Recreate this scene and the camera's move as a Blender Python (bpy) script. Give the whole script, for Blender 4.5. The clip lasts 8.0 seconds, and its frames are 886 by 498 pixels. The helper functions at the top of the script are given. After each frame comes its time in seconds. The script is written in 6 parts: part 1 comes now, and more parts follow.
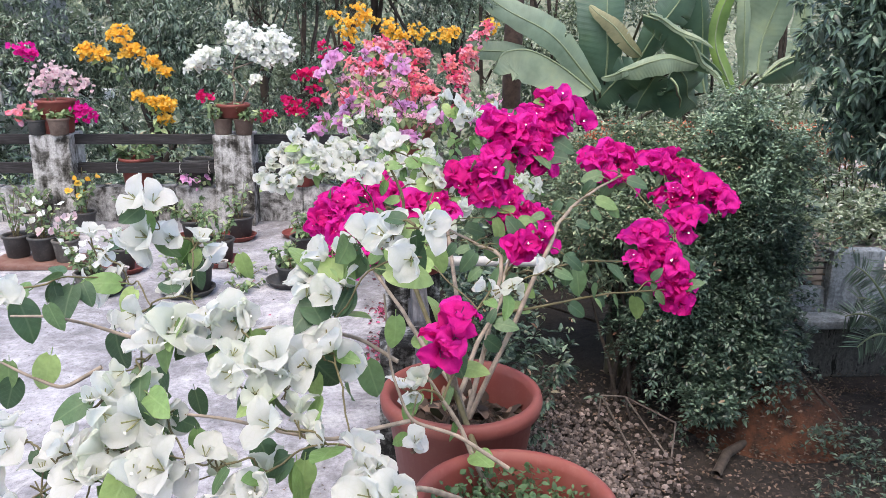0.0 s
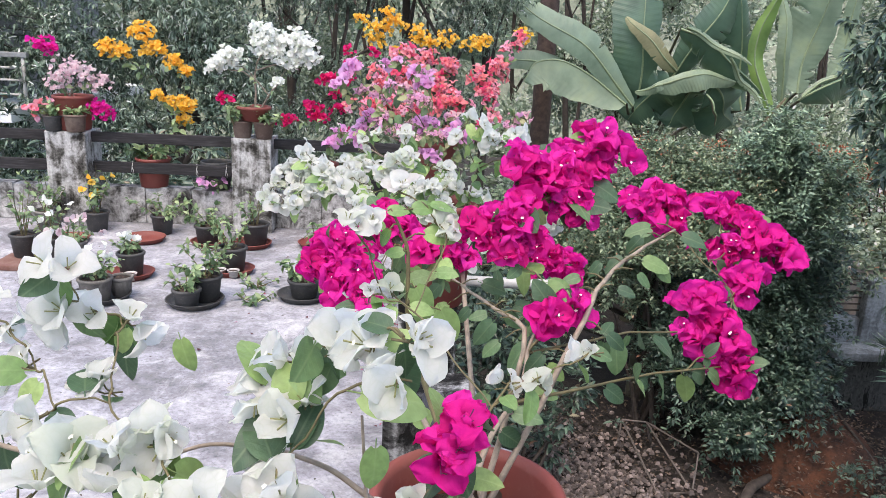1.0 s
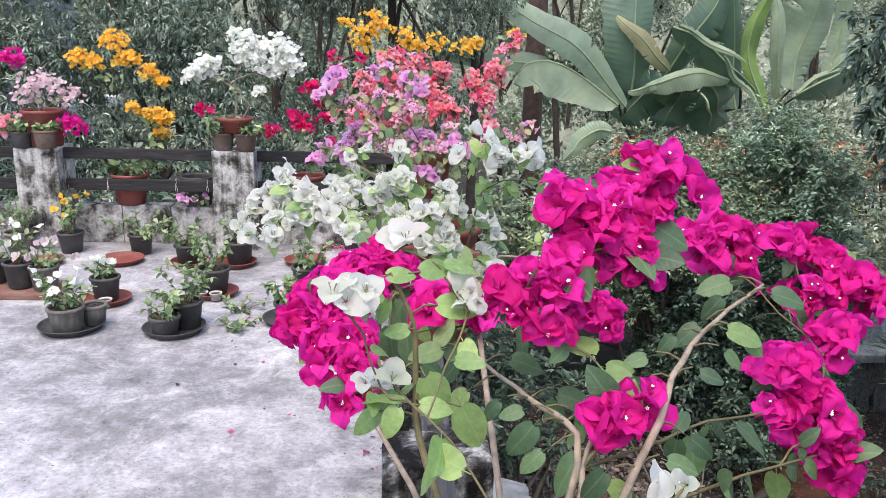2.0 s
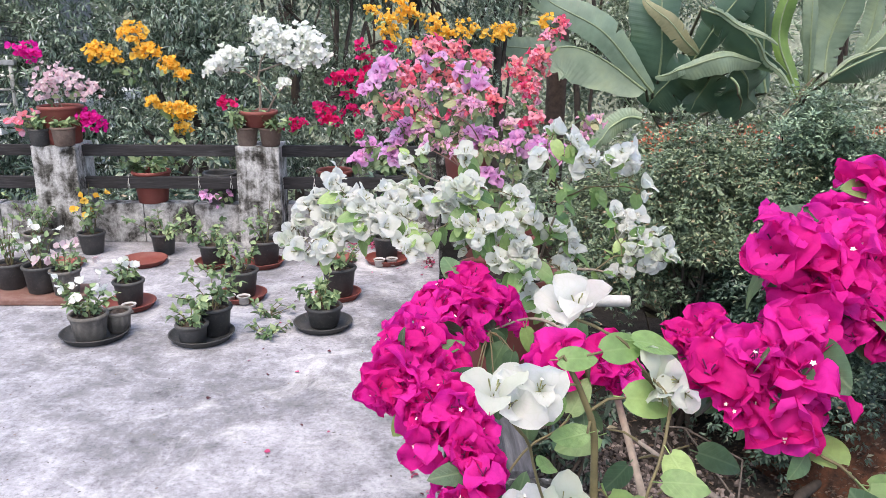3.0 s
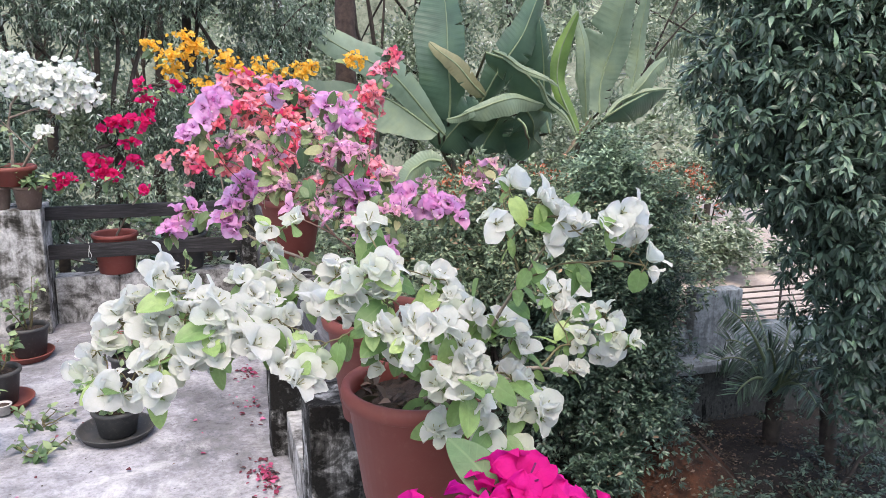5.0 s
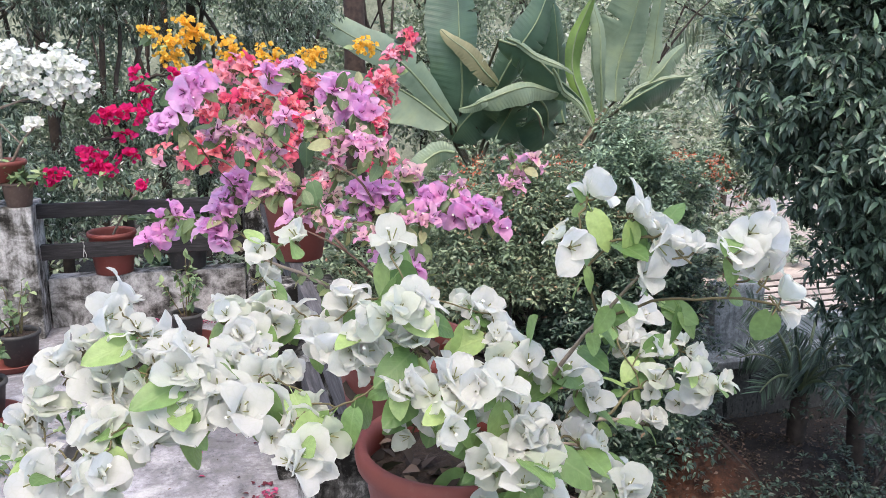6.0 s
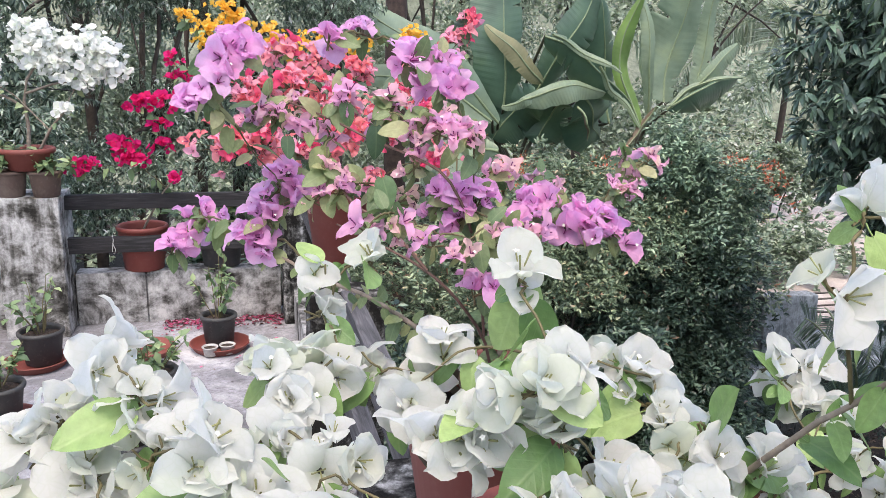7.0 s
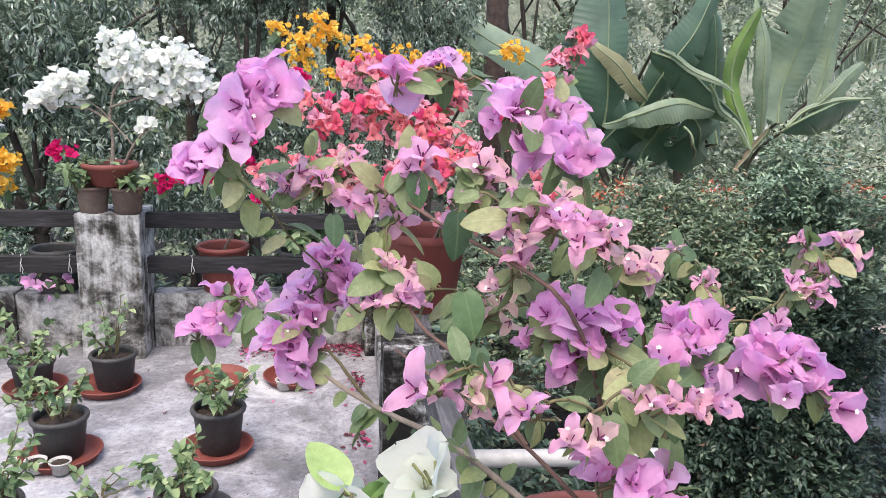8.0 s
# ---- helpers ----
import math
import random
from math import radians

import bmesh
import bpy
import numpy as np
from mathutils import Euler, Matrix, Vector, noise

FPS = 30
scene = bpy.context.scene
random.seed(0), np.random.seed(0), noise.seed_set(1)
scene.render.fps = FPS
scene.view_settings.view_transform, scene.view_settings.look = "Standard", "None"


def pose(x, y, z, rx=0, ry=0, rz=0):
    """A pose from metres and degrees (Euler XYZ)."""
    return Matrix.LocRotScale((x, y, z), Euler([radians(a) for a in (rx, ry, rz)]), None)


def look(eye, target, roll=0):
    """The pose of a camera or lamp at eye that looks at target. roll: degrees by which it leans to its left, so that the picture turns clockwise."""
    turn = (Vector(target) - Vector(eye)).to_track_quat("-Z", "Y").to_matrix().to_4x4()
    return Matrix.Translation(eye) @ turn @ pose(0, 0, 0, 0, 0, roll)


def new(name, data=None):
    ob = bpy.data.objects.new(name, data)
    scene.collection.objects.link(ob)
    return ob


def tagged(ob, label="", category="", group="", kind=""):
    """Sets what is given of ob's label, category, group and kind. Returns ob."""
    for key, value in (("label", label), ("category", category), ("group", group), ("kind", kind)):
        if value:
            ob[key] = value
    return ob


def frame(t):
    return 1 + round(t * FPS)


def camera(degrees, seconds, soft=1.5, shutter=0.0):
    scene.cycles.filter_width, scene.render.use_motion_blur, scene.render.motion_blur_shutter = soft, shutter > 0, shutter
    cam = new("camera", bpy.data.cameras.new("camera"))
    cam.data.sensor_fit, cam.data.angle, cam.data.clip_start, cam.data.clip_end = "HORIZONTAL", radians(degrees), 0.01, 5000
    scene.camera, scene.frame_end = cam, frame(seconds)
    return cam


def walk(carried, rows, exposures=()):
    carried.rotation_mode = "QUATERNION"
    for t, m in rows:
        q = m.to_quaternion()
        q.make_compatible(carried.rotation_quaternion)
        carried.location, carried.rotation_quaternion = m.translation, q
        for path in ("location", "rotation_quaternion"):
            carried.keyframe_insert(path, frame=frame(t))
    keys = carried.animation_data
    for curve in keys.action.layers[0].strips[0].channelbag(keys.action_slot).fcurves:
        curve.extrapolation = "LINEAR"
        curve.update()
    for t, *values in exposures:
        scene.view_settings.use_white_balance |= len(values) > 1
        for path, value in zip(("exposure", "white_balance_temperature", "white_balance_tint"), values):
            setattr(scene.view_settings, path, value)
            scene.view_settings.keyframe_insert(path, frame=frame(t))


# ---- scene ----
cam = camera(58.1, 8.0, 0.5)
PATH = [
    (0, (0.036, 0.055, 1.351), (0.153, 1.977, 0.811), 0.6),
    (0.5, (0.082, 0.142, 1.357), (0.106, 2.071, 0.829), 1.7),
    (1, (0.061, 0.28, 1.365), (0.119, 2.208, 0.835), 2.6),
    (1.2, (0.048, 0.328, 1.371), (0.128, 2.258, 0.85), 2.1),
    (2.3, (0.036, 0.618, 1.356), (0.101, 2.547, 0.833), 0.9),
    (2.5, (0.016, 0.66, 1.355), (0.05, 2.585, 0.815), 1.0),
    (3, (-0.063, 0.763, 1.356), (-0.019, 2.685, 0.804), 0.5),
    (3.5, (-0.104, 0.869, 1.348), (0.004, 2.81, 0.881), -0.1),
    (4, (-0.104, 1.033, 1.327), (0.272, 2.951, 0.903), 0.2),
    (4.5, (-0.162, 1.158, 1.321), (0.351, 3.041, 0.885), 0.6),
    (4.7, (-0.197, 1.211, 1.315), (0.346, 3.086, 0.88), 0.6),
    (5.8, (-0.164, 1.509, 1.279), (0.443, 3.358, 0.817), 0.4),
    (6, (-0.154, 1.557, 1.281), (0.398, 3.422, 0.818), 0.2),
    (6.5, (-0.153, 1.695, 1.251), (0.328, 3.581, 0.791), 1.4),
    (7, (-0.158, 1.832, 1.24), (0.318, 3.718, 0.773), 1.2),
    (7.5, (-0.124, 1.998, 1.267), (0.255, 3.906, 0.801), 1.9),
    (8, (-0.104, 2.119, 1.269), (0.149, 4.052, 0.822), 2.1),
]
walk(cam, [(t, look(eye, target, roll)) for t, eye, target, roll in PATH], [(0, 0.08, 6900, 10), (8, 0.08, 6900, 10)])

# ---- world, sun ----
world = bpy.data.worlds.new("overcast_sky")
scene.world = world
world.use_nodes = True
wn = world.node_tree
sky = wn.nodes.new("ShaderNodeTexSky")
sky.sky_type = "NISHITA"
sky.sun_disc = False
sky.sun_elevation = radians(66)
sky.sun_rotation = radians(200)
sky.air_density, sky.dust_density, sky.ozone_density = 1.0, 3.0, 1.0
wn.links.new(sky.outputs[0], wn.nodes["Background"].inputs[0])
wn.nodes["Background"].inputs[1].default_value = 0.44
sun = new("sun", bpy.data.lights.new("sun", "SUN"))
sun.data.energy, sun.data.angle, sun.data.color = 1.7, radians(40), (1.0, 0.93, 0.84)
sun.matrix_world = look((-2, -3.2, 13), (0, 2, 0))

GROUND = -2.8          # the garden lies one storey below the terrace
RNG = np.random.default_rng(7)


# ---- material helpers ----
def nodes_of(name):
    m = bpy.data.materials.new(name)
    m.use_nodes = True
    return m, m.node_tree, m.node_tree.nodes["Principled BSDF"]


def add(nt, kind, **values):
    n = nt.nodes.new(kind)
    for k, v in values.items():
        n.inputs[k.replace("_", " ")].default_value = v
    return n


def noise_tex(nt, vec, scale, detail=6, rough=0.6, distortion=0.0):
    n = add(nt, "ShaderNodeTexNoise", Scale=scale, Detail=detail, Roughness=rough, Distortion=distortion)
    nt.links.new(vec, n.inputs["Vector"])
    return n.outputs["Fac"]


def ramp(nt, fac, stops):
    n = nt.nodes.new("ShaderNodeValToRGB")
    e = n.color_ramp.elements
    while len(e) < len(stops):
        e.new(0.5)
    for el, (p, c) in zip(e, stops):
        el.position = p
        el.color = (*c, 1) if len(c) == 3 else c
    nt.links.new(fac, n.inputs[0])
    return n.outputs[0]


def grey(v):
    return (v, v, v)


def mixc(nt, fac, a, b, mode="MIX"):
    n = nt.nodes.new("ShaderNodeMix")
    n.data_type, n.blend_type = "RGBA", mode
    for k, v in ((0, fac), (6, a), (7, b)):
        if isinstance(v, (int, float)):
            n.inputs[k].default_value = v
        elif isinstance(v, tuple):
            n.inputs[k].default_value = (*v, 1)
        else:
            nt.links.new(v, n.inputs[k])
    return n.outputs[2]


def math_node(nt, op, a, b=0.0):
    n = nt.nodes.new("ShaderNodeMath")
    n.operation = op
    for k, v in ((0, a), (1, b)):
        if isinstance(v, (int, float)):
            n.inputs[k].default_value = v
        else:
            nt.links.new(v, n.inputs[k])
    return n.outputs[0]


def bump(nt, bsdf, height, strength=0.3, distance=0.01):
    n = add(nt, "ShaderNodeBump", Strength=strength, Distance=distance)
    nt.links.new(height, n.inputs["Height"])
    nt.links.new(n.outputs[0], bsdf.inputs["Normal"])


def coords(nt, space="Object", scale=None):
    tc = nt.nodes.new("ShaderNodeTexCoord")
    out = tc.outputs[space]
    if scale:
        mp = nt.nodes.new("ShaderNodeMapping")
        mp.inputs["Scale"].default_value = scale
        nt.links.new(out, mp.inputs["Vector"])
        out = mp.outputs[0]
    return out


def world_pos(nt):
    return nt.nodes.new("ShaderNodeNewGeometry").outputs["Position"]


def painted_concrete(name, pale, dark, cover, scale=9.0, streak=True):
    """Old lime-washed render, peeling and grown over with black mould."""
    m, nt, b = nodes_of(name)
    p = world_pos(nt)
    big = noise_tex(nt, p, scale, 8, 0.68, 0.4)
    fine = noise_tex(nt, p, scale * 7, 6, 0.7)
    mp = nt.nodes.new("ShaderNodeMapping")
    mp.inputs["Scale"].default_value = (26, 26, 2.2)
    nt.links.new(p, mp.inputs["Vector"])
    runs = noise_tex(nt, mp.outputs[0], 1.0, 5, 0.6)
    mask = math_node(nt, "ADD", math_node(nt, "MULTIPLY", big, 0.68 if streak else 0.8), math_node(nt, "MULTIPLY", runs, 0.32 if streak else 0.2))
    col = ramp(nt, mask, [(cover - 0.1, dark), (cover - 0.035, tuple(d * 3 + 0.05 for d in dark)), (cover + 0.03, tuple(c * 0.6 for c in pale)), (cover + 0.13, pale)])
    col = mixc(nt, 0.55, col, ramp(nt, fine, [(0.34, grey(0.3)), (0.58, grey(1.05))]), "MULTIPLY")
    nt.links.new(col, b.inputs["Base Color"])
    b.inputs["Specular IOR Level"].default_value = 0.15
    b.inputs["Roughness"].default_value = 0.92
    bump(nt, b, math_node(nt, "ADD", mask, math_node(nt, "MULTIPLY", fine, 0.5)), 0.6, 0.012)
    return m


def floor_concrete():
    m, nt, b = nodes_of("terrace_concrete")
    p = world_pos(nt)
    big = noise_tex(nt, p, 1.3, 7, 0.62, 0.3)
    mid = noise_tex(nt, p, 7.0, 10, 0.74, 0.25)
    fine = noise_tex(nt, p, 55, 6, 0.75)
    base = ramp(nt, math_node(nt, "ADD", math_node(nt, "MULTIPLY", big, 0.45), math_node(nt, "MULTIPLY", mid, 0.55)),
                [(0.38, (0.11, 0.108, 0.121)), (0.46, (0.215, 0.211, 0.236)), (0.54, (0.35, 0.345, 0.382)), (0.66, (0.475, 0.47, 0.51))])
    base = mixc(nt, 0.62, base, ramp(nt, fine, [(0.36, grey(0.25)), (0.47, grey(0.82)), (0.64, grey(1.12))]), "MULTIPLY")
    # worn crust: patches with crisp edges, and smears of old lime wash
    crust = noise_tex(nt, p, 17, 12, 0.8, 0.2)
    worn = math_node(nt, "MULTIPLY", ramp(nt, crust, [(0.475, grey(1)), (0.515, grey(0))]), ramp(nt, big, [(0.40, grey(1)), (0.62, grey(0.15))]))
    base = mixc(nt, math_node(nt, "MULTIPLY", worn, 0.55), base, (0.15, 0.148, 0.152))
    smear = noise_tex(nt, p, 2.6, 12, 0.78, 0.9)
    base = mixc(nt, math_node(nt, "MULTIPLY", ramp(nt, smear, [(0.52, grey(0)), (0.66, grey(1))]), 0.5), base, (0.62, 0.615, 0.62))
    nt.links.new(base, b.inputs["Base Color"])
    b.inputs["Roughness"].default_value = 0.85
    bump(nt, b, math_node(nt, "ADD", mid, math_node(nt, "MULTIPLY", fine, 0.6)), 0.45, 0.008)
    return m


def timber(name, a, c, stretch):
    m, nt, b = nodes_of(name)
    p = coords(nt, "Object", stretch)
    g = noise_tex(nt, p, 6, 8, 0.65, 0.5)
    nt.links.new(ramp(nt, g, [(0.3, a), (0.55, c), (0.75, tuple(v * 1.7 + 0.015 for v in c))]), b.inputs["Base Color"])
    b.inputs["Roughness"].default_value = 0.8
    b.inputs["Specular IOR Level"].default_value = 0.2
    bump(nt, b, g, 0.4, 0.006)
    return m


def pot_plastic(name, col, dust, rough=0.55, amount=0.55):
    """Moulded pot, dusty and splashed with soil."""
    m, nt, b = nodes_of(name)
    p = coords(nt)
    info = nt.nodes.new("ShaderNodeObjectInfo")
    off = nt.nodes.new("ShaderNodeVectorMath")
    off.operation = "ADD"
    nt.links.new(p, off.inputs[0])
    nt.links.new(info.outputs["Location"], off.inputs[1])
    a = noise_tex(nt, off.outputs[0], 9, 6, 0.65, 0.3)
    f = noise_tex(nt, off.outputs[0], 70, 4, 0.7)
    tone = mixc(nt, math_node(nt, "MULTIPLY", info.outputs["Random"], 0.3), col, tuple(c * 0.7 for c in col))
    out = mixc(nt, math_node(nt, "MULTIPLY", ramp(nt, a, [(0.42, grey(0)), (0.75, grey(1))]), amount), tone, dust)
    out = mixc(nt, math_node(nt, "MULTIPLY", ramp(nt, f, [(0.55, grey(0)), (0.72, grey(1))]), 0.3), out, dust)
    nt.links.new(out, b.inputs["Base Color"])
    nt.links.new(ramp(nt, a, [(0.3, grey(rough)), (0.8, grey(min(1, rough + 0.3)))]), b.inputs["Roughness"])
    bump(nt, b, f, 0.12, 0.003)
    return m


def soil_mat(name, a, c, scale):
    m, nt, b = nodes_of(name)
    p = world_pos(nt)
    n1 = noise_tex(nt, p, scale, 9, 0.75)
    n2 = noise_tex(nt, p, scale * 0.12, 5, 0.6)
    col = mixc(nt, 0.6, ramp(nt, n1, [(0.35, a), (0.6, c)]), ramp(nt, n2, [(0.3, grey(0.45)), (0.7, grey(1.1))]), "MULTIPLY")
    nt.links.new(col, b.inputs["Base Color"])
    b.inputs["Roughness"].default_value = 0.95
    bump(nt, b, n1, 0.8, 0.03)
    return m


def thin(nt, bsdf, colour, amount):
    """Thin living tissue lets some light through."""
    out = nt.nodes["Material Output"]
    tr = nt.nodes.new("ShaderNodeBsdfTranslucent")
    nt.links.new(colour, tr.inputs["Color"])
    mx = nt.nodes.new("ShaderNodeMixShader")
    mx.inputs[0].default_value = amount
    nt.links.new(bsdf.outputs[0], mx.inputs[1])
    nt.links.new(tr.outputs[0], mx.inputs[2])
    nt.links.new(mx.outputs[0], out.inputs["Surface"])


def leaf_mat(name, stops, rough=0.45, through_light=0.25, island=True, veins=0.0, cross=0.0):
    m, nt, b = nodes_of(name)
    if island:
        r = nt.nodes.new("ShaderNodeNewGeometry").outputs["Random Per Island"]
    else:
        r = nt.nodes.new("ShaderNodeObjectInfo").outputs["Random"]
    col = ramp(nt, r, stops)
    n = noise_tex(nt, coords(nt), 5 if not island else 3, 4, 0.5)
    col = mixc(nt, 0.5, col, ramp(nt, n, [(0.3, grey(0.62)), (0.7, grey(1.3))]), "MULTIPLY")
    if cross:
        at = nt.nodes.new("ShaderNodeAttribute")
        at.attribute_name = "along"
        broad = noise_tex(nt, world_pos(nt), 2.6, 5, 0.6)
        line = math_node(nt, "SINE", math_node(nt, "MULTIPLY", at.outputs["Fac"], cross))
        both = math_node(nt, "ADD", math_node(nt, "MULTIPLY", line, 0.16), noise_tex(nt, world_pos(nt), 7, 5, 0.65))
        level = math_node(nt, "ADD", math_node(nt, "MULTIPLY", both, 0.25), 0.5)
        col = mixc(nt, 1.0, col, ramp(nt, level, [(0.0, grey(0.92)), (1.0, grey(1.06))]), "MULTIPLY")
        col = mixc(nt, 0.8, col, ramp(nt, broad, [(0.32, (0.62, 0.68, 0.66)), (0.5, grey(1.0)), (0.68, (1.3, 1.22, 1.05))]), "MULTIPLY")
        bump(nt, b, both, 0.1, 0.012)
    if veins:
        sep = nt.nodes.new("ShaderNodeSeparateXYZ")
        nt.links.new(coords(nt), sep.inputs[0])
        ax = math_node(nt, "ABSOLUTE", sep.outputs[0])
        rib = ramp(nt, ax, [(0.008, grey(1)), (0.03, grey(0))])
        v = math_node(nt, "FRACT", math_node(nt, "MULTIPLY", math_node(nt, "SUBTRACT", sep.outputs[1], math_node(nt, "MULTIPLY", ax, 0.9)), veins))
        side = math_node(nt, "MULTIPLY", ramp(nt, v, [(0.0, grey(1)), (0.16, grey(0))]), 0.5)
        pale = mixc(nt, 0.5, col, (0.42, 0.52, 0.26))
        col = mixc(nt, math_node(nt, "MULTIPLY", math_node(nt, "MAXIMUM", rib, side), 0.22), col, pale)
        bump(nt, b, math_node(nt, "ADD", math_node(nt, "MAXIMUM", rib, side), n), 0.15, 0.015)
    nt.links.new(col, b.inputs["Base Color"])
    b.inputs["Roughness"].default_value = rough
    thin(nt, b, mixc(nt, 0.25, col, (0.26, 0.40, 0.13)), through_light)
    return m


def bract_mat(name, stops, vein, island, light=0.48):
    """Papery bract: colour differs from one to the next, a net of fine veins and faint shading along it."""
    m, nt, b = nodes_of(name)
    if island:
        r = nt.nodes.new("ShaderNodeNewGeometry").outputs["Random Per Island"]
    else:
        r = nt.nodes.new("ShaderNodeObjectInfo").outputs["Random"]
    col = ramp(nt, r, stops)
    uv = nt.nodes.new("ShaderNodeAttribute")
    uv.attribute_name = "along"
    foot = ramp(nt, uv.outputs["Fac"], [(0.0, grey(1)), (0.3, grey(0))])
    col = mixc(nt, math_node(nt, "MULTIPLY", foot, 0.5), col, vein)
    vo = nt.nodes.new("ShaderNodeTexVoronoi")
    vo.feature = "DISTANCE_TO_EDGE"
    vo.inputs["Scale"].default_value = 160
    nt.links.new(coords(nt), vo.inputs["Vector"])
    net = ramp(nt, vo.outputs["Distance"], [(0.0, grey(1)), (0.12, grey(0))])
    col = mixc(nt, math_node(nt, "MULTIPLY", net, 0.14), col, vein)
    nt.links.new(col, b.inputs["Base Color"])
    b.inputs["Roughness"].default_value = 0.7
    b.inputs["Specular IOR Level"].default_value = 0.2
    thin(nt, b, col, light)
    return m


def plain(name, col, rough=0.6, metal=0.0, var=0.25, scale=30):
    m, nt, b = nodes_of(name)
    n = noise_tex(nt, world_pos(nt), scale, 5, 0.65)
    c = mixc(nt, 1.0, ramp(nt, n, [(0.3, grey(1 - var)), (0.7, grey(1 + var * 0.4))]), col, "MULTIPLY")
    nt.links.new(c, b.inputs["Base Color"])
    b.inputs["Roughness"].default_value = rough
    b.inputs["Metallic"].default_value = metal
    bump(nt, b, n, 0.15, 0.004)
    return m


# ---- materials ----
M_FLOOR = floor_concrete()
M_POST = painted_concrete("limewashed_post", (0.56, 0.545, 0.535), (0.025, 0.023, 0.02), 0.485, 9)
M_MOULD = painted_concrete("mouldy_post", (0.62, 0.61, 0.60), (0.014, 0.013, 0.012), 0.565, 16)
M_BLOCK = painted_concrete("weathered_block", (0.50, 0.485, 0.475), (0.022, 0.02, 0.018), 0.475, 8, False)
M_RENDER = painted_concrete("house_render", (0.42, 0.41, 0.39), (0.06, 0.055, 0.05), 0.45, 3)
M_RAIL = timber("black_timber", (0.012, 0.011, 0.011), (0.03, 0.028, 0.03), (1.2, 14, 14))
M_RAILY = timber("grey_timber", (0.03, 0.03, 0.033), (0.085, 0.083, 0.09), (14, 1.2, 14))
M_TERRA = pot_plastic("terracotta_red_plastic", (0.172, 0.036, 0.028), (0.24, 0.098, 0.078), 0.5, 0.45)
M_TRAY = pot_plastic("clay_tray", (0.15, 0.066, 0.050), (0.25, 0.17, 0.15), 0.8, 0.8)
M_BLACKPOT = pot_plastic("black_plastic", (0.03, 0.031, 0.033), (0.17, 0.155, 0.14), 0.55, 0.35)
M_CLAYPOT = pot_plastic("grey_brown_plastic", (0.105, 0.068, 0.055), (0.26, 0.20, 0.165), 0.75, 0.8)
M_GREYPOT = pot_plastic("dusty_grey_plastic", (0.085, 0.078, 0.072), (0.27, 0.245, 0.22), 0.7, 0.8)
M_SOIL = soil_mat("potting_soil", (0.018, 0.012, 0.009), (0.085, 0.055, 0.04), 60)
# Soil set near black: shade of trees and house is in the colour.
M_GROUND = soil_mat("garden_ground_shaded", (0.007, 0.006, 0.005), (0.03, 0.022, 0.019), 9)
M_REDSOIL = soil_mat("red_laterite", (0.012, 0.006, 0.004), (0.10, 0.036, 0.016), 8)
M_ROAD = soil_mat("pale_road", (0.33, 0.27, 0.25), (0.52, 0.45, 0.42), 2)
M_STEM = plain("grey_bark", (0.27, 0.22, 0.175), 0.85, 0, 0.5, 60)
M_SHOOT = plain("red_brown_shoot", (0.13, 0.07, 0.055), 0.75, 0, 0.4, 60)
M_TWIG = plain("green_brown_twig", (0.12, 0.10, 0.045), 0.7, 0, 0.4, 60)
M_PALM = plain("palm_bark", (0.08, 0.052, 0.044), 0.9, 0, 0.6, 14)
M_BARK = plain("dark_bark", (0.055, 0.042, 0.035), 0.9, 0, 0.6, 12)
M_PIPE = plain("white_pvc", (0.46, 0.44, 0.42), 0.45, 0, 0.25, 25)
M_STRING = plain("white_twine", (0.5, 0.49, 0.47), 0.8)
M_IRON = plain("rusty_iron", (0.13, 0.11, 0.10), 0.7, 0.3, 0.5, 40)
M_BLUEWALL = painted_concrete("grey_blue_wall", (0.33, 0.36, 0.39), (0.05, 0.055, 0.06), 0.40, 4)
# Wall under the ledge: its shade is painted in, along with mould.
M_BASE = painted_concrete("shaded_wall_base", (0.09, 0.09, 0.088), (0.012, 0.012, 0.011), 0.5, 4)
M_WHITE = plain("white_wall_paint", (0.78, 0.78, 0.77), 0.8, 0, 0.12, 4)
M_SHEET = plain("corrugated_cement", (0.24, 0.25, 0.26), 0.85, 0, 0.4, 14)
M_CUP = plain("cup_plastic", (0.46, 0.44, 0.43), 0.6, 0, 0.3, 60)
M_CABLE = plain("cable_black", (0.02, 0.02, 0.02), 0.6)

G = [(0.0, (0.030, 0.068, 0.036)), (0.5, (0.055, 0.110, 0.055)), (0.82, (0.10, 0.175, 0.075)), (1.0, (0.22, 0.32, 0.10))]
M_LEAF = leaf_mat("bougainvillea_leaf", G, 0.5, 0.3, False, 7.0)
M_LEAFL = leaf_mat("young_bougainvillea_leaf", [(0.0, (0.10, 0.19, 0.06)), (0.5, (0.18, 0.30, 0.10)), (1.0, (0.34, 0.46, 0.17))], 0.4, 0.35, False, 7.0)
M_LEAFO = leaf_mat("olive_bougainvillea_leaf", [(0.0, (0.084, 0.144, 0.066)), (0.5, (0.168, 0.222, 0.096)), (0.85, (0.312, 0.348, 0.156)), (1.0, (0.346, 0.33, 0.18))], 0.45, 0.35, False, 7.0)
M_LEAFJ = leaf_mat("small_leaves", [(0.0, (0.069, 0.121, 0.057)), (0.5, (0.138, 0.218, 0.103)), (0.9, (0.276, 0.356, 0.172)), (1.0, (0.391, 0.460, 0.253))], 0.5, 0.2)
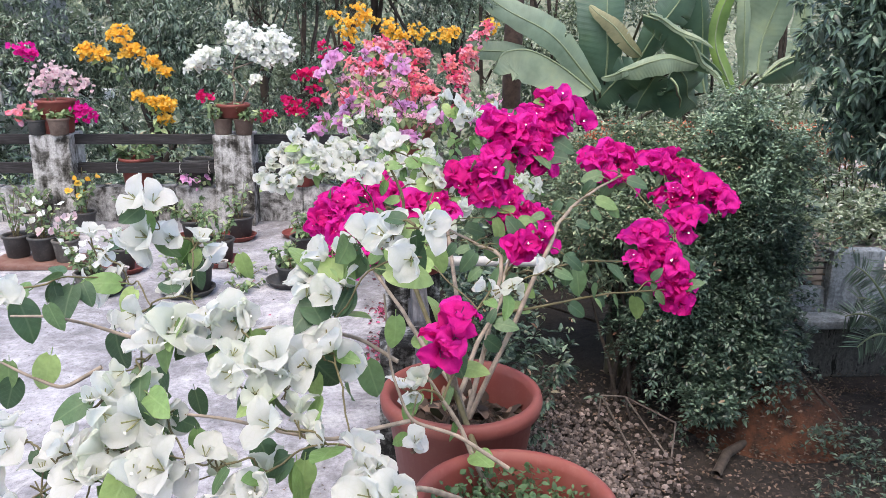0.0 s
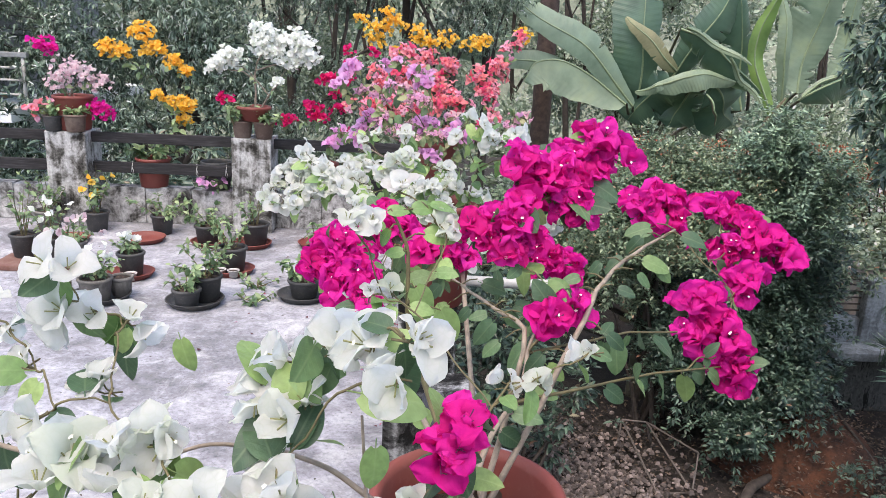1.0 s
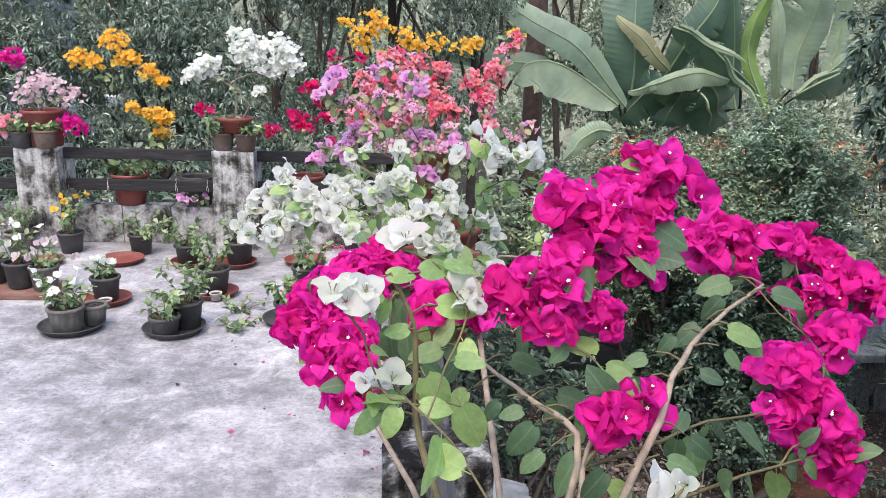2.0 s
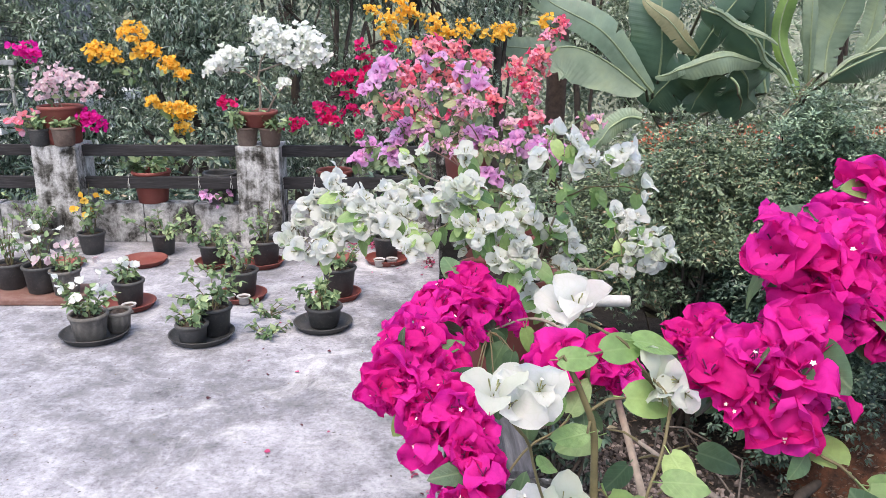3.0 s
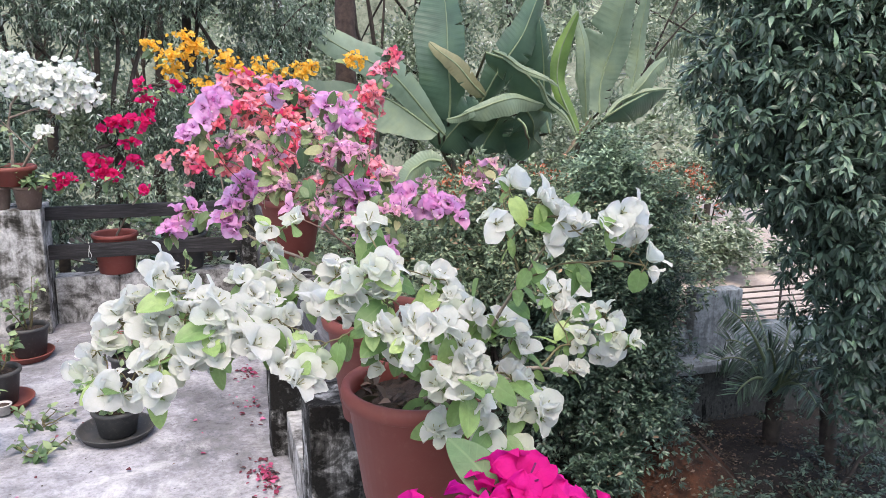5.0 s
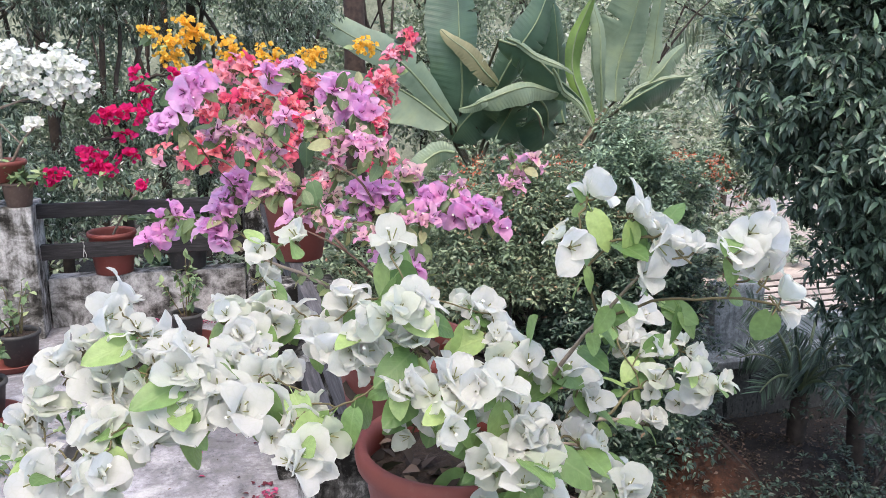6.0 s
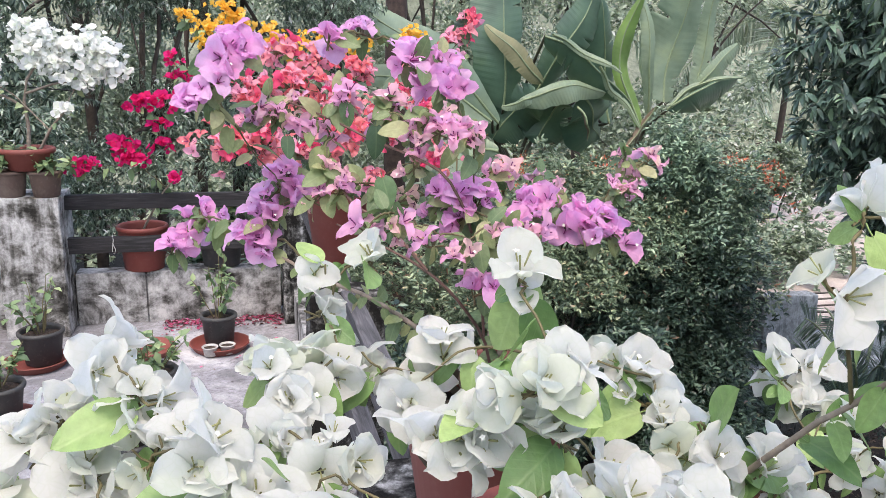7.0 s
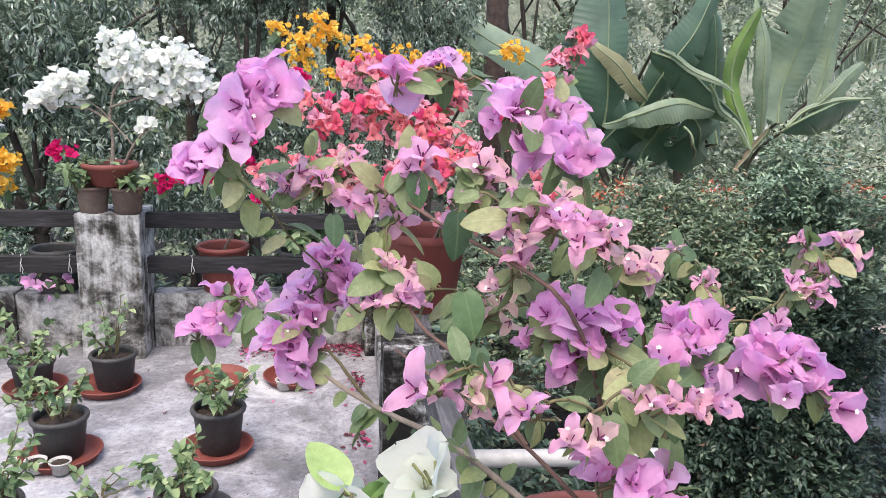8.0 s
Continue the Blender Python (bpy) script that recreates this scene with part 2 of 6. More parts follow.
M_BUSH = leaf_mat("bush_leaves", [(0.0, (0.016, 0.030, 0.023)), (0.6, (0.046, 0.081, 0.059)), (0.9, (0.098, 0.155, 0.108)), (0.985, (0.172, 0.230, 0.159)), (1.0, (0.230, 0.115, 0.079))], 0.40, 0.08)
M_OLIVE = leaf_mat("olive_shrub_leaves", [(0.0, (0.066, 0.102, 0.067)), (0.5, (0.150, 0.209, 0.134)), (0.85, (0.248, 0.320, 0.196)), (0.95, (0.365, 0.404, 0.263)), (1.0, (0.443, 0.209, 0.146))], 0.45, 0.12)
M_SPRIG = leaf_mat("light_shrub_leaves", [(0.0, (0.067, 0.113, 0.083)), (0.6, (0.187, 0.280, 0.192)), (1.0, (0.386, 0.506, 0.352))], 0.42, 0.12)
M_IXORA = leaf_mat("ixora_leaves", [(0.0, (0.098, 0.142, 0.077)), (0.6, (0.196, 0.259, 0.136)), (0.9, (0.351, 0.375, 0.206)), (1.0, (0.600, 0.308, 0.215))], 0.5, 0.2)
M_MANGO = leaf_mat("mango_leaves", [(0.0, (0.036, 0.058, 0.046)), (0.6, (0.079, 0.125, 0.094)), (0.96, (0.156, 0.240, 0.170)), (1.0, (0.22, 0.34, 0.19))], 0.33, 0.10)
# Haze of distance is mixed into these leaf colours, up to near white.
M_WOODS_HAZE = leaf_mat("far_leaves_hazed", [(0.0, (0.131, 0.175, 0.127)), (0.5, (0.270, 0.336, 0.253)), (0.85, (0.486, 0.551, 0.422)), (1.0, (0.600, 0.600, 0.620))], 0.6, 0.3)
M_LEFTT = leaf_mat("tree_leaves", [(0.0, (0.038, 0.060, 0.048)), (0.5, (0.121, 0.172, 0.129)), (0.85, (0.275, 0.363, 0.275)), (1.0, (0.546, 0.546, 0.546))], 0.46, 0.14)
M_FERN = leaf_mat("fine_fern", [(0.0, (0.03, 0.07, 0.03)), (1.0, (0.09, 0.17, 0.07))], 0.6, 0.2)
M_DRY = leaf_mat("dry_leaves", [(0.0, (0.022, 0.015, 0.012)), (0.6, (0.06, 0.04, 0.032)), (1.0, (0.19, 0.13, 0.10))], 0.85, 0.1)
M_GRAVEL = leaf_mat("rubble", [(0.0, (0.04, 0.032, 0.03)), (0.6, (0.11, 0.086, 0.08)), (1.0, (0.26, 0.21, 0.195))], 0.9, 0.0)
M_FALLEN = leaf_mat("fallen_bracts", [(0.0, (0.03, 0.012, 0.016)), (0.4, (0.15, 0.02, 0.045)), (0.8, (0.42, 0.045, 0.14)), (1.0, (0.62, 0.18, 0.34))], 0.8, 0.2)

WHITE = ([(0.0, (0.65, 0.69, 0.58)), (0.25, (0.755, 0.765, 0.735)), (1.0, (0.79, 0.785, 0.765))], (0.56, 0.62, 0.46))
MAGENTA = ([(0.0, (0.62, 0.010, 0.21)), (0.5, (0.72, 0.015, 0.32)), (1.0, (0.79, 0.035, 0.42))], (0.42, 0.004, 0.16))
LILAC = ([(0.0, (0.84, 0.44, 0.69)), (0.5, (0.83, 0.44, 0.75)), (1.0, (0.86, 0.57, 0.82))], (0.64, 0.20, 0.50))
BLUSH = ([(0.0, (0.84, 0.64, 0.56)), (0.25, (0.86, 0.54, 0.64)), (0.6, (0.86, 0.48, 0.67)), (1.0, (0.85, 0.48, 0.74))], (0.70, 0.30, 0.48))
CORAL = ([(0.0, (0.76, 0.06, 0.22)), (0.2, (0.84, 0.20, 0.25)), (0.4, (0.86, 0.32, 0.33)), (0.65, (0.86, 0.38, 0.45)), (1.0, (0.83, 0.44, 0.60))], (0.66, 0.14, 0.18))
RED = ([(0.0, (0.60, 0.008, 0.10)), (1.0, (0.76, 0.03, 0.22))], (0.42, 0.0, 0.08))
YELLOW = ([(0.0, (0.85, 0.46, 0.05)), (0.6, (0.87, 0.56, 0.10)), (1.0, (0.89, 0.64, 0.18))], (0.66, 0.26, 0.0))
PINKW = ([(0.0, (0.58, 0.42, 0.47)), (0.6, (0.64, 0.53, 0.57)), (1.0, (0.70, 0.64, 0.63))], (0.7, 0.3, 0.42))
BRACT = {}
for key, (stops, vein) in dict(white=WHITE, magenta=MAGENTA, lilac=LILAC, blush=BLUSH, coral=CORAL, red=RED, yellow=YELLOW, pinkwhite=PINKW).items():
    BRACT[key] = bract_mat(key + "_bract", stops, vein, False, {"white": 0.68, "lilac": 0.64, "blush": 0.62}.get(key, 0.54))
    pale = [(q, tuple(min(0.84, v * 1.1) for v in col)) for q, col in stops] if key in ("white", "pinkwhite") else stops
    BRACT[key + "_far"] = bract_mat(key + "_bracts", pale, vein, True, 0.5)
M_TUBE = plain("flower_tube", (0.30, 0.30, 0.13), 0.6)
M_TUBEP = plain("pink_tube", (0.20, 0.025, 0.14), 0.6)
M_STAR = plain("cream_star", (0.85, 0.83, 0.74), 0.6)


# ---- mesh helpers ----
def np_mesh(name, V, F, mats, smooth=True, slots=None, along=None):
    V = np.asarray(V, np.float32)
    F = np.asarray(F, np.int32)
    me = bpy.data.meshes.new(name)
    k = F.shape[1]
    me.vertices.add(len(V))
    me.vertices.foreach_set("co", V.ravel())
    me.loops.add(F.size)
    me.loops.foreach_set("vertex_index", F.ravel())
    me.polygons.add(len(F))
    me.polygons.foreach_set("loop_start", np.arange(0, F.size, k, dtype=np.int32))
    me.polygons.foreach_set("use_smooth", np.full(len(F), smooth))
    if slots is not None:
        me.polygons.foreach_set("material_index", np.asarray(slots, np.int32))
    for m in mats if isinstance(mats, (list, tuple)) else [mats]:
        me.materials.append(m)
    me.update(calc_edges=True)
    me.validate()
    if along is not None:
        a = me.attributes.new("along", "FLOAT", "POINT")
        a.data.foreach_set("value", np.asarray(along, np.float32))
    return me


def attach(name, me, parent=None, label="", at=None):
    ob = new(name, me)
    if at is not None:
        ob.matrix_basis = at
    ob.parent = parent
    return tagged(ob, label)


def part(name, bm, mat, parent, label="", smooth=False):
    me = bpy.data.meshes.new(name)
    bm.to_mesh(me)
    bm.free()
    for m in mat if isinstance(mat, (list, tuple)) else [mat]:
        me.materials.append(m)
    if smooth:
        me.polygons.foreach_set("use_smooth", np.full(len(me.polygons), True))
    return attach(name, me, parent, label)


def thing(name, label, category, group="", at=None, kind=""):
    ob = new(name)
    ob.empty_display_size = 0.1
    if at is not None:
        ob.matrix_basis = at
    return tagged(ob, label, category, group, kind)


def box_bm(x0, y0, z0, x1, y1, z1, bevel=0.0, cuts=0, rough=0.0, seed=0):
    bm = bmesh.new()
    bmesh.ops.create_cube(bm, size=1)
    for v in bm.verts:
        v.co = Vector((x0 if v.co.x < 0 else x1, y0 if v.co.y < 0 else y1, z0 if v.co.z < 0 else z1))
    if bevel:
        bmesh.ops.bevel(bm, geom=bm.edges[:], offset=bevel, segments=2, profile=0.6, affect="EDGES")
    if cuts:
        bmesh.ops.subdivide_edges(bm, edges=[e for e in bm.edges if e.calc_length() > 4 * bevel + 0.01], cuts=cuts, use_grid_fill=True)
    if rough:
        for v in bm.verts:
            q = v.co * 9 + Vector((seed * 3.1, seed * 1.7, 0))
            v.co += rough * Vector(noise.noise_vector(q)) + 0.5 * rough * Vector(noise.noise_vector(q * 3.3))
    return bm


def tube_arrays(points, radii, sides=6):
    P = np.asarray(points, float)
    T = np.gradient(P, axis=0)
    T /= np.linalg.norm(T, axis=1)[:, None] + 1e-9
    ref = np.array([0.31, 0.17, 0.93])
    A = np.cross(T, ref)
    A /= np.linalg.norm(A, axis=1)[:, None] + 1e-9
    B = np.cross(T, A)
    ang = np.linspace(0, 2 * np.pi, sides, endpoint=False)
    R = np.asarray(radii, float)
    V = P[:, None] + R[:, None, None] * (np.cos(ang)[None, :, None] * A[:, None] + np.sin(ang)[None, :, None] * B[:, None])
    n = len(P)
    i = np.arange(n - 1)[:, None] * sides
    j = np.arange(sides)[None]
    F = np.stack([i + j, i + (j + 1) % sides, i + sides + (j + 1) % sides, i + sides + j], -1).reshape(-1, 4)
    return V.reshape(-1, 3), F


def tubes(name, lines, mat, parent=None, sides=6, label=""):
    """One mesh of several tubes: lines of (points, radii)."""
    VV, FF, o = [], [], 0
    for pts, rad in lines:
        v, f = tube_arrays(pts, rad, sides)
        VV.append(v)
        FF.append(f + o)
        o += len(v)
    return attach(name, np_mesh(name, np.vstack(VV), np.vstack(FF), mat), parent, label)


def bar(name, a, b, r, mat, parent, sides=8, label=""):
    a, b = np.array(a, float), np.array(b, float)
    d = (b - a) / np.linalg.norm(b - a) * r * 0.2
    pts = [a, a + d * 0.01, a + d, (a + b) / 2, b - d, b - d * 0.01, b]
    return tubes(name, [(pts, [0.0005, r * 0.8, r, r, r, r * 0.8, 0.0005])], mat, parent, sides, label)


def lathe(profile, n=40):
    bm = bmesh.new()
    rings = []
    for r, z in profile:
        rings.append([bm.verts.new((r * math.cos(2 * math.pi * k / n), r * math.sin(2 * math.pi * k / n), z)) for k in range(n)] if r > 1e-6 else [bm.verts.new((0, 0, z))])
    for a, b in zip(rings, rings[1:]):
        for k in range(n):
            p, q = a[k % len(a)], a[(k + 1) % len(a)]
            s, t = b[(k + 1) % len(b)], b[k % len(b)]
            vs = list(dict.fromkeys((p, q, s, t)))
            if len(vs) > 2:
                bm.faces.new(vs)
    return bm


def unit(v):
    return v / (np.linalg.norm(v, axis=-1, keepdims=True) + 1e-9)


def turns(axis, spin):
    """Rotation matrices whose z runs along the axes, turned by spin about them."""
    z = unit(np.asarray(axis, float))
    ref = np.where(np.abs(z[:, 2:3]) > 0.95, np.array([[1.0, 0, 0]]), np.array([[0, 0, 1.0]]))
    x = unit(np.cross(ref, z))
    y = np.cross(z, x)
    c, s = np.cos(spin)[:, None], np.sin(spin)[:, None]
    return np.stack([x * c + y * s, -x * s + y * c, z], -1)


def frames_along(y_dir, normal):
    """Rotation matrices whose y runs along the leaf and whose z is near the normal."""
    y = unit(np.asarray(y_dir, float))
    x = unit(np.cross(y, np.asarray(normal, float)))
    return np.stack([x, y, np.cross(x, y)], -1)


def swarm(template, P, R, S):
    V, F = template
    n = len(P)
    W = np.einsum("nij,kj->nki", R * np.asarray(S)[:, None, None], V) + P[:, None]
    return W.reshape(-1, 3), (F[None] + (np.arange(n) * len(V))[:, None, None]).reshape(-1, F.shape[1])


def dirs(n, up=0.0):
    v = unit(RNG.normal(size=(n, 3)))
    v[:, 2] += up
    return unit(v)


def blade(rows, width, tip=1.0, fold=0.2, droop=0.2, power=0.8, wave=0.0):
    """A leaf blade 1 long along y with a fold on its midrib: three columns of vertices."""
    V = []
    for k in range(rows + 1):
        t = k / rows
        w = width * math.sin(math.pi * min(1, t ** power)) ** 0.85 if 0 < t < 1 else 0.004
        z = -droop * t * t
        V += [(-w, t, z + fold * w + wave * math.sin(9 * t)), (0, t, z), (w, t, z + fold * w - wave * math.sin(9 * t + 1))]
    F = []
    for k in range(rows):
        a = 3 * k
        F += [(a, a + 1, a + 4, a + 3), (a + 1, a + 2, a + 5, a + 4)]
    return np.array(V, float), np.array(F)


DIAMOND = (np.array([(0, 0, 0), (0.26, 0.42, 0.07), (0, 1, -0.12), (-0.26, 0.42, 0.07)], float), np.array([(0, 1, 2), (0, 2, 3)]))
LANCE = blade(4, 0.13, fold=0.35, droop=0.35)
SPRIG = blade(3, 0.2, fold=0.35, droop=0.3, power=0.8)
MANGO_LEAF = blade(4, 0.165, fold=0.3, droop=0.4)
OVATE = blade(3, 0.3, fold=0.3, droop=0.25, power=0.75)


def bracts(kind, seed, long=0.042, wide=0.021, star=True):
    """One floret: three papery bracts that open like a lantern round thin tubes, some with a tiny star."""
    rs = np.random.default_rng(seed)
    V, F, slot, along = [], [], [], []
    rows, cols = (9, 6) if kind in ("white", "magenta") else (7, 4)
    for b in range(3):
        a = 2 * math.pi * b / 3 + rs.normal(0, 0.18)
        openness = rs.uniform(0.3, 0.95) if kind == "white" else rs.uniform(0.4, 1.1) if kind == "magenta" else rs.uniform(0.3, 1.0)
        L, Wd = long * rs.uniform(0.85, 1.15), wide * rs.uniform(0.9, 1.15)
        twist, curl = rs.normal(0, 0.25), rs.uniform(-0.3, 0.9)
        o = len(V)
        ca, sa = math.cos(a), math.sin(a)
        for i in range(rows + 1):
            t = i / rows
            ang = openness * (0.55 + 0.75 * t) + curl * max(0, t - 0.55)
            r_ = L * t * math.sin(ang) + 0.002
            h = L * t * math.cos(ang)
            if kind in ("white", "magenta"):
                w = Wd * 1.98 * (t + 0.02) ** 0.5 * (1.0005 - t) ** 0.48
            else:
                w = Wd * 1.46 * (t + 0.04) ** 0.46 * (1.001 - t) ** (0.44 if kind == "lilac" else 0.52)
            w *= 1 + 0.04 * math.sin(9 * t + seed + b)
            soft = {"white": 0.5, "magenta": 1.15}.get(kind, 0.75)
            for j in range(cols + 1):
                u = 2 * j / cols - 1
                cup = (0.22 if kind == "white" else 0.34) * w * u * u + soft * (0.0032 * math.sin(6 * t + 4.5 * u + 2 * b + seed) * (0.25 + t) + 0.0016 * math.sin(17 * t + 5 * b + seed * 2) * u * u)
                x_, y_ = r_ - cup * math.cos(ang), w * u + twist * 0.006 * t
                z_ = h + cup * math.sin(ang)
                V.append((x_ * ca - y_ * sa, x_ * sa + y_ * ca, z_))
                along.append(t)
        for i in range(rows):
            for j in range(cols):
                p = o + i * (cols + 1) + j
                F.append((p, p + 1, p + cols + 2, p + cols + 1))
                slot.append(0)
    for b in range(3):
        a = 2 * math.pi * b / 3 + 0.5
        lean = np.array([0.0035 * math.cos(a), 0.0035 * math.sin(a), 0.0])
        top = lean * 1.6 + np.array([0, 0, long * rs.uniform(0.42, 0.62)])
        v, f = tube_arrays([(0, 0, 0), top * 0.5, top], [0.0005, 0.0006, 0.0008], 4)
        o = len(V)
        V += [tuple(q) for q in v]
        along += [1.0] * len(v)
        F += [tuple(q + o) for q in f]
        slot += [1] * len(f)
        if star and b == 0:
            o = len(V)
            V.append(tuple(top + np.array([0, 0, 0.001])))
            for k in range(10):
                rr = 0.0025 if k % 2 == 0 else 0.0013
                V.append((top[0] + rr * math.cos(k * math.pi / 5), top[1] + rr * math.sin(k * math.pi / 5), top[2] + 0.002))
            along += [1.0] * 11
            for k in range(0, 10, 2):
                F.append((o, o + 1 + (k - 1) % 10, o + 1 + k, o + 1 + (k + 1) % 10))
                slot.append(2)
    tube = M_TUBE if kind in ("white", "yellow", "pinkwhite") else M_TUBEP
    near = np_mesh("floret", V, F, [BRACT[kind], tube, M_STAR], True, slot, along)
    return near, (np.array(V), np.array(F), np.array(slot), np.array(along))


def far_bracts(seed):
    """The same floret in a few faces, for plants that stay far off."""
    rs = np.random.default_rng(seed)
    V, F, along = [], [], []
    for b in range(3):
        a = 2 * math.pi * b / 3 + rs.normal(0, 0.2)
        op = rs.uniform(0.5, 1.1)
        ca, sa = math.cos(a), math.sin(a)
        o = len(V)
        for t, w in ((0, 0.004), (0.4, 0.017), (0.75, 0.0165), (1, 0.003)):
            ang = op * (0.6 + 0.6 * t)
            for u in (-1, 0, 1):
                x_, y_, z_ = 0.036 * t * math.sin(ang) + 0.002 - 0.006 * u * u * t, w * u, 0.036 * t * math.cos(ang)
                V.append((x_ * ca - y_ * sa, x_ * sa + y_ * ca, z_))
                along.append(t)
        for i in range(3):
            for j in range(2):
                p = o + 3 * i + j
                F.append((p, p + 1, p + 4, p + 3))
    return np.array(V), np.array(F), np.array(along)


def leaf_mesh(seed, mat):
    """A heart-shaped leaf with a drawn-out tip, slightly cupped and wavy, on a thin stalk."""
    rs = np.random.default_rng(seed)
    rows, wide, droop, fold, sway = 12, rs.uniform(0.37, 0.44), rs.uniform(0.05, 0.4), rs.uniform(0.0, 0.25), rs.normal(0, 0.08)
    V, F = [], []
    for k in range(rows + 1):
        t = k / rows
        w = max(0.004, wide * 1.62 * (t + 0.012) ** 0.42 * (1 - t) ** 0.72)
        for u in (-1, -0.5, 0, 0.5, 1):
            back = 0.07 * u * u * (1 - t) ** 6
            V.append((w * u + sway * t * t, t - back, -droop * t * t + fold * w * abs(u) + 0.014 * math.sin(8 * t + 2 * u + seed) * abs(u)))
    for k in range(rows):
        for q in range(4):
            p = 5 * k + q
            F.append((p, p + 1, p + 6, p + 5))
    stalk, sf = tube_arrays([(0, -0.22, 0.03), (0, -0.1, 0.0), (0, 0.02, 0)], [0.014, 0.014, 0.012], 4)
    return np_mesh("leaf", np.vstack([V, stalk]), np.vstack([F, sf + len(V)]), mat)


LEAVES = [leaf_mesh(100 + k, M_LEAF) for k in range(6)]
OLIVE = [leaf_mesh(300 + k, M_LEAFO) for k in range(6)]
YOUNG = [leaf_mesh(200 + k, M_LEAFL) for k in range(6)]
FLORETS = {}
for key in ("white", "magenta", "lilac", "blush", "coral"):
    FLORETS[key] = [bracts(key, 31 * k + 5, {'white': 0.030, 'magenta': 0.026, 'lilac': 0.0255, 'blush': 0.020, 'coral': 0.028}[key], {'white': 0.0146, 'magenta': 0.0132, 'lilac': 0.0143, 'blush': 0.0080, 'coral': 0.0134}[key], star=k % (2 if key == "magenta" else 4) == 1)[0] for k in range(7)]
FARF = [far_bracts(k) for k in range(5)]


def to_matrix(p, R, s):
    m = Matrix.Identity(4)
    for i in range(3):
        for j in range(3):
            m[i][j] = float(R[i, j] * s)
        m[i][3] = float(p[i])
    return m


def curve_points(a, b, lift, n=9, wobble=0.012, seed=0):
    rs = np.random.default_rng(seed)
    a, b = np.array(a, float), np.array(b, float)
    t = np.linspace(0, 1, n)[:, None]
    mid = (a + b) / 2 + np.array([0, 0, lift])
    P = (1 - t) ** 2 * a + 2 * t * (1 - t) * mid + t * t * b
    w = rs.normal(0, wobble * 1.6, (n, 3))
    for _ in range(2):
        w[1:-1] = (w[:-2] + w[1:-1] + w[2:]) / 3
    w[0] = w[-1] = 0
    return P + w * np.sin(np.pi * t)


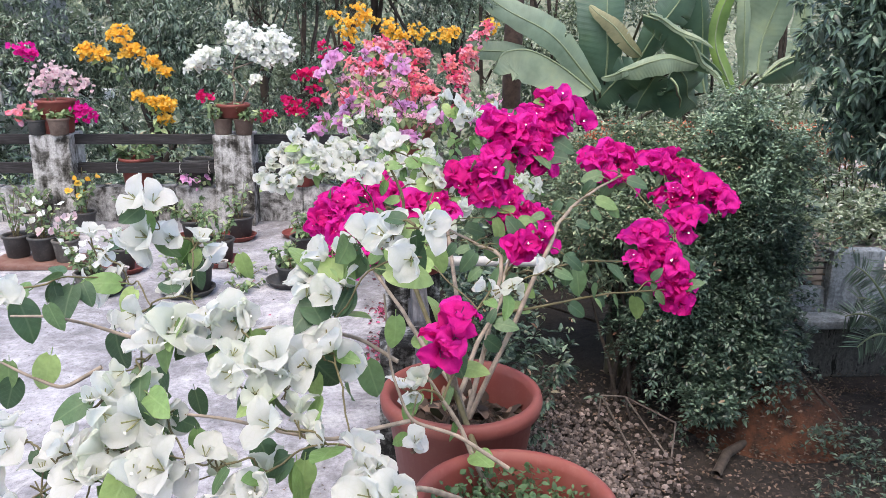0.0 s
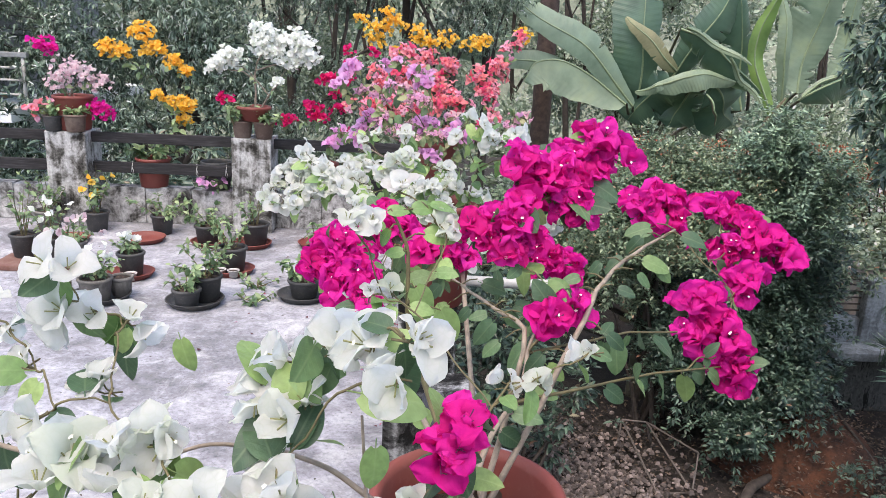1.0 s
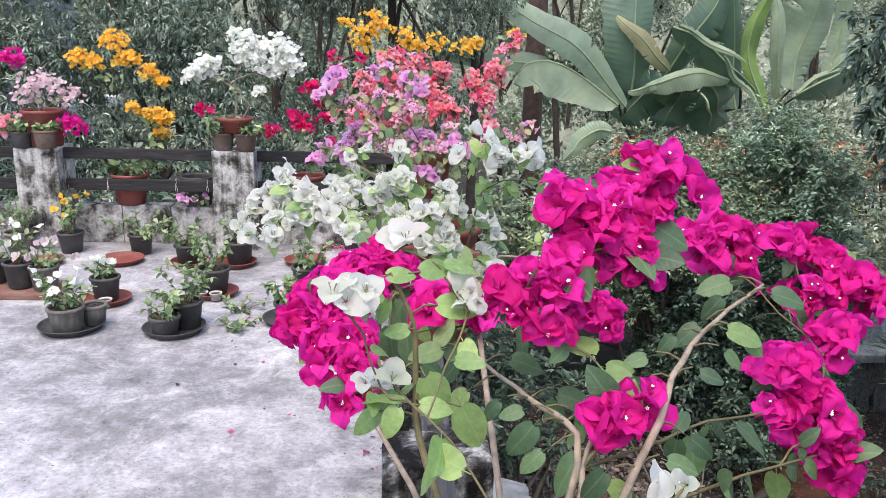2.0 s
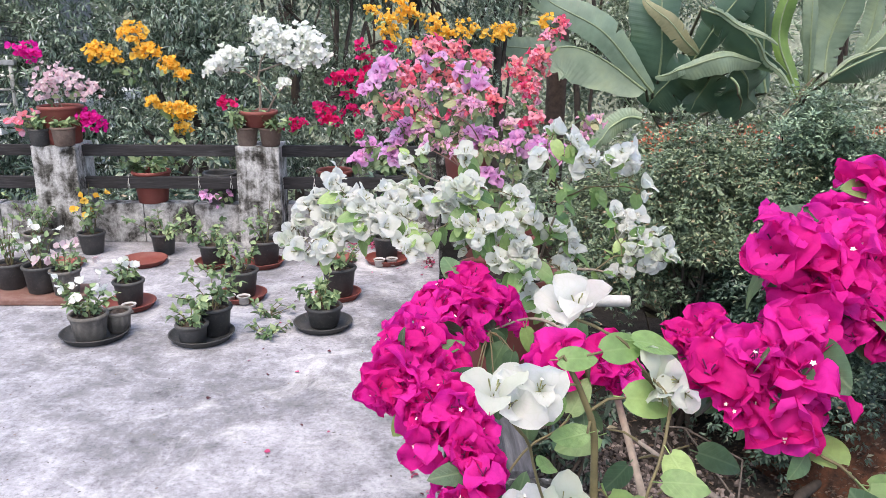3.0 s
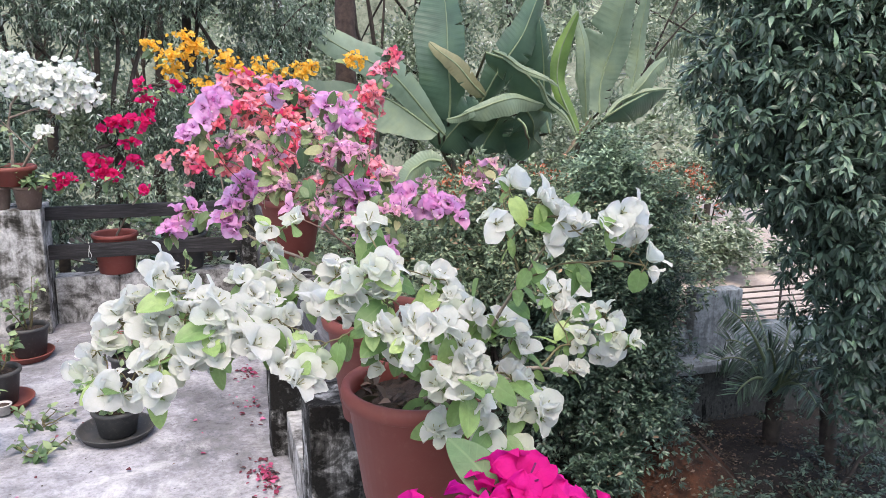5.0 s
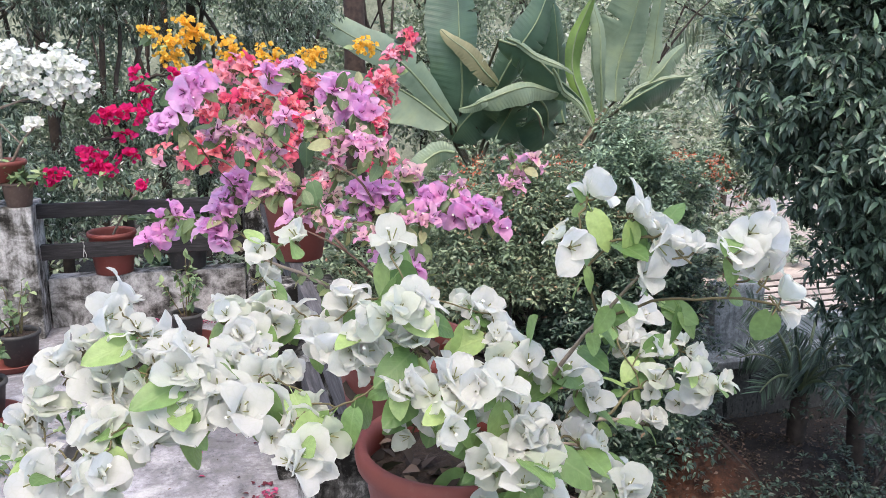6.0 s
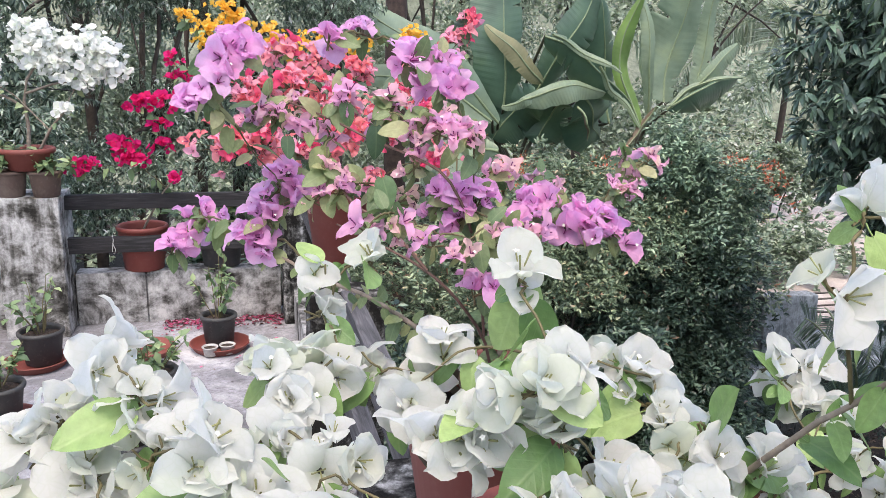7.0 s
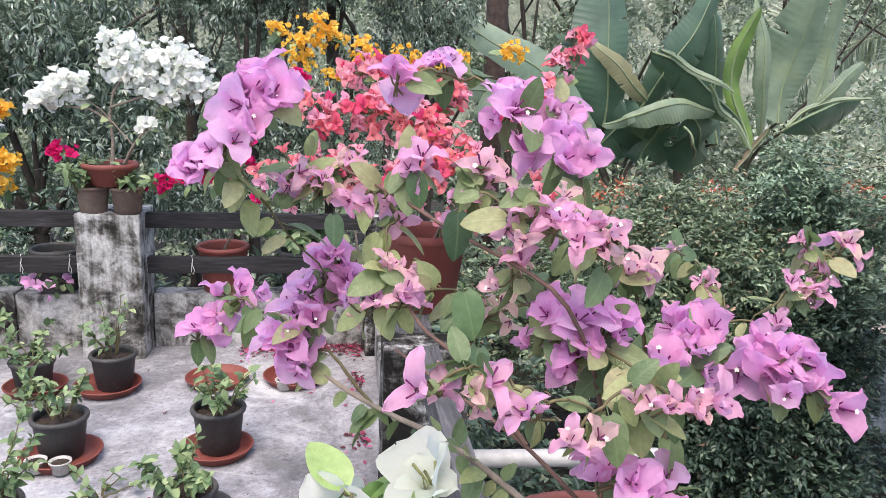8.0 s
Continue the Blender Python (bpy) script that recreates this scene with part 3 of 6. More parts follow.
def bougainvillea(name, label, base, clusters, kind, seed, per=7, size=1.0, leaves=2.2, leaf_size=0.05, near=True, stem=0.006, lift=0.06, group=""):
    """clusters: (x, y, z, radius). Stems branch from one another towards them; the nearer ones carry the further ones."""
    rs = np.random.default_rng(seed)
    base = np.array(base, float)
    root = thing(name, label, "bougainvillea", group, pose(*base))
    order = sorted(clusters, key=lambda c: np.linalg.norm(np.array(c[:3]) - base))
    joints = [(base, stem, 0)]
    stems = []
    for n, (x, y, z, r) in enumerate(order):
        c = np.array((x, y, z))
        best = min(joints, key=lambda q: np.linalg.norm(c - q[0]) + 0.35 * np.linalg.norm(q[0] - base) + (0.25 if c[2] < q[0][2] - 0.05 else 0) + (0 if q[2] or n < 3 else 0.06))
        P = curve_points(best[0], c, lift if best[2] == 0 else lift * 0.4, 13, 0.0045 * size + 0.03 * r, seed * 91 + n)
        r0 = best[1] * (1.0 if best[2] == 0 else 0.75)
        rad = np.linspace(r0, max(0.0012, r0 * 0.45), len(P))
        stems.append((P, rad))
        for k in range(3, len(P) - 1, 3):
            joints.append((P[k], rad[k], 1))
    for n, (P, rad) in enumerate(stems):
        tubes("stem", [(P - base, rad)], M_STEM if rad[0] > 0.0028 else M_TWIG, root, 7 if near else 5)
    # leaves on the outer part of the stems
    LP, LR, LS = [], [], []
    for P, rad in stems:
        length = np.linalg.norm(np.diff(P, axis=0), axis=1).sum()
        for k in range(rs.poisson(leaves * length / 0.1) + 1):
            t = rs.uniform(0.3, 1.0) * (len(P) - 1.001)
            i = int(t)
            q = P[i] + (P[i + 1] - P[i]) * (t - i)
            d = unit((unit(P[i + 1] - P[i]) * 0.4 + rs.normal(0, 0.6, 3) + np.array([0, -0.1, -0.45]))[None])[0]
            nrm = np.array([rs.normal(0, 0.5), rs.normal(-0.6, 0.4), 0.75])
            s = leaf_size * rs.uniform(0.55, 1.2)
            LP.append(q + d * 0.25 * s)
            LR.append(frames_along(d[None], nrm[None])[0])
            LS.append(s)
    if near:
        for q, R, s in zip(LP, LR, LS):
            attach("leaf", {"white": YOUNG if seed != 11 or rs.uniform() < 0.35 else LEAVES, "lilac": OLIVE, "blush": OLIVE}.get(kind, LEAVES)[rs.integers(6)], root, "", to_matrix(q - base, R, s))
    else:
        V, F = swarm(OVATE, np.array(LP) - base, np.array(LR), np.array(LS))
        tagged(attach("foliage", np_mesh("foliage", V, F, M_LEAFJ), root), kind="stuff")
    for n, (x, y, z, r) in enumerate(clusters):
        c = np.array((x, y, z))
        count = max(2, int(round((per if near else per * 1.35) * (r / 0.045) ** 1.45)))
        D = unit(rs.normal(size=(count, 3)) + np.array([0, -0.45, 0.45]))
        Q = c + D * r * rs.uniform(0.35, 1.25, (count, 1)) * np.array([1.2, 1.2, 0.85]) + rs.normal(0, 0.12 * r, (count, 3))
        R = turns(unit(D * 0.75 + np.array([0, -0.3, 0.55]) + rs.normal(0, 0.4, (count, 3))), rs.uniform(0, 6.3, count))
        S = size * rs.uniform(0.6, 1.2, count)
        stalks = [(np.array([c - D[k] * 0.01, (c + Q[k]) / 2 + np.array([0, 0, -0.003]), Q[k]]) - base, [0.0009, 0.0009, 0.0008]) for k in range(count)]
        if near:
            cl = tubes("flower_stalk", stalks, M_TWIG, root, 4, "")
            for k in range(count):
                attach("floret", FLORETS[kind][rs.integers(7)], cl, "", to_matrix(Q[k] - base, R[k], S[k]))
        else:
            VV, FF, AA, o = [], [], [], 0
            for k in range(count):
                v, f, al = FARF[rs.integers(5)]
                VV.append(v @ (R[k] * S[k] * 1.12).T + Q[k] - base)
                FF.append(f + o)
                AA.append(al)
                o += len(v)
            tagged(attach("bloom", np_mesh("bloom", np.vstack(VV), np.vstack(FF), BRACT[kind + "_far"], True, None, np.concatenate(AA)), root), kind="stuff")
    return root


def flower_pot(name, label, x, y, z, r, rb, h, mat, group="", rim=0.02, soil=True, fill=0.8, ribs=0):
    root = thing(name, label, "pot", group, pose(x, y, z, 0, 0, float(RNG.uniform(0, 360))))
    body = [(0, 0.002), (rb * 0.9, 0.0), (rb, 0.004), (rb + (r - rb) * 0.12, h * 0.17), (rb + (r - rb) * 0.16, h * 0.175),
            (rb + (r - rb) * 0.85 - 0.004, h - rim * 1.25), (r - 0.006, h - rim * 1.15), (r, h - rim), (r + 0.002, h - rim * 0.5), (r, h - 0.003), (r - 0.004, h),
            (r - 0.011, h - 0.001), (r - 0.014, h - rim * 0.6), (rb + (r - rb) * fill - 0.008, h * fill * 0.98)]
    bm = lathe(body, 48)
    if ribs:
        for v in bm.verts:
            if 0.01 < v.co.z < h - rim * 1.2:
                a = math.atan2(v.co.y, v.co.x)
                f_ = 1 + 0.025 * (1 if math.sin(a * ribs) > 0 else -1)
                v.co.x *= f_
                v.co.y *= f_
    part("pot_body", bm, mat, root, "", True)
    if soil:
        rr = rb + (r - rb) * fill - 0.006
        bm = lathe([(0, h * fill + 0.008), (rr * 0.5, h * fill + 0.006), (rr, h * fill - 0.004)], 24)
        bmesh.ops.subdivide_edges(bm, edges=bm.edges[:], cuts=1)
        for v in bm.verts:
            if v.co.xy.length < rr * 0.97:
                v.co.z += 0.01 * noise.noise(v.co * 60 + Vector((x, y, 0)) * 7)
        part("soil", bm, M_SOIL, root, "dark crumbly potting soil", True)
    return root


def saucer(name, label, x, y, r, mat, group, z=0.0, h=0.032):
    root = thing(name, label, "saucer", group, pose(x, y, z, 0, 0, float(RNG.uniform(0, 360))))
    part("dish", lathe([(0, 0.001), (r * 0.8, 0.0), (r * 0.84, 0.003), (r * 0.97, h - 0.004), (r, h - 0.002), (r, h), (r - 0.005, h + 0.001), (r - 0.009, h - 0.004), (r * 0.82, 0.008), (r * 0.6, 0.006), (0, 0.006)], 48), mat, root, "", True)
    return root


# ---- terrace ----
def structure(name, bm, mat, label, category):
    ob = part(name, bm, mat, None, label)
    return tagged(ob, label, category, kind="structure")


structure("floor", box_bm(-6.5, -4.0, -0.16, 0.21, 5.78, 0.0, 0.006), M_FLOOR, "pale weathered concrete terrace floor with grey blotches", "floor")
structure("wall_east", box_bm(0.0, -4.0, GROUND, 0.19, 5.74, -0.162), M_RENDER, "stained rendered house wall below the terrace", "wall")
structure("wall_north", box_bm(-6.5, 5.56, GROUND, -0.003, 5.75, -0.162), M_RENDER, "stained rendered house wall below the terrace", "wall")

# ---- railings ----
north_rail = thing("terrace_railing", "whitewashed mouldy posts with two black timber rails", "railing")
posts_x = [-5.95, -4.76, -3.575, -2.385, -1.19]
for n, x in enumerate(posts_x):
    part("post", box_bm(x, 5.475, 0.0, x + 0.258, 5.735, 0.626, 0.008, 5, 0.004, n), M_POST, north_rail, "peeling whitewashed post with black mould")
part("post", box_bm(0.0, 5.475, 0.0, 0.2, 5.735, 0.626, 0.008, 5, 0.004, 9), M_MOULD, north_rail, "blackened concrete corner post")
for n, x in enumerate(posts_x):
    x1 = (posts_x + [0.0])[n + 1]
    for z0, z1 in ((0.552, 0.618), (0.352, 0.424)):
        part("rail", box_bm(x + 0.256, 5.575, z0, x1 + 0.002, 5.612, z1, 0.004, 3, 0.002, n + z0), M_RAIL, north_rail, "blackened timber rail")

east_rail = thing("terrace_railing", "mouldy black posts with two weathered grey planks", "railing")
posts_y = [-1.29, -0.26, 0.77, 1.80, 2.83, 3.86]
for n, y in enumerate(posts_y):
    part("post", box_bm(-0.005, y, 0.0, 0.195, y + 0.135, 0.622, 0.007, 5, 0.004, n + 20), M_MOULD, east_rail, "black mouldy post with white lime edges")
for n, y in enumerate(posts_y):
    y1 = (posts_y + [5.475])[n + 1]
    for z0, z1 in ((0.548, 0.636), (0.30, 0.385)):
        part("rail", box_bm(0.078, y + 0.133, z0, 0.122, y1 + 0.002, z1, 0.004, 3, 0.002, n + z0 + 30), M_RAILY, east_rail, "weathered grey plank")


def low_wall(name, label, horizontal, start, end, at0, at1, height):
    """A kerb wall of cast blocks with open joints."""
    root = thing(name, label, "low wall", kind="structure")
    n = max(1, round((end - start) / 0.29))
    step = (end - start) / n
    core = (start + 0.004, at0 + 0.012, end - 0.004, at1 - 0.012)
    if horizontal:
        part("core", box_bm(core[0], core[1], 0.002, core[2], core[3], height - 0.012), M_BLOCK, root)
    else:
        part("core", box_bm(core[1], core[0], 0.002, core[3], core[2], height - 0.012), M_BLOCK, root)
    for k in range(n):
        a, b = start + k * step + 0.003, start + (k + 1) * step - 0.003
        h = height + 0.004 * math.sin(k * 2.3)
        bm = box_bm(a, at0, 0.0, b, at1, h, 0.005, 2, 0.003, k) if horizontal else box_bm(at0, a, 0.0, at1, b, h, 0.005, 2, 0.003, k)
        part("block", bm, M_BLOCK, root)
    return root


for n, x in enumerate(posts_x):
    low_wall("low_wall", "stained grey block kerb wall under the rails", True, x + 0.262, (posts_x + [0.0])[n + 1] - 0.004, 5.632, 5.742, 0.245)
for n, y in enumerate(posts_y):
    low_wall("low_wall", "blackened block kerb wall under the planks", False, y + 0.139, (posts_y + [5.475])[n + 1] - 0.004, 0.045, 0.17, 0.17)

drain = thing("drain_pipe", "white plastic drain pipe sticking out through the kerb wall", "pipe")
bar("pipe", (0.14, 4.40, 0.062), (0.93, 4.40, 0.05), 0.029, M_PIPE, drain, 20)

# corrugated awning below the railing
aw = thing("awning", "grey corrugated cement sheet awning on the wall", "awning")
N = 120
V, F = [], []
for j in range(2):
    for k in range(N + 1):
        y = 1.0 + 2.6 * k / N
        V.append((0.195 + 0.36 * j, y, -0.42 - 0.10 * j + 0.016 * math.sin(2 * math.pi * y / 0.075)))
for k in range(N):
    F.append((k, k + 1, N + 2 + k, N + 1 + k))
sheet = attach("sheet", np_mesh("sheet", V, F, M_SHEET), aw)
sm = sheet.modifiers.new("thickness", "SOLIDIFY")
sm.thickness = 0.008

# ---- pots along the plank rail ----
SIDE = "pots along the plank rail"
pots_side = [(0.165, 0.82), (0.128, 1.10), (0.103, 2.375), (0.128, 2.73), (0.118, 4.17)]
for n, (x, y) in enumerate(pots_side):
    flower_pot("flower_pot", "round terracotta-red plastic pot standing on the plank rail", x, y, 0.636, 0.115, 0.078, 0.212, M_TERRA, SIDE, 0.022, True, 0.72 if n != 2 else 0.85)

def spray(r, places):
    """Flower heads of one size along a branch."""
    return [(*p, r) for p in places]


trailing = bougainvillea("white_bougainvillea", "trailing white bougainvillea with heart-shaped leaves", (0.15, 0.83, 0.79),
    spray(0.0124, [(-0.236, 0.908, 1.163), (-0.353, 0.85, 1.086), (-0.3, 0.93, 1.108), (-0.27, 0.92, 1.072), (-0.214, 0.92, 1.117), (-0.236, 0.92, 1.124), (-0.186, 0.92, 1.117),
        (-0.186, 0.88, 1.071), (-0.231, 0.85, 1.06), (-0.026, 0.82, 1.132), (0.003, 0.8, 1.148), (0.035, 0.78, 1.165), (0.053, 0.746, 1.179), (0.05, 0.75, 1.151)])
    + spray(0.0149, [(-0.044, 0.82, 1.102), (-0.018, 0.8, 1.094), (-0.199, 0.75, 1.05), (-0.192, 0.8, 1.058), (-0.162, 0.82, 1.049),
        (-0.217, 0.75, 1.022), (-0.12, 0.8, 1.075), (-0.107, 0.75, 1.048), (-0.076, 0.75, 1.048), (-0.047, 0.75, 1.047), (-0.024, 0.76, 1.051), (-0.097, 0.72, 1.034),
        (-0.066, 0.73, 1.029), (-0.136, 0.78, 1.059)])
    + spray(0.0167, [(-0.238, 0.72, 1.02), (-0.249, 0.7, 0.986), (-0.215, 0.7, 0.986), (-0.191, 0.69, 0.971), (-0.233, 0.69, 0.964), (-0.155, 0.69, 0.962), (-0.122, 0.69, 0.973),
        (-0.174, 0.72, 1.013), (-0.277, 0.69, 0.954), (0.003, 0.7, 0.963), (-0.051, 0.7, 1.004), (-0.094, 0.68, 0.961), (0.014, 0.68, 0.953), (-0.306, 0.72, 0.982)]), "white", 11, 16, 0.86, 3, 0.042, True, 0.0045, 0.05)
# its long bare twigs, with leaves that hang from them
TRAIL_BASE = np.array([0.15, 0.83, 0.79])
for line in (
        [(0.037, 0.8, 1.024), (0.0, 0.82, 1.041), (-0.048, 0.84, 1.046), (-0.1, 0.84, 1.048), (-0.143, 0.82, 1.037), (-0.183, 0.8, 1.031)],
        [(0.048, 0.78, 0.968), (0.007, 0.75, 0.975), (-0.024, 0.73, 0.976), (-0.069, 0.72, 0.991), (-0.119, 0.72, 1.006), (-0.177, 0.73, 1.008), (-0.226, 0.74, 1.001)],
        [(-0.193, 0.84, 1.042), (-0.23, 0.83, 1.04), (-0.269, 0.82, 1.06), (-0.289, 0.78, 1.084), (-0.335, 0.8, 1.077)],
        [(-0.255, 0.8, 1.023), (-0.291, 0.79, 1.004), (-0.327, 0.79, 1.022), (-0.352, 0.8, 1.03)],
        [(0.147, 0.76, 0.924), (0.096, 0.77, 0.957), (0.048, 0.78, 0.968), (0.029, 0.8, 1.018), (0.024, 0.8, 1.096)],):
    L = np.array(line)
    t = np.linspace(0, len(L) - 1, 5 * len(L))
    Q = np.stack([np.interp(t, np.arange(len(L)), L[:, k]) for k in range(3)], 1)
    for _ in range(2):
        Q[1:-1] = (Q[:-2] + 2 * Q[1:-1] + Q[2:]) / 4
    tubes("stem", [(Q - TRAIL_BASE, np.linspace(0.0024, 0.0011, len(Q)))], M_STEM, trailing, 7)
for k, q in enumerate([(0.035, 0.79, 1.076), (0.006, 0.8, 1.025), (-0.195, 0.8, 1.019), (-0.161, 0.78, 1.006), (-0.144, 0.715, 0.998), (-0.174, 0.7, 1.007), (-0.088, 0.71, 0.988), (-0.046, 0.69, 0.979), (-0.039, 0.75, 1.036), (-0.288, 0.776, 1.097), (-0.34, 0.8, 1.012), (-0.249, 0.83, 1.046), (-0.16, 0.86, 1.043), (0.002, 0.8, 1.134), (-0.132, 0.894, 1.111), (-0.187, 0.918, 1.101), (-0.298, 0.79, 1.04), (-0.093, 0.74, 1.024), (-0.223, 0.74, 1.009), (-0.343, 0.8, 1.03)]):
    R = frames_along(np.array([[0.35 * math.sin(k * 2.3), -0.15, -0.9]]), np.array([[0.35 * math.cos(k * 1.9), -1.0, 0.3]]))[0]
    attach("leaf", LEAVES[k % 6] if k % 4 else YOUNG[k % 6], trailing, "", to_matrix(np.array(q) - TRAIL_BASE, R, 0.034 + 0.007 * math.sin(k * 1.3)))
shoots = bougainvillea("white_bougainvillea", "upright white bougainvillea shoots with pale green young leaves", (0.155, 0.90, 0.79),
    spray(0.0087, [(-0.017, 1.19, 1.137), (0.005, 1.195, 1.146), (0.084, 1.235, 1.132), (0.104, 1.235, 1.129), (0.03, 1.26, 1.169), (0.0, 1.22, 1.044), (0.029, 1.22, 1.047),
        (0.157, 1.017, 1.027), (0.188, 1.02, 1.024), (0.247, 1.05, 1.048), (0.071, 0.93, 0.948), (0.051, 0.9, 0.945), (0.049, 0.8, 0.932)]), "white", 19, 20, 0.68, 1.2, 0.036, True, 0.004, 0.03)
SHOOT_BASE = np.array([0.155, 0.90, 0.79])
L = np.array([(0.155, 0.90, 0.79), (0.10, 1.10, 0.90), (0.049, 1.2, 1.008), (0.048, 1.22, 1.052), (0.047, 1.225, 1.103), (0.036, 1.225, 1.13), (0.027, 1.225, 1.148)])
t = np.linspace(0, len(L) - 1, 24)
Q = np.stack([np.interp(t, np.arange(len(L)), L[:, k]) for k in range(3)], 1)
Q[1:-1] = (Q[:-2] + 2 * Q[1:-1] + Q[2:]) / 4
tubes("stem", [(Q - SHOOT_BASE, np.linspace(0.0042, 0.0016, len(Q)))], M_TWIG, shoots, 8)
for k, (q, way, s) in enumerate(zip([(0.021, 1.225, 1.151), (0.051, 1.235, 1.152), (0.067, 1.23, 1.122), (0.041, 1.22, 1.102), (0.057, 1.22, 1.055), (0.09, 1.21, 1.031), (0.014, 1.21, 1.026), (0.052, 1.2, 1.037), (0.023, 1.22, 1.128)], [(1, 0, 0.1), (1, 0.2, 0.1), (1, 0.1, -0.15), (-0.8, 0, -0.2), (0.5, 0, -1), (0.5, 0, -1), (-0.6, -0.3, -0.5), (0.9, -0.2, -0.1), (-0.5, 0, -0.9)], [0.026, 0.032, 0.042, 0.024, 0.056, 0.048, 0.03, 0.03, 0.024])):
    stalk = Q[np.argmin(np.linalg.norm(Q - np.array(q), axis=1))]
    tubes("stem", [(np.array([stalk, (stalk + np.array(q)) / 2 + np.array([0, 0, 0.004]), q]) - SHOOT_BASE, [0.0012, 0.0011, 0.0009])], M_TWIG, shoots, 5)
    R = frames_along(np.array([way], float), np.array([[0.2 * math.cos(k * 1.9), -0.8, 0.7]]))[0]
    attach("leaf", YOUNG[k % 6], shoots, "", to_matrix(np.array(q) - SHOOT_BASE, R, s))
magenta = bougainvillea("magenta_bougainvillea", "bright magenta bougainvillea in full bloom", (0.135, 1.10, 0.79),
    spray(0.018, [(0.293, 1.38, 1.222), (0.318, 1.38, 1.209), (0.26, 1.36, 1.199), (0.232, 1.33, 1.191), (0.218, 1.3, 1.171), (0.192, 1.31, 1.195), (0.249, 1.32, 1.163), (0.275, 1.33, 1.176),
        (0.186, 1.27, 1.144), (0.162, 1.26, 1.13), (0.14, 1.25, 1.122), (0.189, 1.25, 1.125), (0.247, 1.3, 1.144), (0.27, 1.3, 1.149)])
    + spray(0.023, [(0.432, 1.54, 1.094), (0.467, 1.54, 1.077), (0.446, 1.55, 1.116), (0.55, 1.57, 1.092), (0.592, 1.56, 1.072), (0.622, 1.54, 1.04), (0.657, 1.54, 1.027), (0.564, 1.52, 1.034), (0.563, 1.46, 1.005)])
    + spray(0.023, [(0.469, 1.36, 0.995), (0.494, 1.35, 0.969), (0.511, 1.34, 0.939), (0.458, 1.34, 0.963), (0.518, 1.33, 0.917)])
    + spray(0.0125, [(0.211, 1.18, 1.038), (0.25, 1.19, 1.047), (0.19, 1.25, 1.11), (0.172, 1.24, 1.101)])
    + spray(0.0124, [(0.096, 0.96, 0.983), (0.114, 0.97, 1.001), (0.083, 0.96, 0.972)]), "magenta", 12, 34, 0.95, 2.6, 0.04, True, 0.0065, 0.05)
# thick pale main branches
for line in ([(0.196, 1.160, 1.031), (0.161, 1.220, 1.029), (0.105, 1.320, 1.039)], [(0.253, 1.150, 1.038), (0.280, 1.200, 1.075), (0.327, 1.250, 1.099), (0.398, 1.300, 1.123)]):
    P = np.array([(0.135, 1.10, 0.79)] + line)
    t = np.linspace(0, len(P) - 1, 14)
    Q = np.stack([np.interp(t, np.arange(len(P)), P[:, k]) for k in range(3)], 1)
    Q[1:-1] = (Q[:-2] + 2 * Q[1:-1] + Q[2:]) / 4 + np.array([0.0015, 0, 0]) * np.sin(np.arange(12) * 2.3)[:, None]
    tubes("stem", [(Q - np.array([0.135, 1.10, 0.79]), np.linspace(0.0042, 0.0016, 14))], M_STEM, magenta, 9)
    for k in range(3, 14):
        for side in ((-1, 1) if k % 3 == 0 else ((-1) ** k,)):
            a = 2.1 * k + side
            tip = Q[k] + np.array([0.022 * side, 0.012 * math.sin(a), 0.012 * math.cos(a)])
            tubes("stem", [(np.array([Q[k], (Q[k] + tip) / 2 + np.array([0, 0, 0.003]), tip]) - np.array([0.135, 1.10, 0.79]), [0.0012, 0.001, 0.0008])], M_TWIG, magenta, 5)
            R = frames_along(np.array([[0.7 * side, -0.2, -0.5 + 0.4 * math.sin(a)]]), np.array([[0.3 * math.cos(a), -0.8, 0.7]]))[0]
            attach("leaf", LEAVES[(k + side) % 6], magenta, "", to_matrix(tip + np.array([0.008 * side, 0, -0.006]) - np.array([0.135, 1.10, 0.79]), R, 0.03 + 0.008 * math.sin(a * 1.7)))
low = bougainvillea("magenta_bougainvillea", "low magenta bougainvillea branch with dense blooms", (0.15, 1.13, 0.79),
    spray(0.0211, [(-0.014, 1.735, 1.025), (0.014, 1.72, 1.007), (-0.04, 1.7, 1.01), (-0.071, 1.62, 1.009), (-0.088, 1.54, 1.009), (-0.058, 1.58, 0.991), (-0.093, 1.5, 0.996),
        (-0.07, 1.5, 0.99), (-0.031, 1.65, 0.989), (-0.043, 1.44, 0.984), (-0.022, 1.43, 0.972), (-0.026, 1.46, 0.992), (-0.023, 1.4, 0.961), (-0.053, 1.48, 0.987), (0.078, 1.5, 1.021),
        (0.119, 1.5, 1.008)])
    + spray(0.0211, [(-0.06, 1.8, 0.95), (-0.034, 1.78, 0.978), (-0.01, 1.76, 0.99), (0.016, 1.77, 0.984), (0.04, 1.79, 0.966), (-0.05, 1.76, 0.955)])
    + spray(0.017, [(0.226, 1.6, 1.003), (0.267, 1.62, 1.012), (0.303, 1.62, 0.979), (0.261, 1.6, 0.978), (0.335, 1.63, 0.957)]), "magenta", 13, 32, 0.92, 1.2, 0.042, True, 0.005, 0.02)
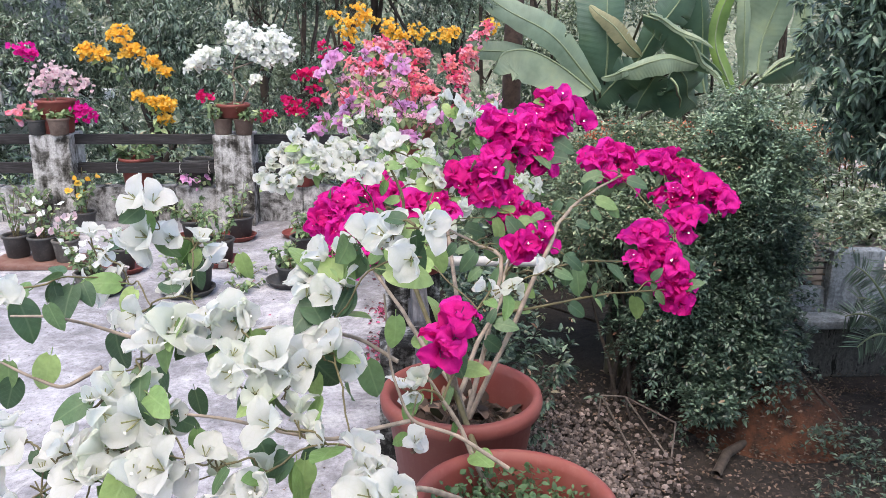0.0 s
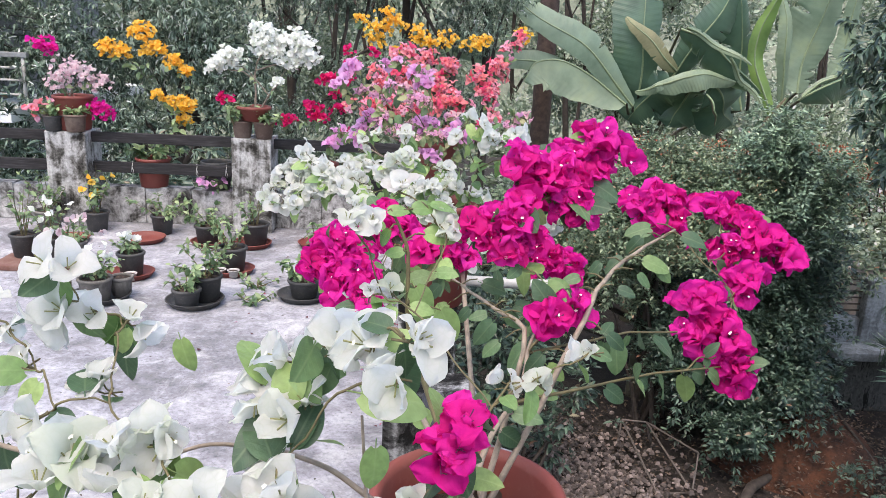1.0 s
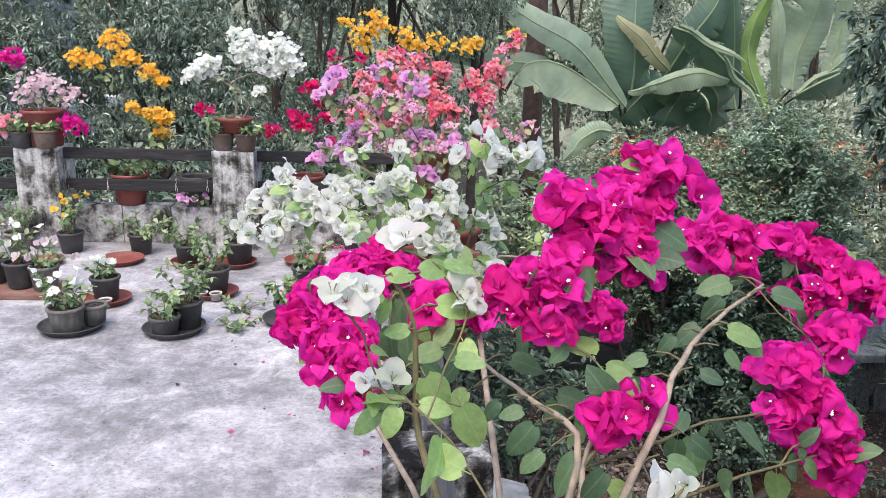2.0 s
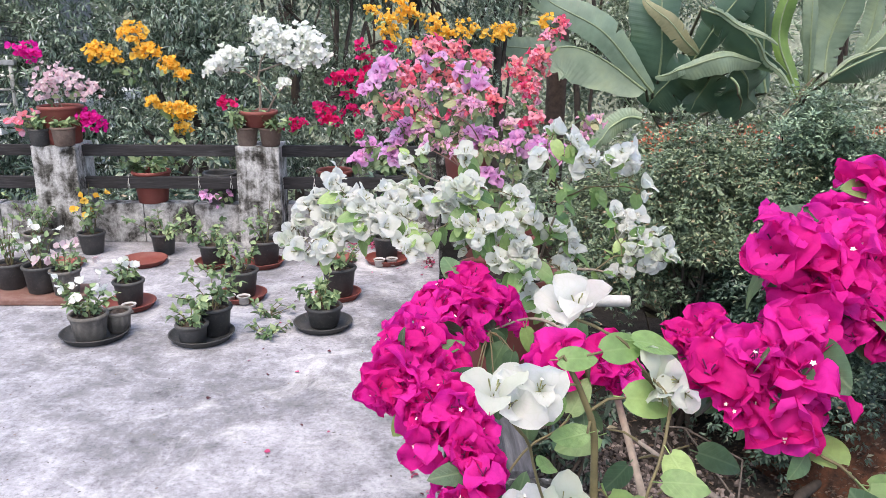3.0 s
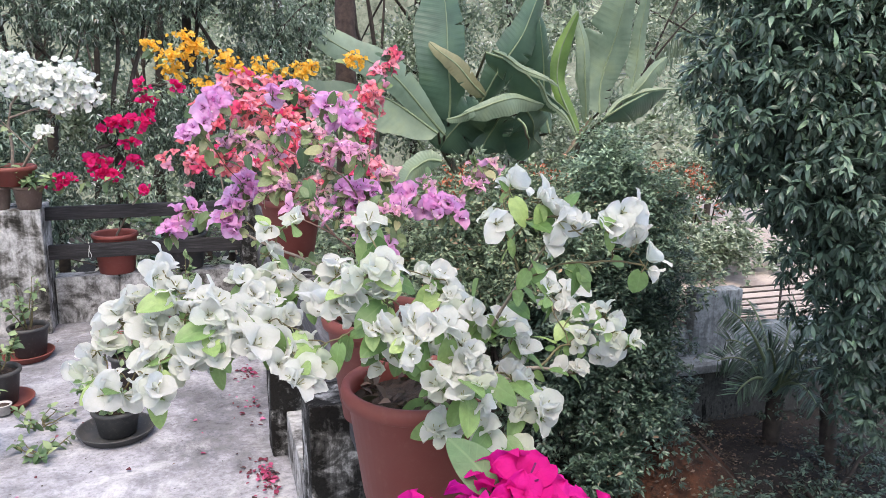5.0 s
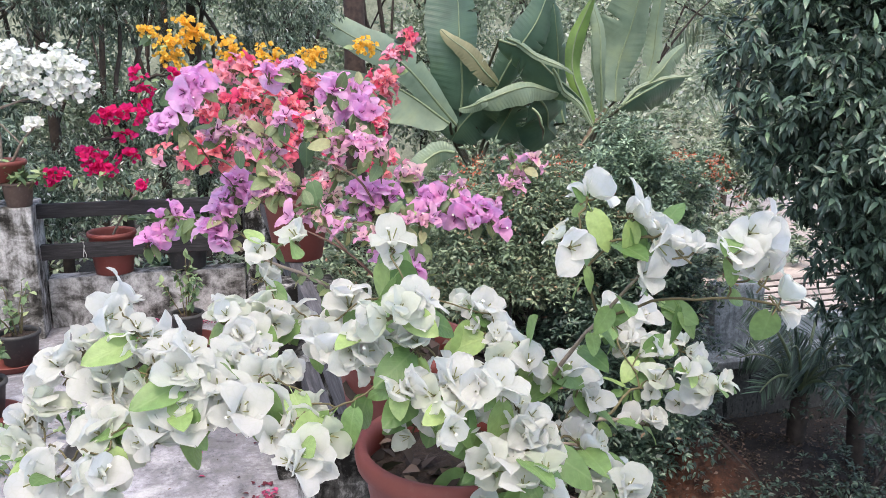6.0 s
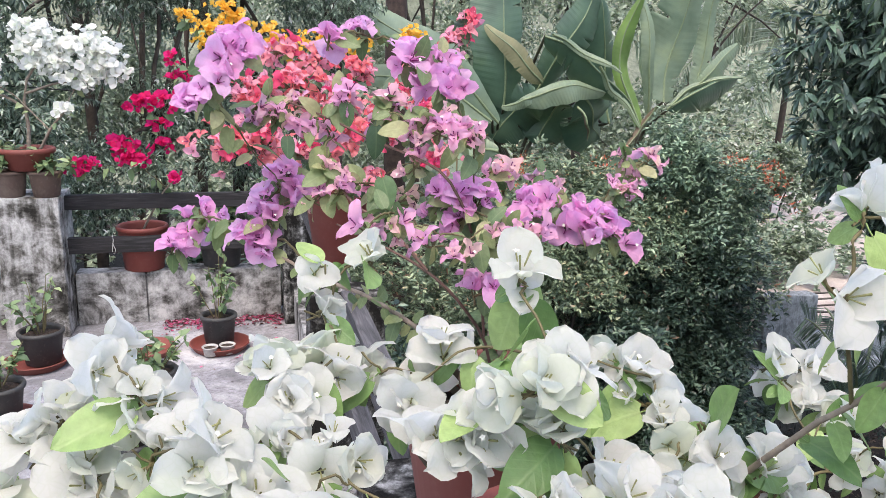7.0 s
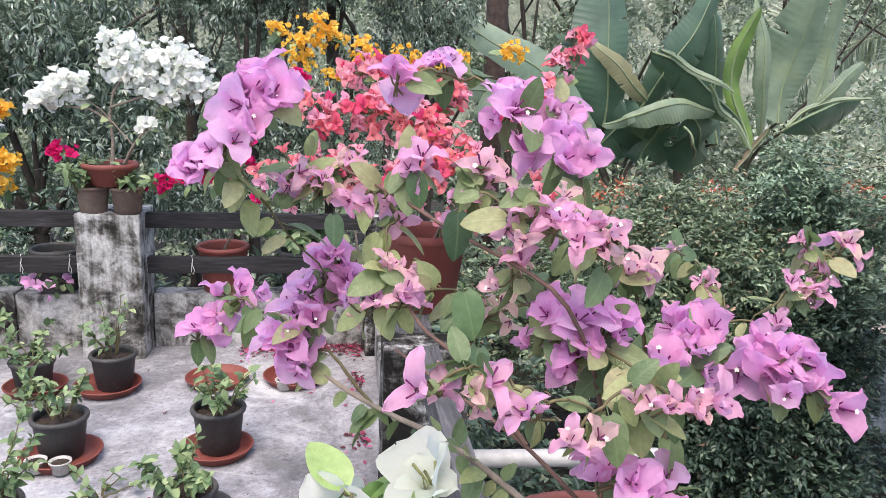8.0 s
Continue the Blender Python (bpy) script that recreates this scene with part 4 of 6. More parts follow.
# a leafy branch of it, bending over, with leaves that hang
LOW_BASE = np.array([0.15, 1.13, 0.79])
L = np.array([tuple(LOW_BASE), (0.129, 1.5, 1.003), (0.133, 1.56, 0.998), (0.116, 1.6, 1.002), (0.097, 1.64, 1.008), (0.078, 1.68, 1.004), (0.054, 1.7, 0.995), (0.016, 1.68, 0.986)])
t = np.linspace(0, len(L) - 1, 24)
Q = np.stack([np.interp(t, np.arange(len(L)), L[:, k]) for k in range(3)], 1)
Q[1:-1] = (Q[:-2] + 2 * Q[1:-1] + Q[2:]) / 4
tubes("stem", [(Q - LOW_BASE, np.linspace(0.004, 0.0013, len(Q)))], M_STEM, low, 7)
for k, q in enumerate([(0.029, 1.7, 0.99), (0.016, 1.68, 0.986), (0.032, 1.66, 0.978), (0.06, 1.68, 0.991), (0.078, 1.66, 0.993), (0.084, 1.62, 0.992), (0.102, 1.58, 1.007), (0.109, 1.6, 1.031), (0.041, 1.64, 0.977), (0.051, 1.6, 0.968), (-0.006, 1.58, 0.977), (0.014, 1.58, 0.967), (-0.006, 1.56, 0.967), (0.048, 1.72, 1.002), (0.021, 1.67, 0.97), (0.039, 1.5, 0.987)]):
    near_point = Q[np.argmin(np.linalg.norm(Q - np.array(q), axis=1))]
    tubes("stem", [(np.array([near_point, (near_point + np.array(q)) / 2 + np.array([0, 0, 0.006]), q]) - LOW_BASE, [0.0011, 0.001, 0.0008])], M_TWIG, low, 5)
    R = frames_along(np.array([[0.45 * math.sin(k * 2.3), -0.2, -0.8]]), np.array([[0.4 * math.cos(k * 1.9), -0.9, 0.45]]))[0]
    attach("leaf", LEAVES[k % 6], low, "", to_matrix(np.array(q) - LOW_BASE, R, 0.042 + 0.007 * math.sin(k * 1.3)))

bougainvillea("white_bougainvillea", "white bougainvillea spilling over a terracotta-red pot", (0.10, 2.375, 0.80),
    spray(0.0136, [(-0.259, 2.38, 1.036), (-0.237, 2.37, 1.013), (-0.282, 2.38, 0.99), (-0.322, 2.36, 0.946), (-0.349, 2.36, 0.926), (-0.329, 2.34, 0.912), (-0.3, 2.37, 0.975),
        (-0.265, 2.35, 0.964), (-0.222, 2.32, 0.989), (-0.194, 2.29, 1.009), (-0.183, 2.28, 0.984), (-0.255, 2.3, 0.939), (-0.218, 2.27, 0.942), (-0.185, 2.27, 0.955),
        (-0.261, 2.25, 0.92), (-0.303, 2.28, 0.911)])
    + spray(0.0136, [(-0.146, 2.4, 1.007), (-0.124, 2.38, 0.993), (-0.097, 2.42, 1.003), (-0.07, 2.42, 0.984), (-0.113, 2.3, 0.991), (-0.137, 2.26, 0.964), (-0.109, 2.24, 0.95),
        (-0.076, 2.24, 0.948), (-0.089, 2.2, 0.937), (-0.149, 2.33, 0.989), (-0.161, 2.28, 0.976), (-0.05, 2.28, 0.997), (-0.022, 2.28, 1.009), (-0.012, 2.4, 1.011), (-0.053, 2.38, 0.986)])
    + spray(0.0124, [(-0.002, 2.24, 1.051), (0.021, 2.26, 1.051), (0.027, 2.25, 1.012), (-0.002, 2.22, 0.987), (0.045, 2.2, 0.99), (0.117, 2.35, 1.006), (0.127, 2.33, 0.992),
        (0.135, 2.3, 0.979), (0.147, 2.28, 0.973), (0.031, 2.18, 0.968), (0.078, 2.2, 0.986), (0.115, 2.2, 0.953), (0.105, 2.2, 0.92), (0.136, 2.2, 0.921), (0.077, 2.18, 0.919),
        (0.212, 2.3, 0.935), (0.227, 2.3, 0.913), (0.204, 2.25, 0.886), (0.224, 2.2, 0.862), (0.107, 2.15, 0.911)])
    + spray(0.012, [(0.023, 2.25, 0.936), (0.058, 2.22, 0.947), (0.101, 2.26, 0.961), (0.06, 2.27, 0.965), (0.103, 2.2, 0.942), (0.124, 2.2, 0.91), (0.186, 2.28, 0.949), (0.096, 2.2, 0.844), (0.147, 2.2, 0.847), (0.201, 2.22, 0.856), (0.184, 2.18, 0.808), (0.224, 2.25, 0.869)])
    + spray(0.005, [(-0.063, 2.445, 1.08), (-0.107, 2.46, 1.068), (-0.106, 2.45, 1.038), (0.015, 2.311, 1.099)]), "white", 14, 26, 0.9, 2.6, 0.042, True, 0.006, 0.06)
bougainvillea("white_bougainvillea", "white bougainvillea branches reaching out beyond the rail", (0.115, 2.375, 0.80),
    spray(0.0124, [(0.358, 2.5, 0.937), (0.402, 2.5, 0.928), (0.384, 2.48, 0.904), (0.406, 2.45, 0.896), (0.45, 2.45, 0.896), (0.411, 2.36, 0.906), (0.442, 2.36, 0.876), (0.378, 2.4, 0.867),
        (0.357, 2.38, 0.832), (0.421, 2.4, 0.854)])
    + spray(0.0074, [(0.165, 2.187, 1.163), (0.137, 2.17, 1.127), (0.19, 2.16, 1.151), (0.21, 2.15, 1.132), (0.199, 2.15, 1.098), (0.222, 2.12, 1.123), (0.275, 2.105, 1.143),
        (0.252, 2.1, 1.124), (0.287, 2.1, 1.099), (0.304, 2.1, 1.078)]), "white", 15, 25, 0.84, 2.4, 0.033, True, 0.005, 0.06)

lilac = bougainvillea("lilac_bougainvillea", "lilac bougainvillea with arching stems", (0.13, 2.73, 0.79),
    spray(0.0149, [(-0.179, 2.749, 1.237), (-0.16, 2.75, 1.246), (-0.19, 2.732, 1.207), (-0.197, 2.72, 1.195), (-0.174, 2.74, 1.223), (-0.063, 2.75, 1.254), (-0.023, 2.76, 1.263),
        (0.019, 2.73, 1.229), (0.051, 2.737, 1.238), (0.073, 2.737, 1.226), (0.05, 2.7, 1.209), (0.077, 2.7, 1.208)])
    + spray(0.0161, [(-0.242, 2.992, 0.988), (-0.221, 2.99, 1.015), (-0.262, 2.99, 0.963), (-0.135, 2.8, 1.045), (-0.113, 2.81, 1.081), (-0.15, 2.8, 1.024), (-0.106, 2.83, 1.094),
        (-0.137, 2.79, 1.011), (-0.125, 2.8, 1.065)])
    + spray(0.0161, [(0.063, 2.634, 1.073), (0.08, 2.634, 1.088), (0.043, 2.64, 1.086), (0.057, 2.64, 1.092), (0.166, 2.65, 1.08), (0.186, 2.65, 1.064), (0.142, 2.64, 1.066),
        (0.217, 2.62, 1.058), (0.231, 2.61, 1.049), (0.208, 2.63, 1.069)])
    + spray(0.009, [(0.109, 2.56, 1.013), (0.059, 2.56, 1.01), (0.077, 2.56, 1.02)]), "lilac", 16, 20, 0.86, 8, 0.028, True, 0.006, 0.05)
# arching main stems with a few large old leaves
for line in ([(-0.125, 2.78, 1.194), (-0.063, 2.72, 1.172), (-0.024, 2.68, 1.152), (0.01, 2.64, 1.141), (0.043, 2.6, 1.125), (0.09, 2.64, 1.03), (0.13, 2.73, 0.79)],
             [(-0.063, 2.68, 1.062), (-0.038, 2.64, 1.055), (-0.008, 2.6, 1.045), (0.015, 2.58, 1.033), (0.04, 2.56, 1.011), (0.10, 2.62, 0.93), (0.13, 2.73, 0.79)],
             [(-0.068, 2.7, 1.117), (-0.047, 2.66, 1.086), (-0.018, 2.62, 1.073), (0.015, 2.58, 1.033)]):
    L = np.array(line)
    t = np.linspace(0, len(L) - 1, 22)
    Q = np.stack([np.interp(t, np.arange(len(L)), L[:, k]) for k in range(3)], 1)
    for _ in range(2):
        Q[1:-1] = (Q[:-2] + 2 * Q[1:-1] + Q[2:]) / 4
    tubes("stem", [(Q - np.array([0.13, 2.73, 0.79]), np.linspace(0.001, 0.0019, 22))], M_SHOOT, lilac, 8)
for k, q in enumerate([(-0.022, 2.67, 1.168), (-0.02, 2.64, 1.118), (-0.012, 2.62, 1.085), (-0.11, 2.75, 1.15), (-0.05, 2.71, 1.19)]):
    R = frames_along(np.array([[0.25 * math.sin(k * 2.1), -0.35, -0.9]]), np.array([[0.2 * math.cos(k * 1.7), -1.0, 0.35]]))[0]
    attach("leaf", LEAVES[k], lilac, "large dark green leaf", to_matrix(np.array(q) - np.array([0.13, 2.73, 0.79]), R, 0.034 if k < 3 else 0.026))
bougainvillea("lilac_bougainvillea", "pale pink-lilac bougainvillea, partly faded, with many leaves", (0.115, 2.74, 0.79),
    spray(0.0136, [(-0.143, 2.78, 1.178), (-0.084, 2.75, 1.167), (-0.049, 2.72, 1.192), (-0.061, 2.75, 1.154), (-0.002, 2.7, 1.189), (-0.016, 2.7, 1.176), (0.016, 2.65, 1.171),
        (0.034, 2.62, 1.167), (0.029, 2.64, 1.179), (0.05, 2.6, 1.164), (0.07, 2.6, 1.163), (-0.072, 2.7, 1.113), (-0.086, 2.7, 1.086), (-0.062, 2.68, 1.097), (0.007, 2.7, 1.081),
        (0.015, 2.65, 1.127)])
    + spray(0.0112, [(0.147, 2.75, 1.1), (0.132, 2.75, 1.105), (0.302, 3.037, 1.06), (0.253, 2.85, 1.065), (0.27, 2.85, 1.047), (0.239, 2.84, 1.038), (0.345, 2.825, 1.112),
        (0.376, 2.825, 1.106), (0.365, 2.83, 1.082), (0.325, 2.8, 1.071), (0.343, 2.8, 1.065), (0.308, 2.8, 1.031), (0.19, 2.78, 1.05), (-0.026, 2.55, 1.085), (-0.049, 2.55, 1.085),
        (0.014, 2.55, 1.066), (0.033, 2.54, 1.06), (0.108, 2.55, 1.07), (0.079, 2.55, 1.068), (-0.124, 2.76, 1.167), (-0.097, 2.78, 1.178)]), "blush", 17, 25, 0.88, 9, 0.026, True, 0.005, 0.05)

bougainvillea("coral_bougainvillea", "coral, orange and pink bougainvillea in bloom", (0.12, 4.17, 0.79), [
    (-0.213, 4.000, 1.003, 0.06), (-0.127, 4.000, 1.021, 0.06), (-0.031, 4.050, 0.973, 0.05), (-0.140, 4.100, 1.130, 0.06), (-0.022, 4.100, 1.149, 0.06),
    (0.096, 4.100, 1.108, 0.06), (0.225, 4.000, 1.034, 0.05), (0.324, 4.100, 1.147, 0.06), (0.409, 4.100, 1.198, 0.05), (0.356, 4.050, 1.068, 0.05),
    (0.181, 4.000, 0.894, 0.04), (0.367, 4.000, 0.960, 0.045), (0.165, 4.150, 1.186, 0.05), (0.047, 4.200, 1.225, 0.05), (-0.054, 4.200, 1.246, 0.05),
    (0.462, 4.150, 1.290, 0.035), (0.494, 4.150, 1.352, 0.02), (0.065, 4.000, 1.017, 0.06), (0.151, 4.050, 1.071, 0.06)], "coral", 18, 25, 0.92, 3.0, 0.045, True, 0.006, 0.06)

# ---- plants and pots at the north railing ----
BACK = "pots at the north railing"
flower_pot("flower_pot", "shallow terracotta-red bowl set on two small brown pots", -1.05, 5.535, 0.740, 0.112, 0.074, 0.095, M_TERRA, BACK)
flower_pot("small_pot", "small dusty brown pot on the post", -1.125, 5.535, 0.626, 0.07, 0.052, 0.112, M_CLAYPOT, BACK, 0.014)
flower_pot("small_pot", "small dusty brown pot on the post", -0.985, 5.525, 0.626, 0.07, 0.052, 0.112, M_CLAYPOT, BACK, 0.014)
flower_pot("flower_pot", "terracotta-red pot on the post with a pale pink bougainvillea", -2.235, 5.60, 0.626, 0.128, 0.1, 0.225, M_TERRA, BACK)
flower_pot("small_pot", "small dusty brown pot on the post", -2.19, 5.50, 0.626, 0.072, 0.055, 0.112, M_CLAYPOT, BACK, 0.014)
flower_pot("small_pot", "small grey pot on the post", -2.335, 5.51, 0.626, 0.065, 0.05, 0.1, M_BLACKPOT, BACK, 0.014)
flower_pot("flower_pot", "terracotta-red pot tied to the rail", -1.77, 5.70, 0.245, 0.118, 0.088, 0.20, M_TERRA, BACK)
flower_pot("flower_pot", "black pot tied to the rail", -1.345, 5.71, 0.245, 0.11, 0.085, 0.19, M_BLACKPOT, BACK)
flower_pot("flower_pot", "terracotta-red pot tied to the rail", -0.63, 5.70, 0.245, 0.115, 0.088, 0.21, M_TERRA, BACK)
flower_pot("flower_pot", "black pot standing behind the rail", -0.28, 5.71, 0.245, 0.11, 0.085, 0.19, M_BLACKPOT, BACK)
for x in (-1.87, -1.445, -1.25, -0.745):
    tie = thing("twine_tie", "white twine tied round the rail", "string", "twine ties")
    pts = []
    for k in range(11):
        a = 2 * math.pi * k / 10
        pts.append((x + 0.004 * math.sin(3 * a), 5.5935 + 0.026 * math.cos(a), 0.388 + 0.044 * math.sin(a)))
    tubes("loop", [(pts, [0.0018] * 11)], M_STRING, tie, 5)
    tubes("tail", [([(x, 5.568, 0.40), (x + 0.012, 5.562, 0.37), (x + 0.006, 5.565, 0.352)], [0.0018, 0.0018, 0.0012])], M_STRING, tie, 5)

standard = bougainvillea("white_bougainvillea", "standard white bougainvillea in a pot on the post", (-1.02, 5.58, 0.80), [
    (-1.225, 5.50, 1.115, 0.07), (-1.165, 5.50, 1.145, 0.055), (-1.285, 5.50, 1.065, 0.045), (-1.00, 5.53, 1.305, 0.06), (-0.925, 5.53, 1.28, 0.06), (-0.985, 5.50, 1.215, 0.055),
    (-0.90, 5.50, 1.175, 0.06), (-0.835, 5.50, 1.225, 0.06), (-0.77, 5.53, 1.27, 0.055), (-0.70, 5.50, 1.215, 0.055), (-0.72, 5.50, 1.14, 0.06), (-0.81, 5.50, 1.115, 0.045),
    (-0.665, 5.50, 1.14, 0.04), (-0.875, 5.45, 0.985, 0.03)], "white", 21, 22, 0.76, 0.8, 0.05, False, 0.008, 0.02)
for pts, r0 in (([(-1.045, 5.54, 0.80), (-1.035, 5.54, 0.92), (-1.04, 5.535, 1.03), (-1.02, 5.53, 1.12), (-0.95, 5.53, 1.22)], 0.0085), ([(-1.04, 5.535, 1.0), (-1.11, 5.52, 1.05), (-1.2, 5.5, 1.06)], 0.006), ([(-1.03, 5.53, 1.06), (-0.92, 5.52, 1.1), (-0.8, 5.5, 1.12)], 0.006)):
    tubes("stem", [(np.array(pts) - np.array([-1.02, 5.58, 0.80]), np.linspace(r0, r0 * 0.6, len(pts)))], M_STEM, standard, 7)
bougainvillea("yellow_bougainvillea", "golden yellow bougainvillea growing above the railing", (-1.75, 5.72, 0.42), [
    (-2.03, 5.72, 1.15, 0.06), (-1.95, 5.72, 1.13, 0.05), (-1.80, 5.72, 1.255, 0.065), (-1.73, 5.72, 1.16, 0.06), (-1.60, 5.72, 1.085, 0.045), (-1.53, 5.72, 1.02, 0.035),
    (-1.545, 5.72, 0.80, 0.06), (-1.72, 5.72, 0.86, 0.03), (-1.63, 5.72, 0.83, 0.03), (-1.55, 5.72, 0.70, 0.035)], "yellow", 22, 30, 0.66, 2.2, 0.07, False, 0.006, 0.06)
bougainvillea("pink_bougainvillea", "pale pink and white bougainvillea in a pot on the post", (-2.235, 5.60, 0.80), [
    (-2.235, 5.55, 1.013, 0.075), (-2.139, 5.55, 0.982, 0.075), (-2.044, 5.55, 0.934, 0.065), (-2.295, 5.55, 0.93, 0.055)], "pinkwhite", 23, 16, 0.66, 2.5, 0.05, False, 0.006, 0.02)
bougainvillea("magenta_bougainvillea", "small magenta bougainvillea behind the post", (-2.25, 5.68, 0.80), [(-2.40, 5.6, 1.155, 0.055), (-2.36, 5.6, 1.13, 0.04), (-2.029, 5.55, 0.757, 0.06), (-2.07, 5.55, 0.78, 0.04)], "magenta", 24, 16, 0.72, 1.0, 0.05, False, 0.004, 0.03)
bougainvillea("coral_bougainvillea", "small orange bougainvillea in a pot on the post", (-2.335, 5.51, 0.70), [(-2.384, 5.45, 0.765, 0.05), (-2.43, 5.45, 0.76, 0.03)], "coral", 25, 4, 1.0, 3.0, 0.06, False, 0.003, 0.02)
bougainvillea("red_bougainvillea", "crimson bougainvillea behind the railing", (-0.63, 5.70, 0.42), [
    (-0.683, 5.56, 0.829, 0.05), (-0.64, 5.56, 0.80, 0.04), (-0.502, 5.52, 0.831, 0.04), (-0.830, 5.52, 0.739, 0.045), (-0.654, 5.52, 0.777, 0.03), (-0.453, 5.50, 0.692, 0.025), (-0.596, 5.50, 0.782, 0.02),
    (-0.58, 5.5, 1.02, 0.045), (-0.46, 5.5, 1.03, 0.055), (-0.42, 5.55, 1.12, 0.035), (-0.44, 5.55, 1.21, 0.028), (-0.50, 5.5, 0.93, 0.03), (-1.233, 5.5, 0.865, 0.05), (-0.28, 5.5, 1.2, 0.03)], "red", 26, 14, 0.72, 1.6, 0.055, False, 0.006, 0.06)
bougainvillea("yellow_bougainvillea", "tall golden yellow bougainvillea behind the railing", (0.0, 6.15, 0.2), [
    (-0.419, 6.1, 1.413, 0.035), (-0.231, 6.1, 1.438, 0.055), (-0.284, 6.1, 1.342, 0.075), (-0.156, 6.1, 1.375, 0.055), (-0.310, 6.1, 1.262, 0.055),
    (-0.013, 6.1, 1.335, 0.055), (0.017, 6.1, 1.280, 0.045), (0.215, 6.1, 1.292, 0.06), (0.382, 6.1, 1.273, 0.065), (0.468, 6.1, 1.300, 0.045), (0.720, 6.1, 1.330, 0.06), (-0.148, 6.1, 1.198, 0.045), (0.10, 6.1, 1.26, 0.05)],
    "yellow", 27, 19, 0.62, 1.8, 0.06, False, 0.007, 0.04)
bougainvillea("magenta_bougainvillea", "magenta bougainvillea twig low on the kerb wall", (-1.345, 5.70, 0.40), [(-1.40, 5.60, 0.31, 0.04), (-1.33, 5.58, 0.27, 0.03), (-1.27, 5.6, 0.30, 0.02)], "lilac", 28, 4, 0.9, 3, 0.05, False, 0.003, 0.02)


def small_plant(label, x, y, z, h, spread, n, seed, flowers="", leaf=0.037, stems=8, blooms=7):
    """A young leafy shrub in a pot; most have no bloom yet."""
    rs = np.random.default_rng(seed)
    root = thing("potted_shrub", label, "plant", "young shrubs", pose(x, y, z))
    lines, LP, LR, LS = [], [], [], []
    n, spread = int(n * 1.3), spread * 1.2
    for k in range(stems):
        a = 2 * math.pi * k / stems + rs.normal(0, 0.5)
        rr = spread * rs.uniform(0.25, 1.0)
        tip = np.array([rr * math.cos(a), rr * math.sin(a), h * rs.uniform(0.45, 1.0)])
        P = curve_points((0.01 * math.cos(a), 0.01 * math.sin(a), -0.01), tip, h * 0.15, 7, 0.006, seed * 17 + k)
        lines.append((P, np.linspace(0.003, 0.0012, 7)))
        for _ in range(n // stems):
            t = rs.uniform(0.25, 1.0) * 5.999
            i = int(t)
            q = P[i] + (P[i + 1] - P[i]) * (t - i)
            d = unit((rs.normal(0, 1, 3) + np.array([math.cos(a) * 0.5, math.sin(a) * 0.5, 0.25]))[None])[0]
            LP.append(q)
            LR.append(frames_along(d[None], np.array([[rs.normal(0, 0.4), rs.normal(-0.2, 0.4), 1.0]]))[0])
            LS.append(leaf * rs.uniform(0.6, 1.25))
    tubes("stem", lines, M_TWIG, root, 5)
    V, F = swarm(OVATE, np.array(LP), np.array(LR), np.array(LS))
    tagged(attach("foliage", np_mesh("foliage", V, F, M_LEAFJ), root), kind="stuff")
    if flowers:
        VV, FF, AA, o = [], [], [], 0
        for k in range(blooms):
            v, f, al = FARF[rs.integers(5)]
            q = lines[k % stems][0][-1] + rs.normal(0, 0.022, 3)
            R = turns(unit(rs.normal(size=(1, 3)) + np.array([[0, -0.3, 0.5]])), rs.uniform(0, 6, 1))[0]
            VV.append(v @ R.T + q)
            FF.append(f + o)
            AA.append(al)
            o += len(v)
        tagged(attach("bloom", np_mesh("bloom", np.vstack(VV), np.vstack(FF), BRACT[flowers + "_far"], True, None, np.concatenate(AA)), root), kind="stuff")
    return root


for x, y, h, s in ((-1.165, 5.49, 0.14, 31), (-0.935, 5.49, 0.11, 32), (-2.19, 5.50, 0.06, 33), (-2.335, 5.51, 0.09, 34)):
    small_plant("small leafy shrub in a pot on the post", x, y, 0.72, h, 0.1, 70, s, "", 0.045)
small_plant("sprawling green shrub in the pot tied to the rail", -1.77, 5.70, 0.41, 0.16, 0.2, 120, 35, "", 0.055)
small_plant("sprawling green shrub in the pot behind the rail", -0.28, 5.71, 0.41, 0.2, 0.2, 130, 36, "", 0.06)

# ---- pots on the terrace floor ----
FP, FS = "pots on the terrace floor", "saucers on the terrace floor"
RED_S, BLK_S = "terracotta-red plastic saucer on the terrace floor", "black plastic saucer on the terrace floor"
for x, y, r, m, lab in [(-1.516, 4.07, 0.148, M_BLACKPOT, BLK_S), (-1.044, 4.05, 0.143, M_BLACKPOT, BLK_S), (-0.53, 4.19, 0.135, M_BLACKPOT, BLK_S),
                        (-1.50, 4.45, 0.125, M_TERRA, RED_S), (-0.985, 4.58, 0.125, M_TERRA, RED_S), (-0.505, 4.60, 0.118, M_TERRA, RED_S),
                        (-0.592, 5.20, 0.125, M_TERRA, "empty terracotta-red saucer on the terrace floor"), (-0.287, 5.21, 0.128, M_TERRA, RED_S), (-0.995, 5.14, 0.125, M_TERRA, RED_S),
                        (-1.26, 5.14, 0.115, M_TERRA, RED_S), (-1.675, 5.17, 0.132, M_TERRA, "empty terracotta-red saucer on the terrace floor"), (-2.10, 5.11, 0.11, M_TERRA, RED_S)]:
    saucer("saucer", lab, x, y, r, m, FS)
DARK, BROWN = "black plastic nursery pot", "ribbed dusty grey plastic pot"
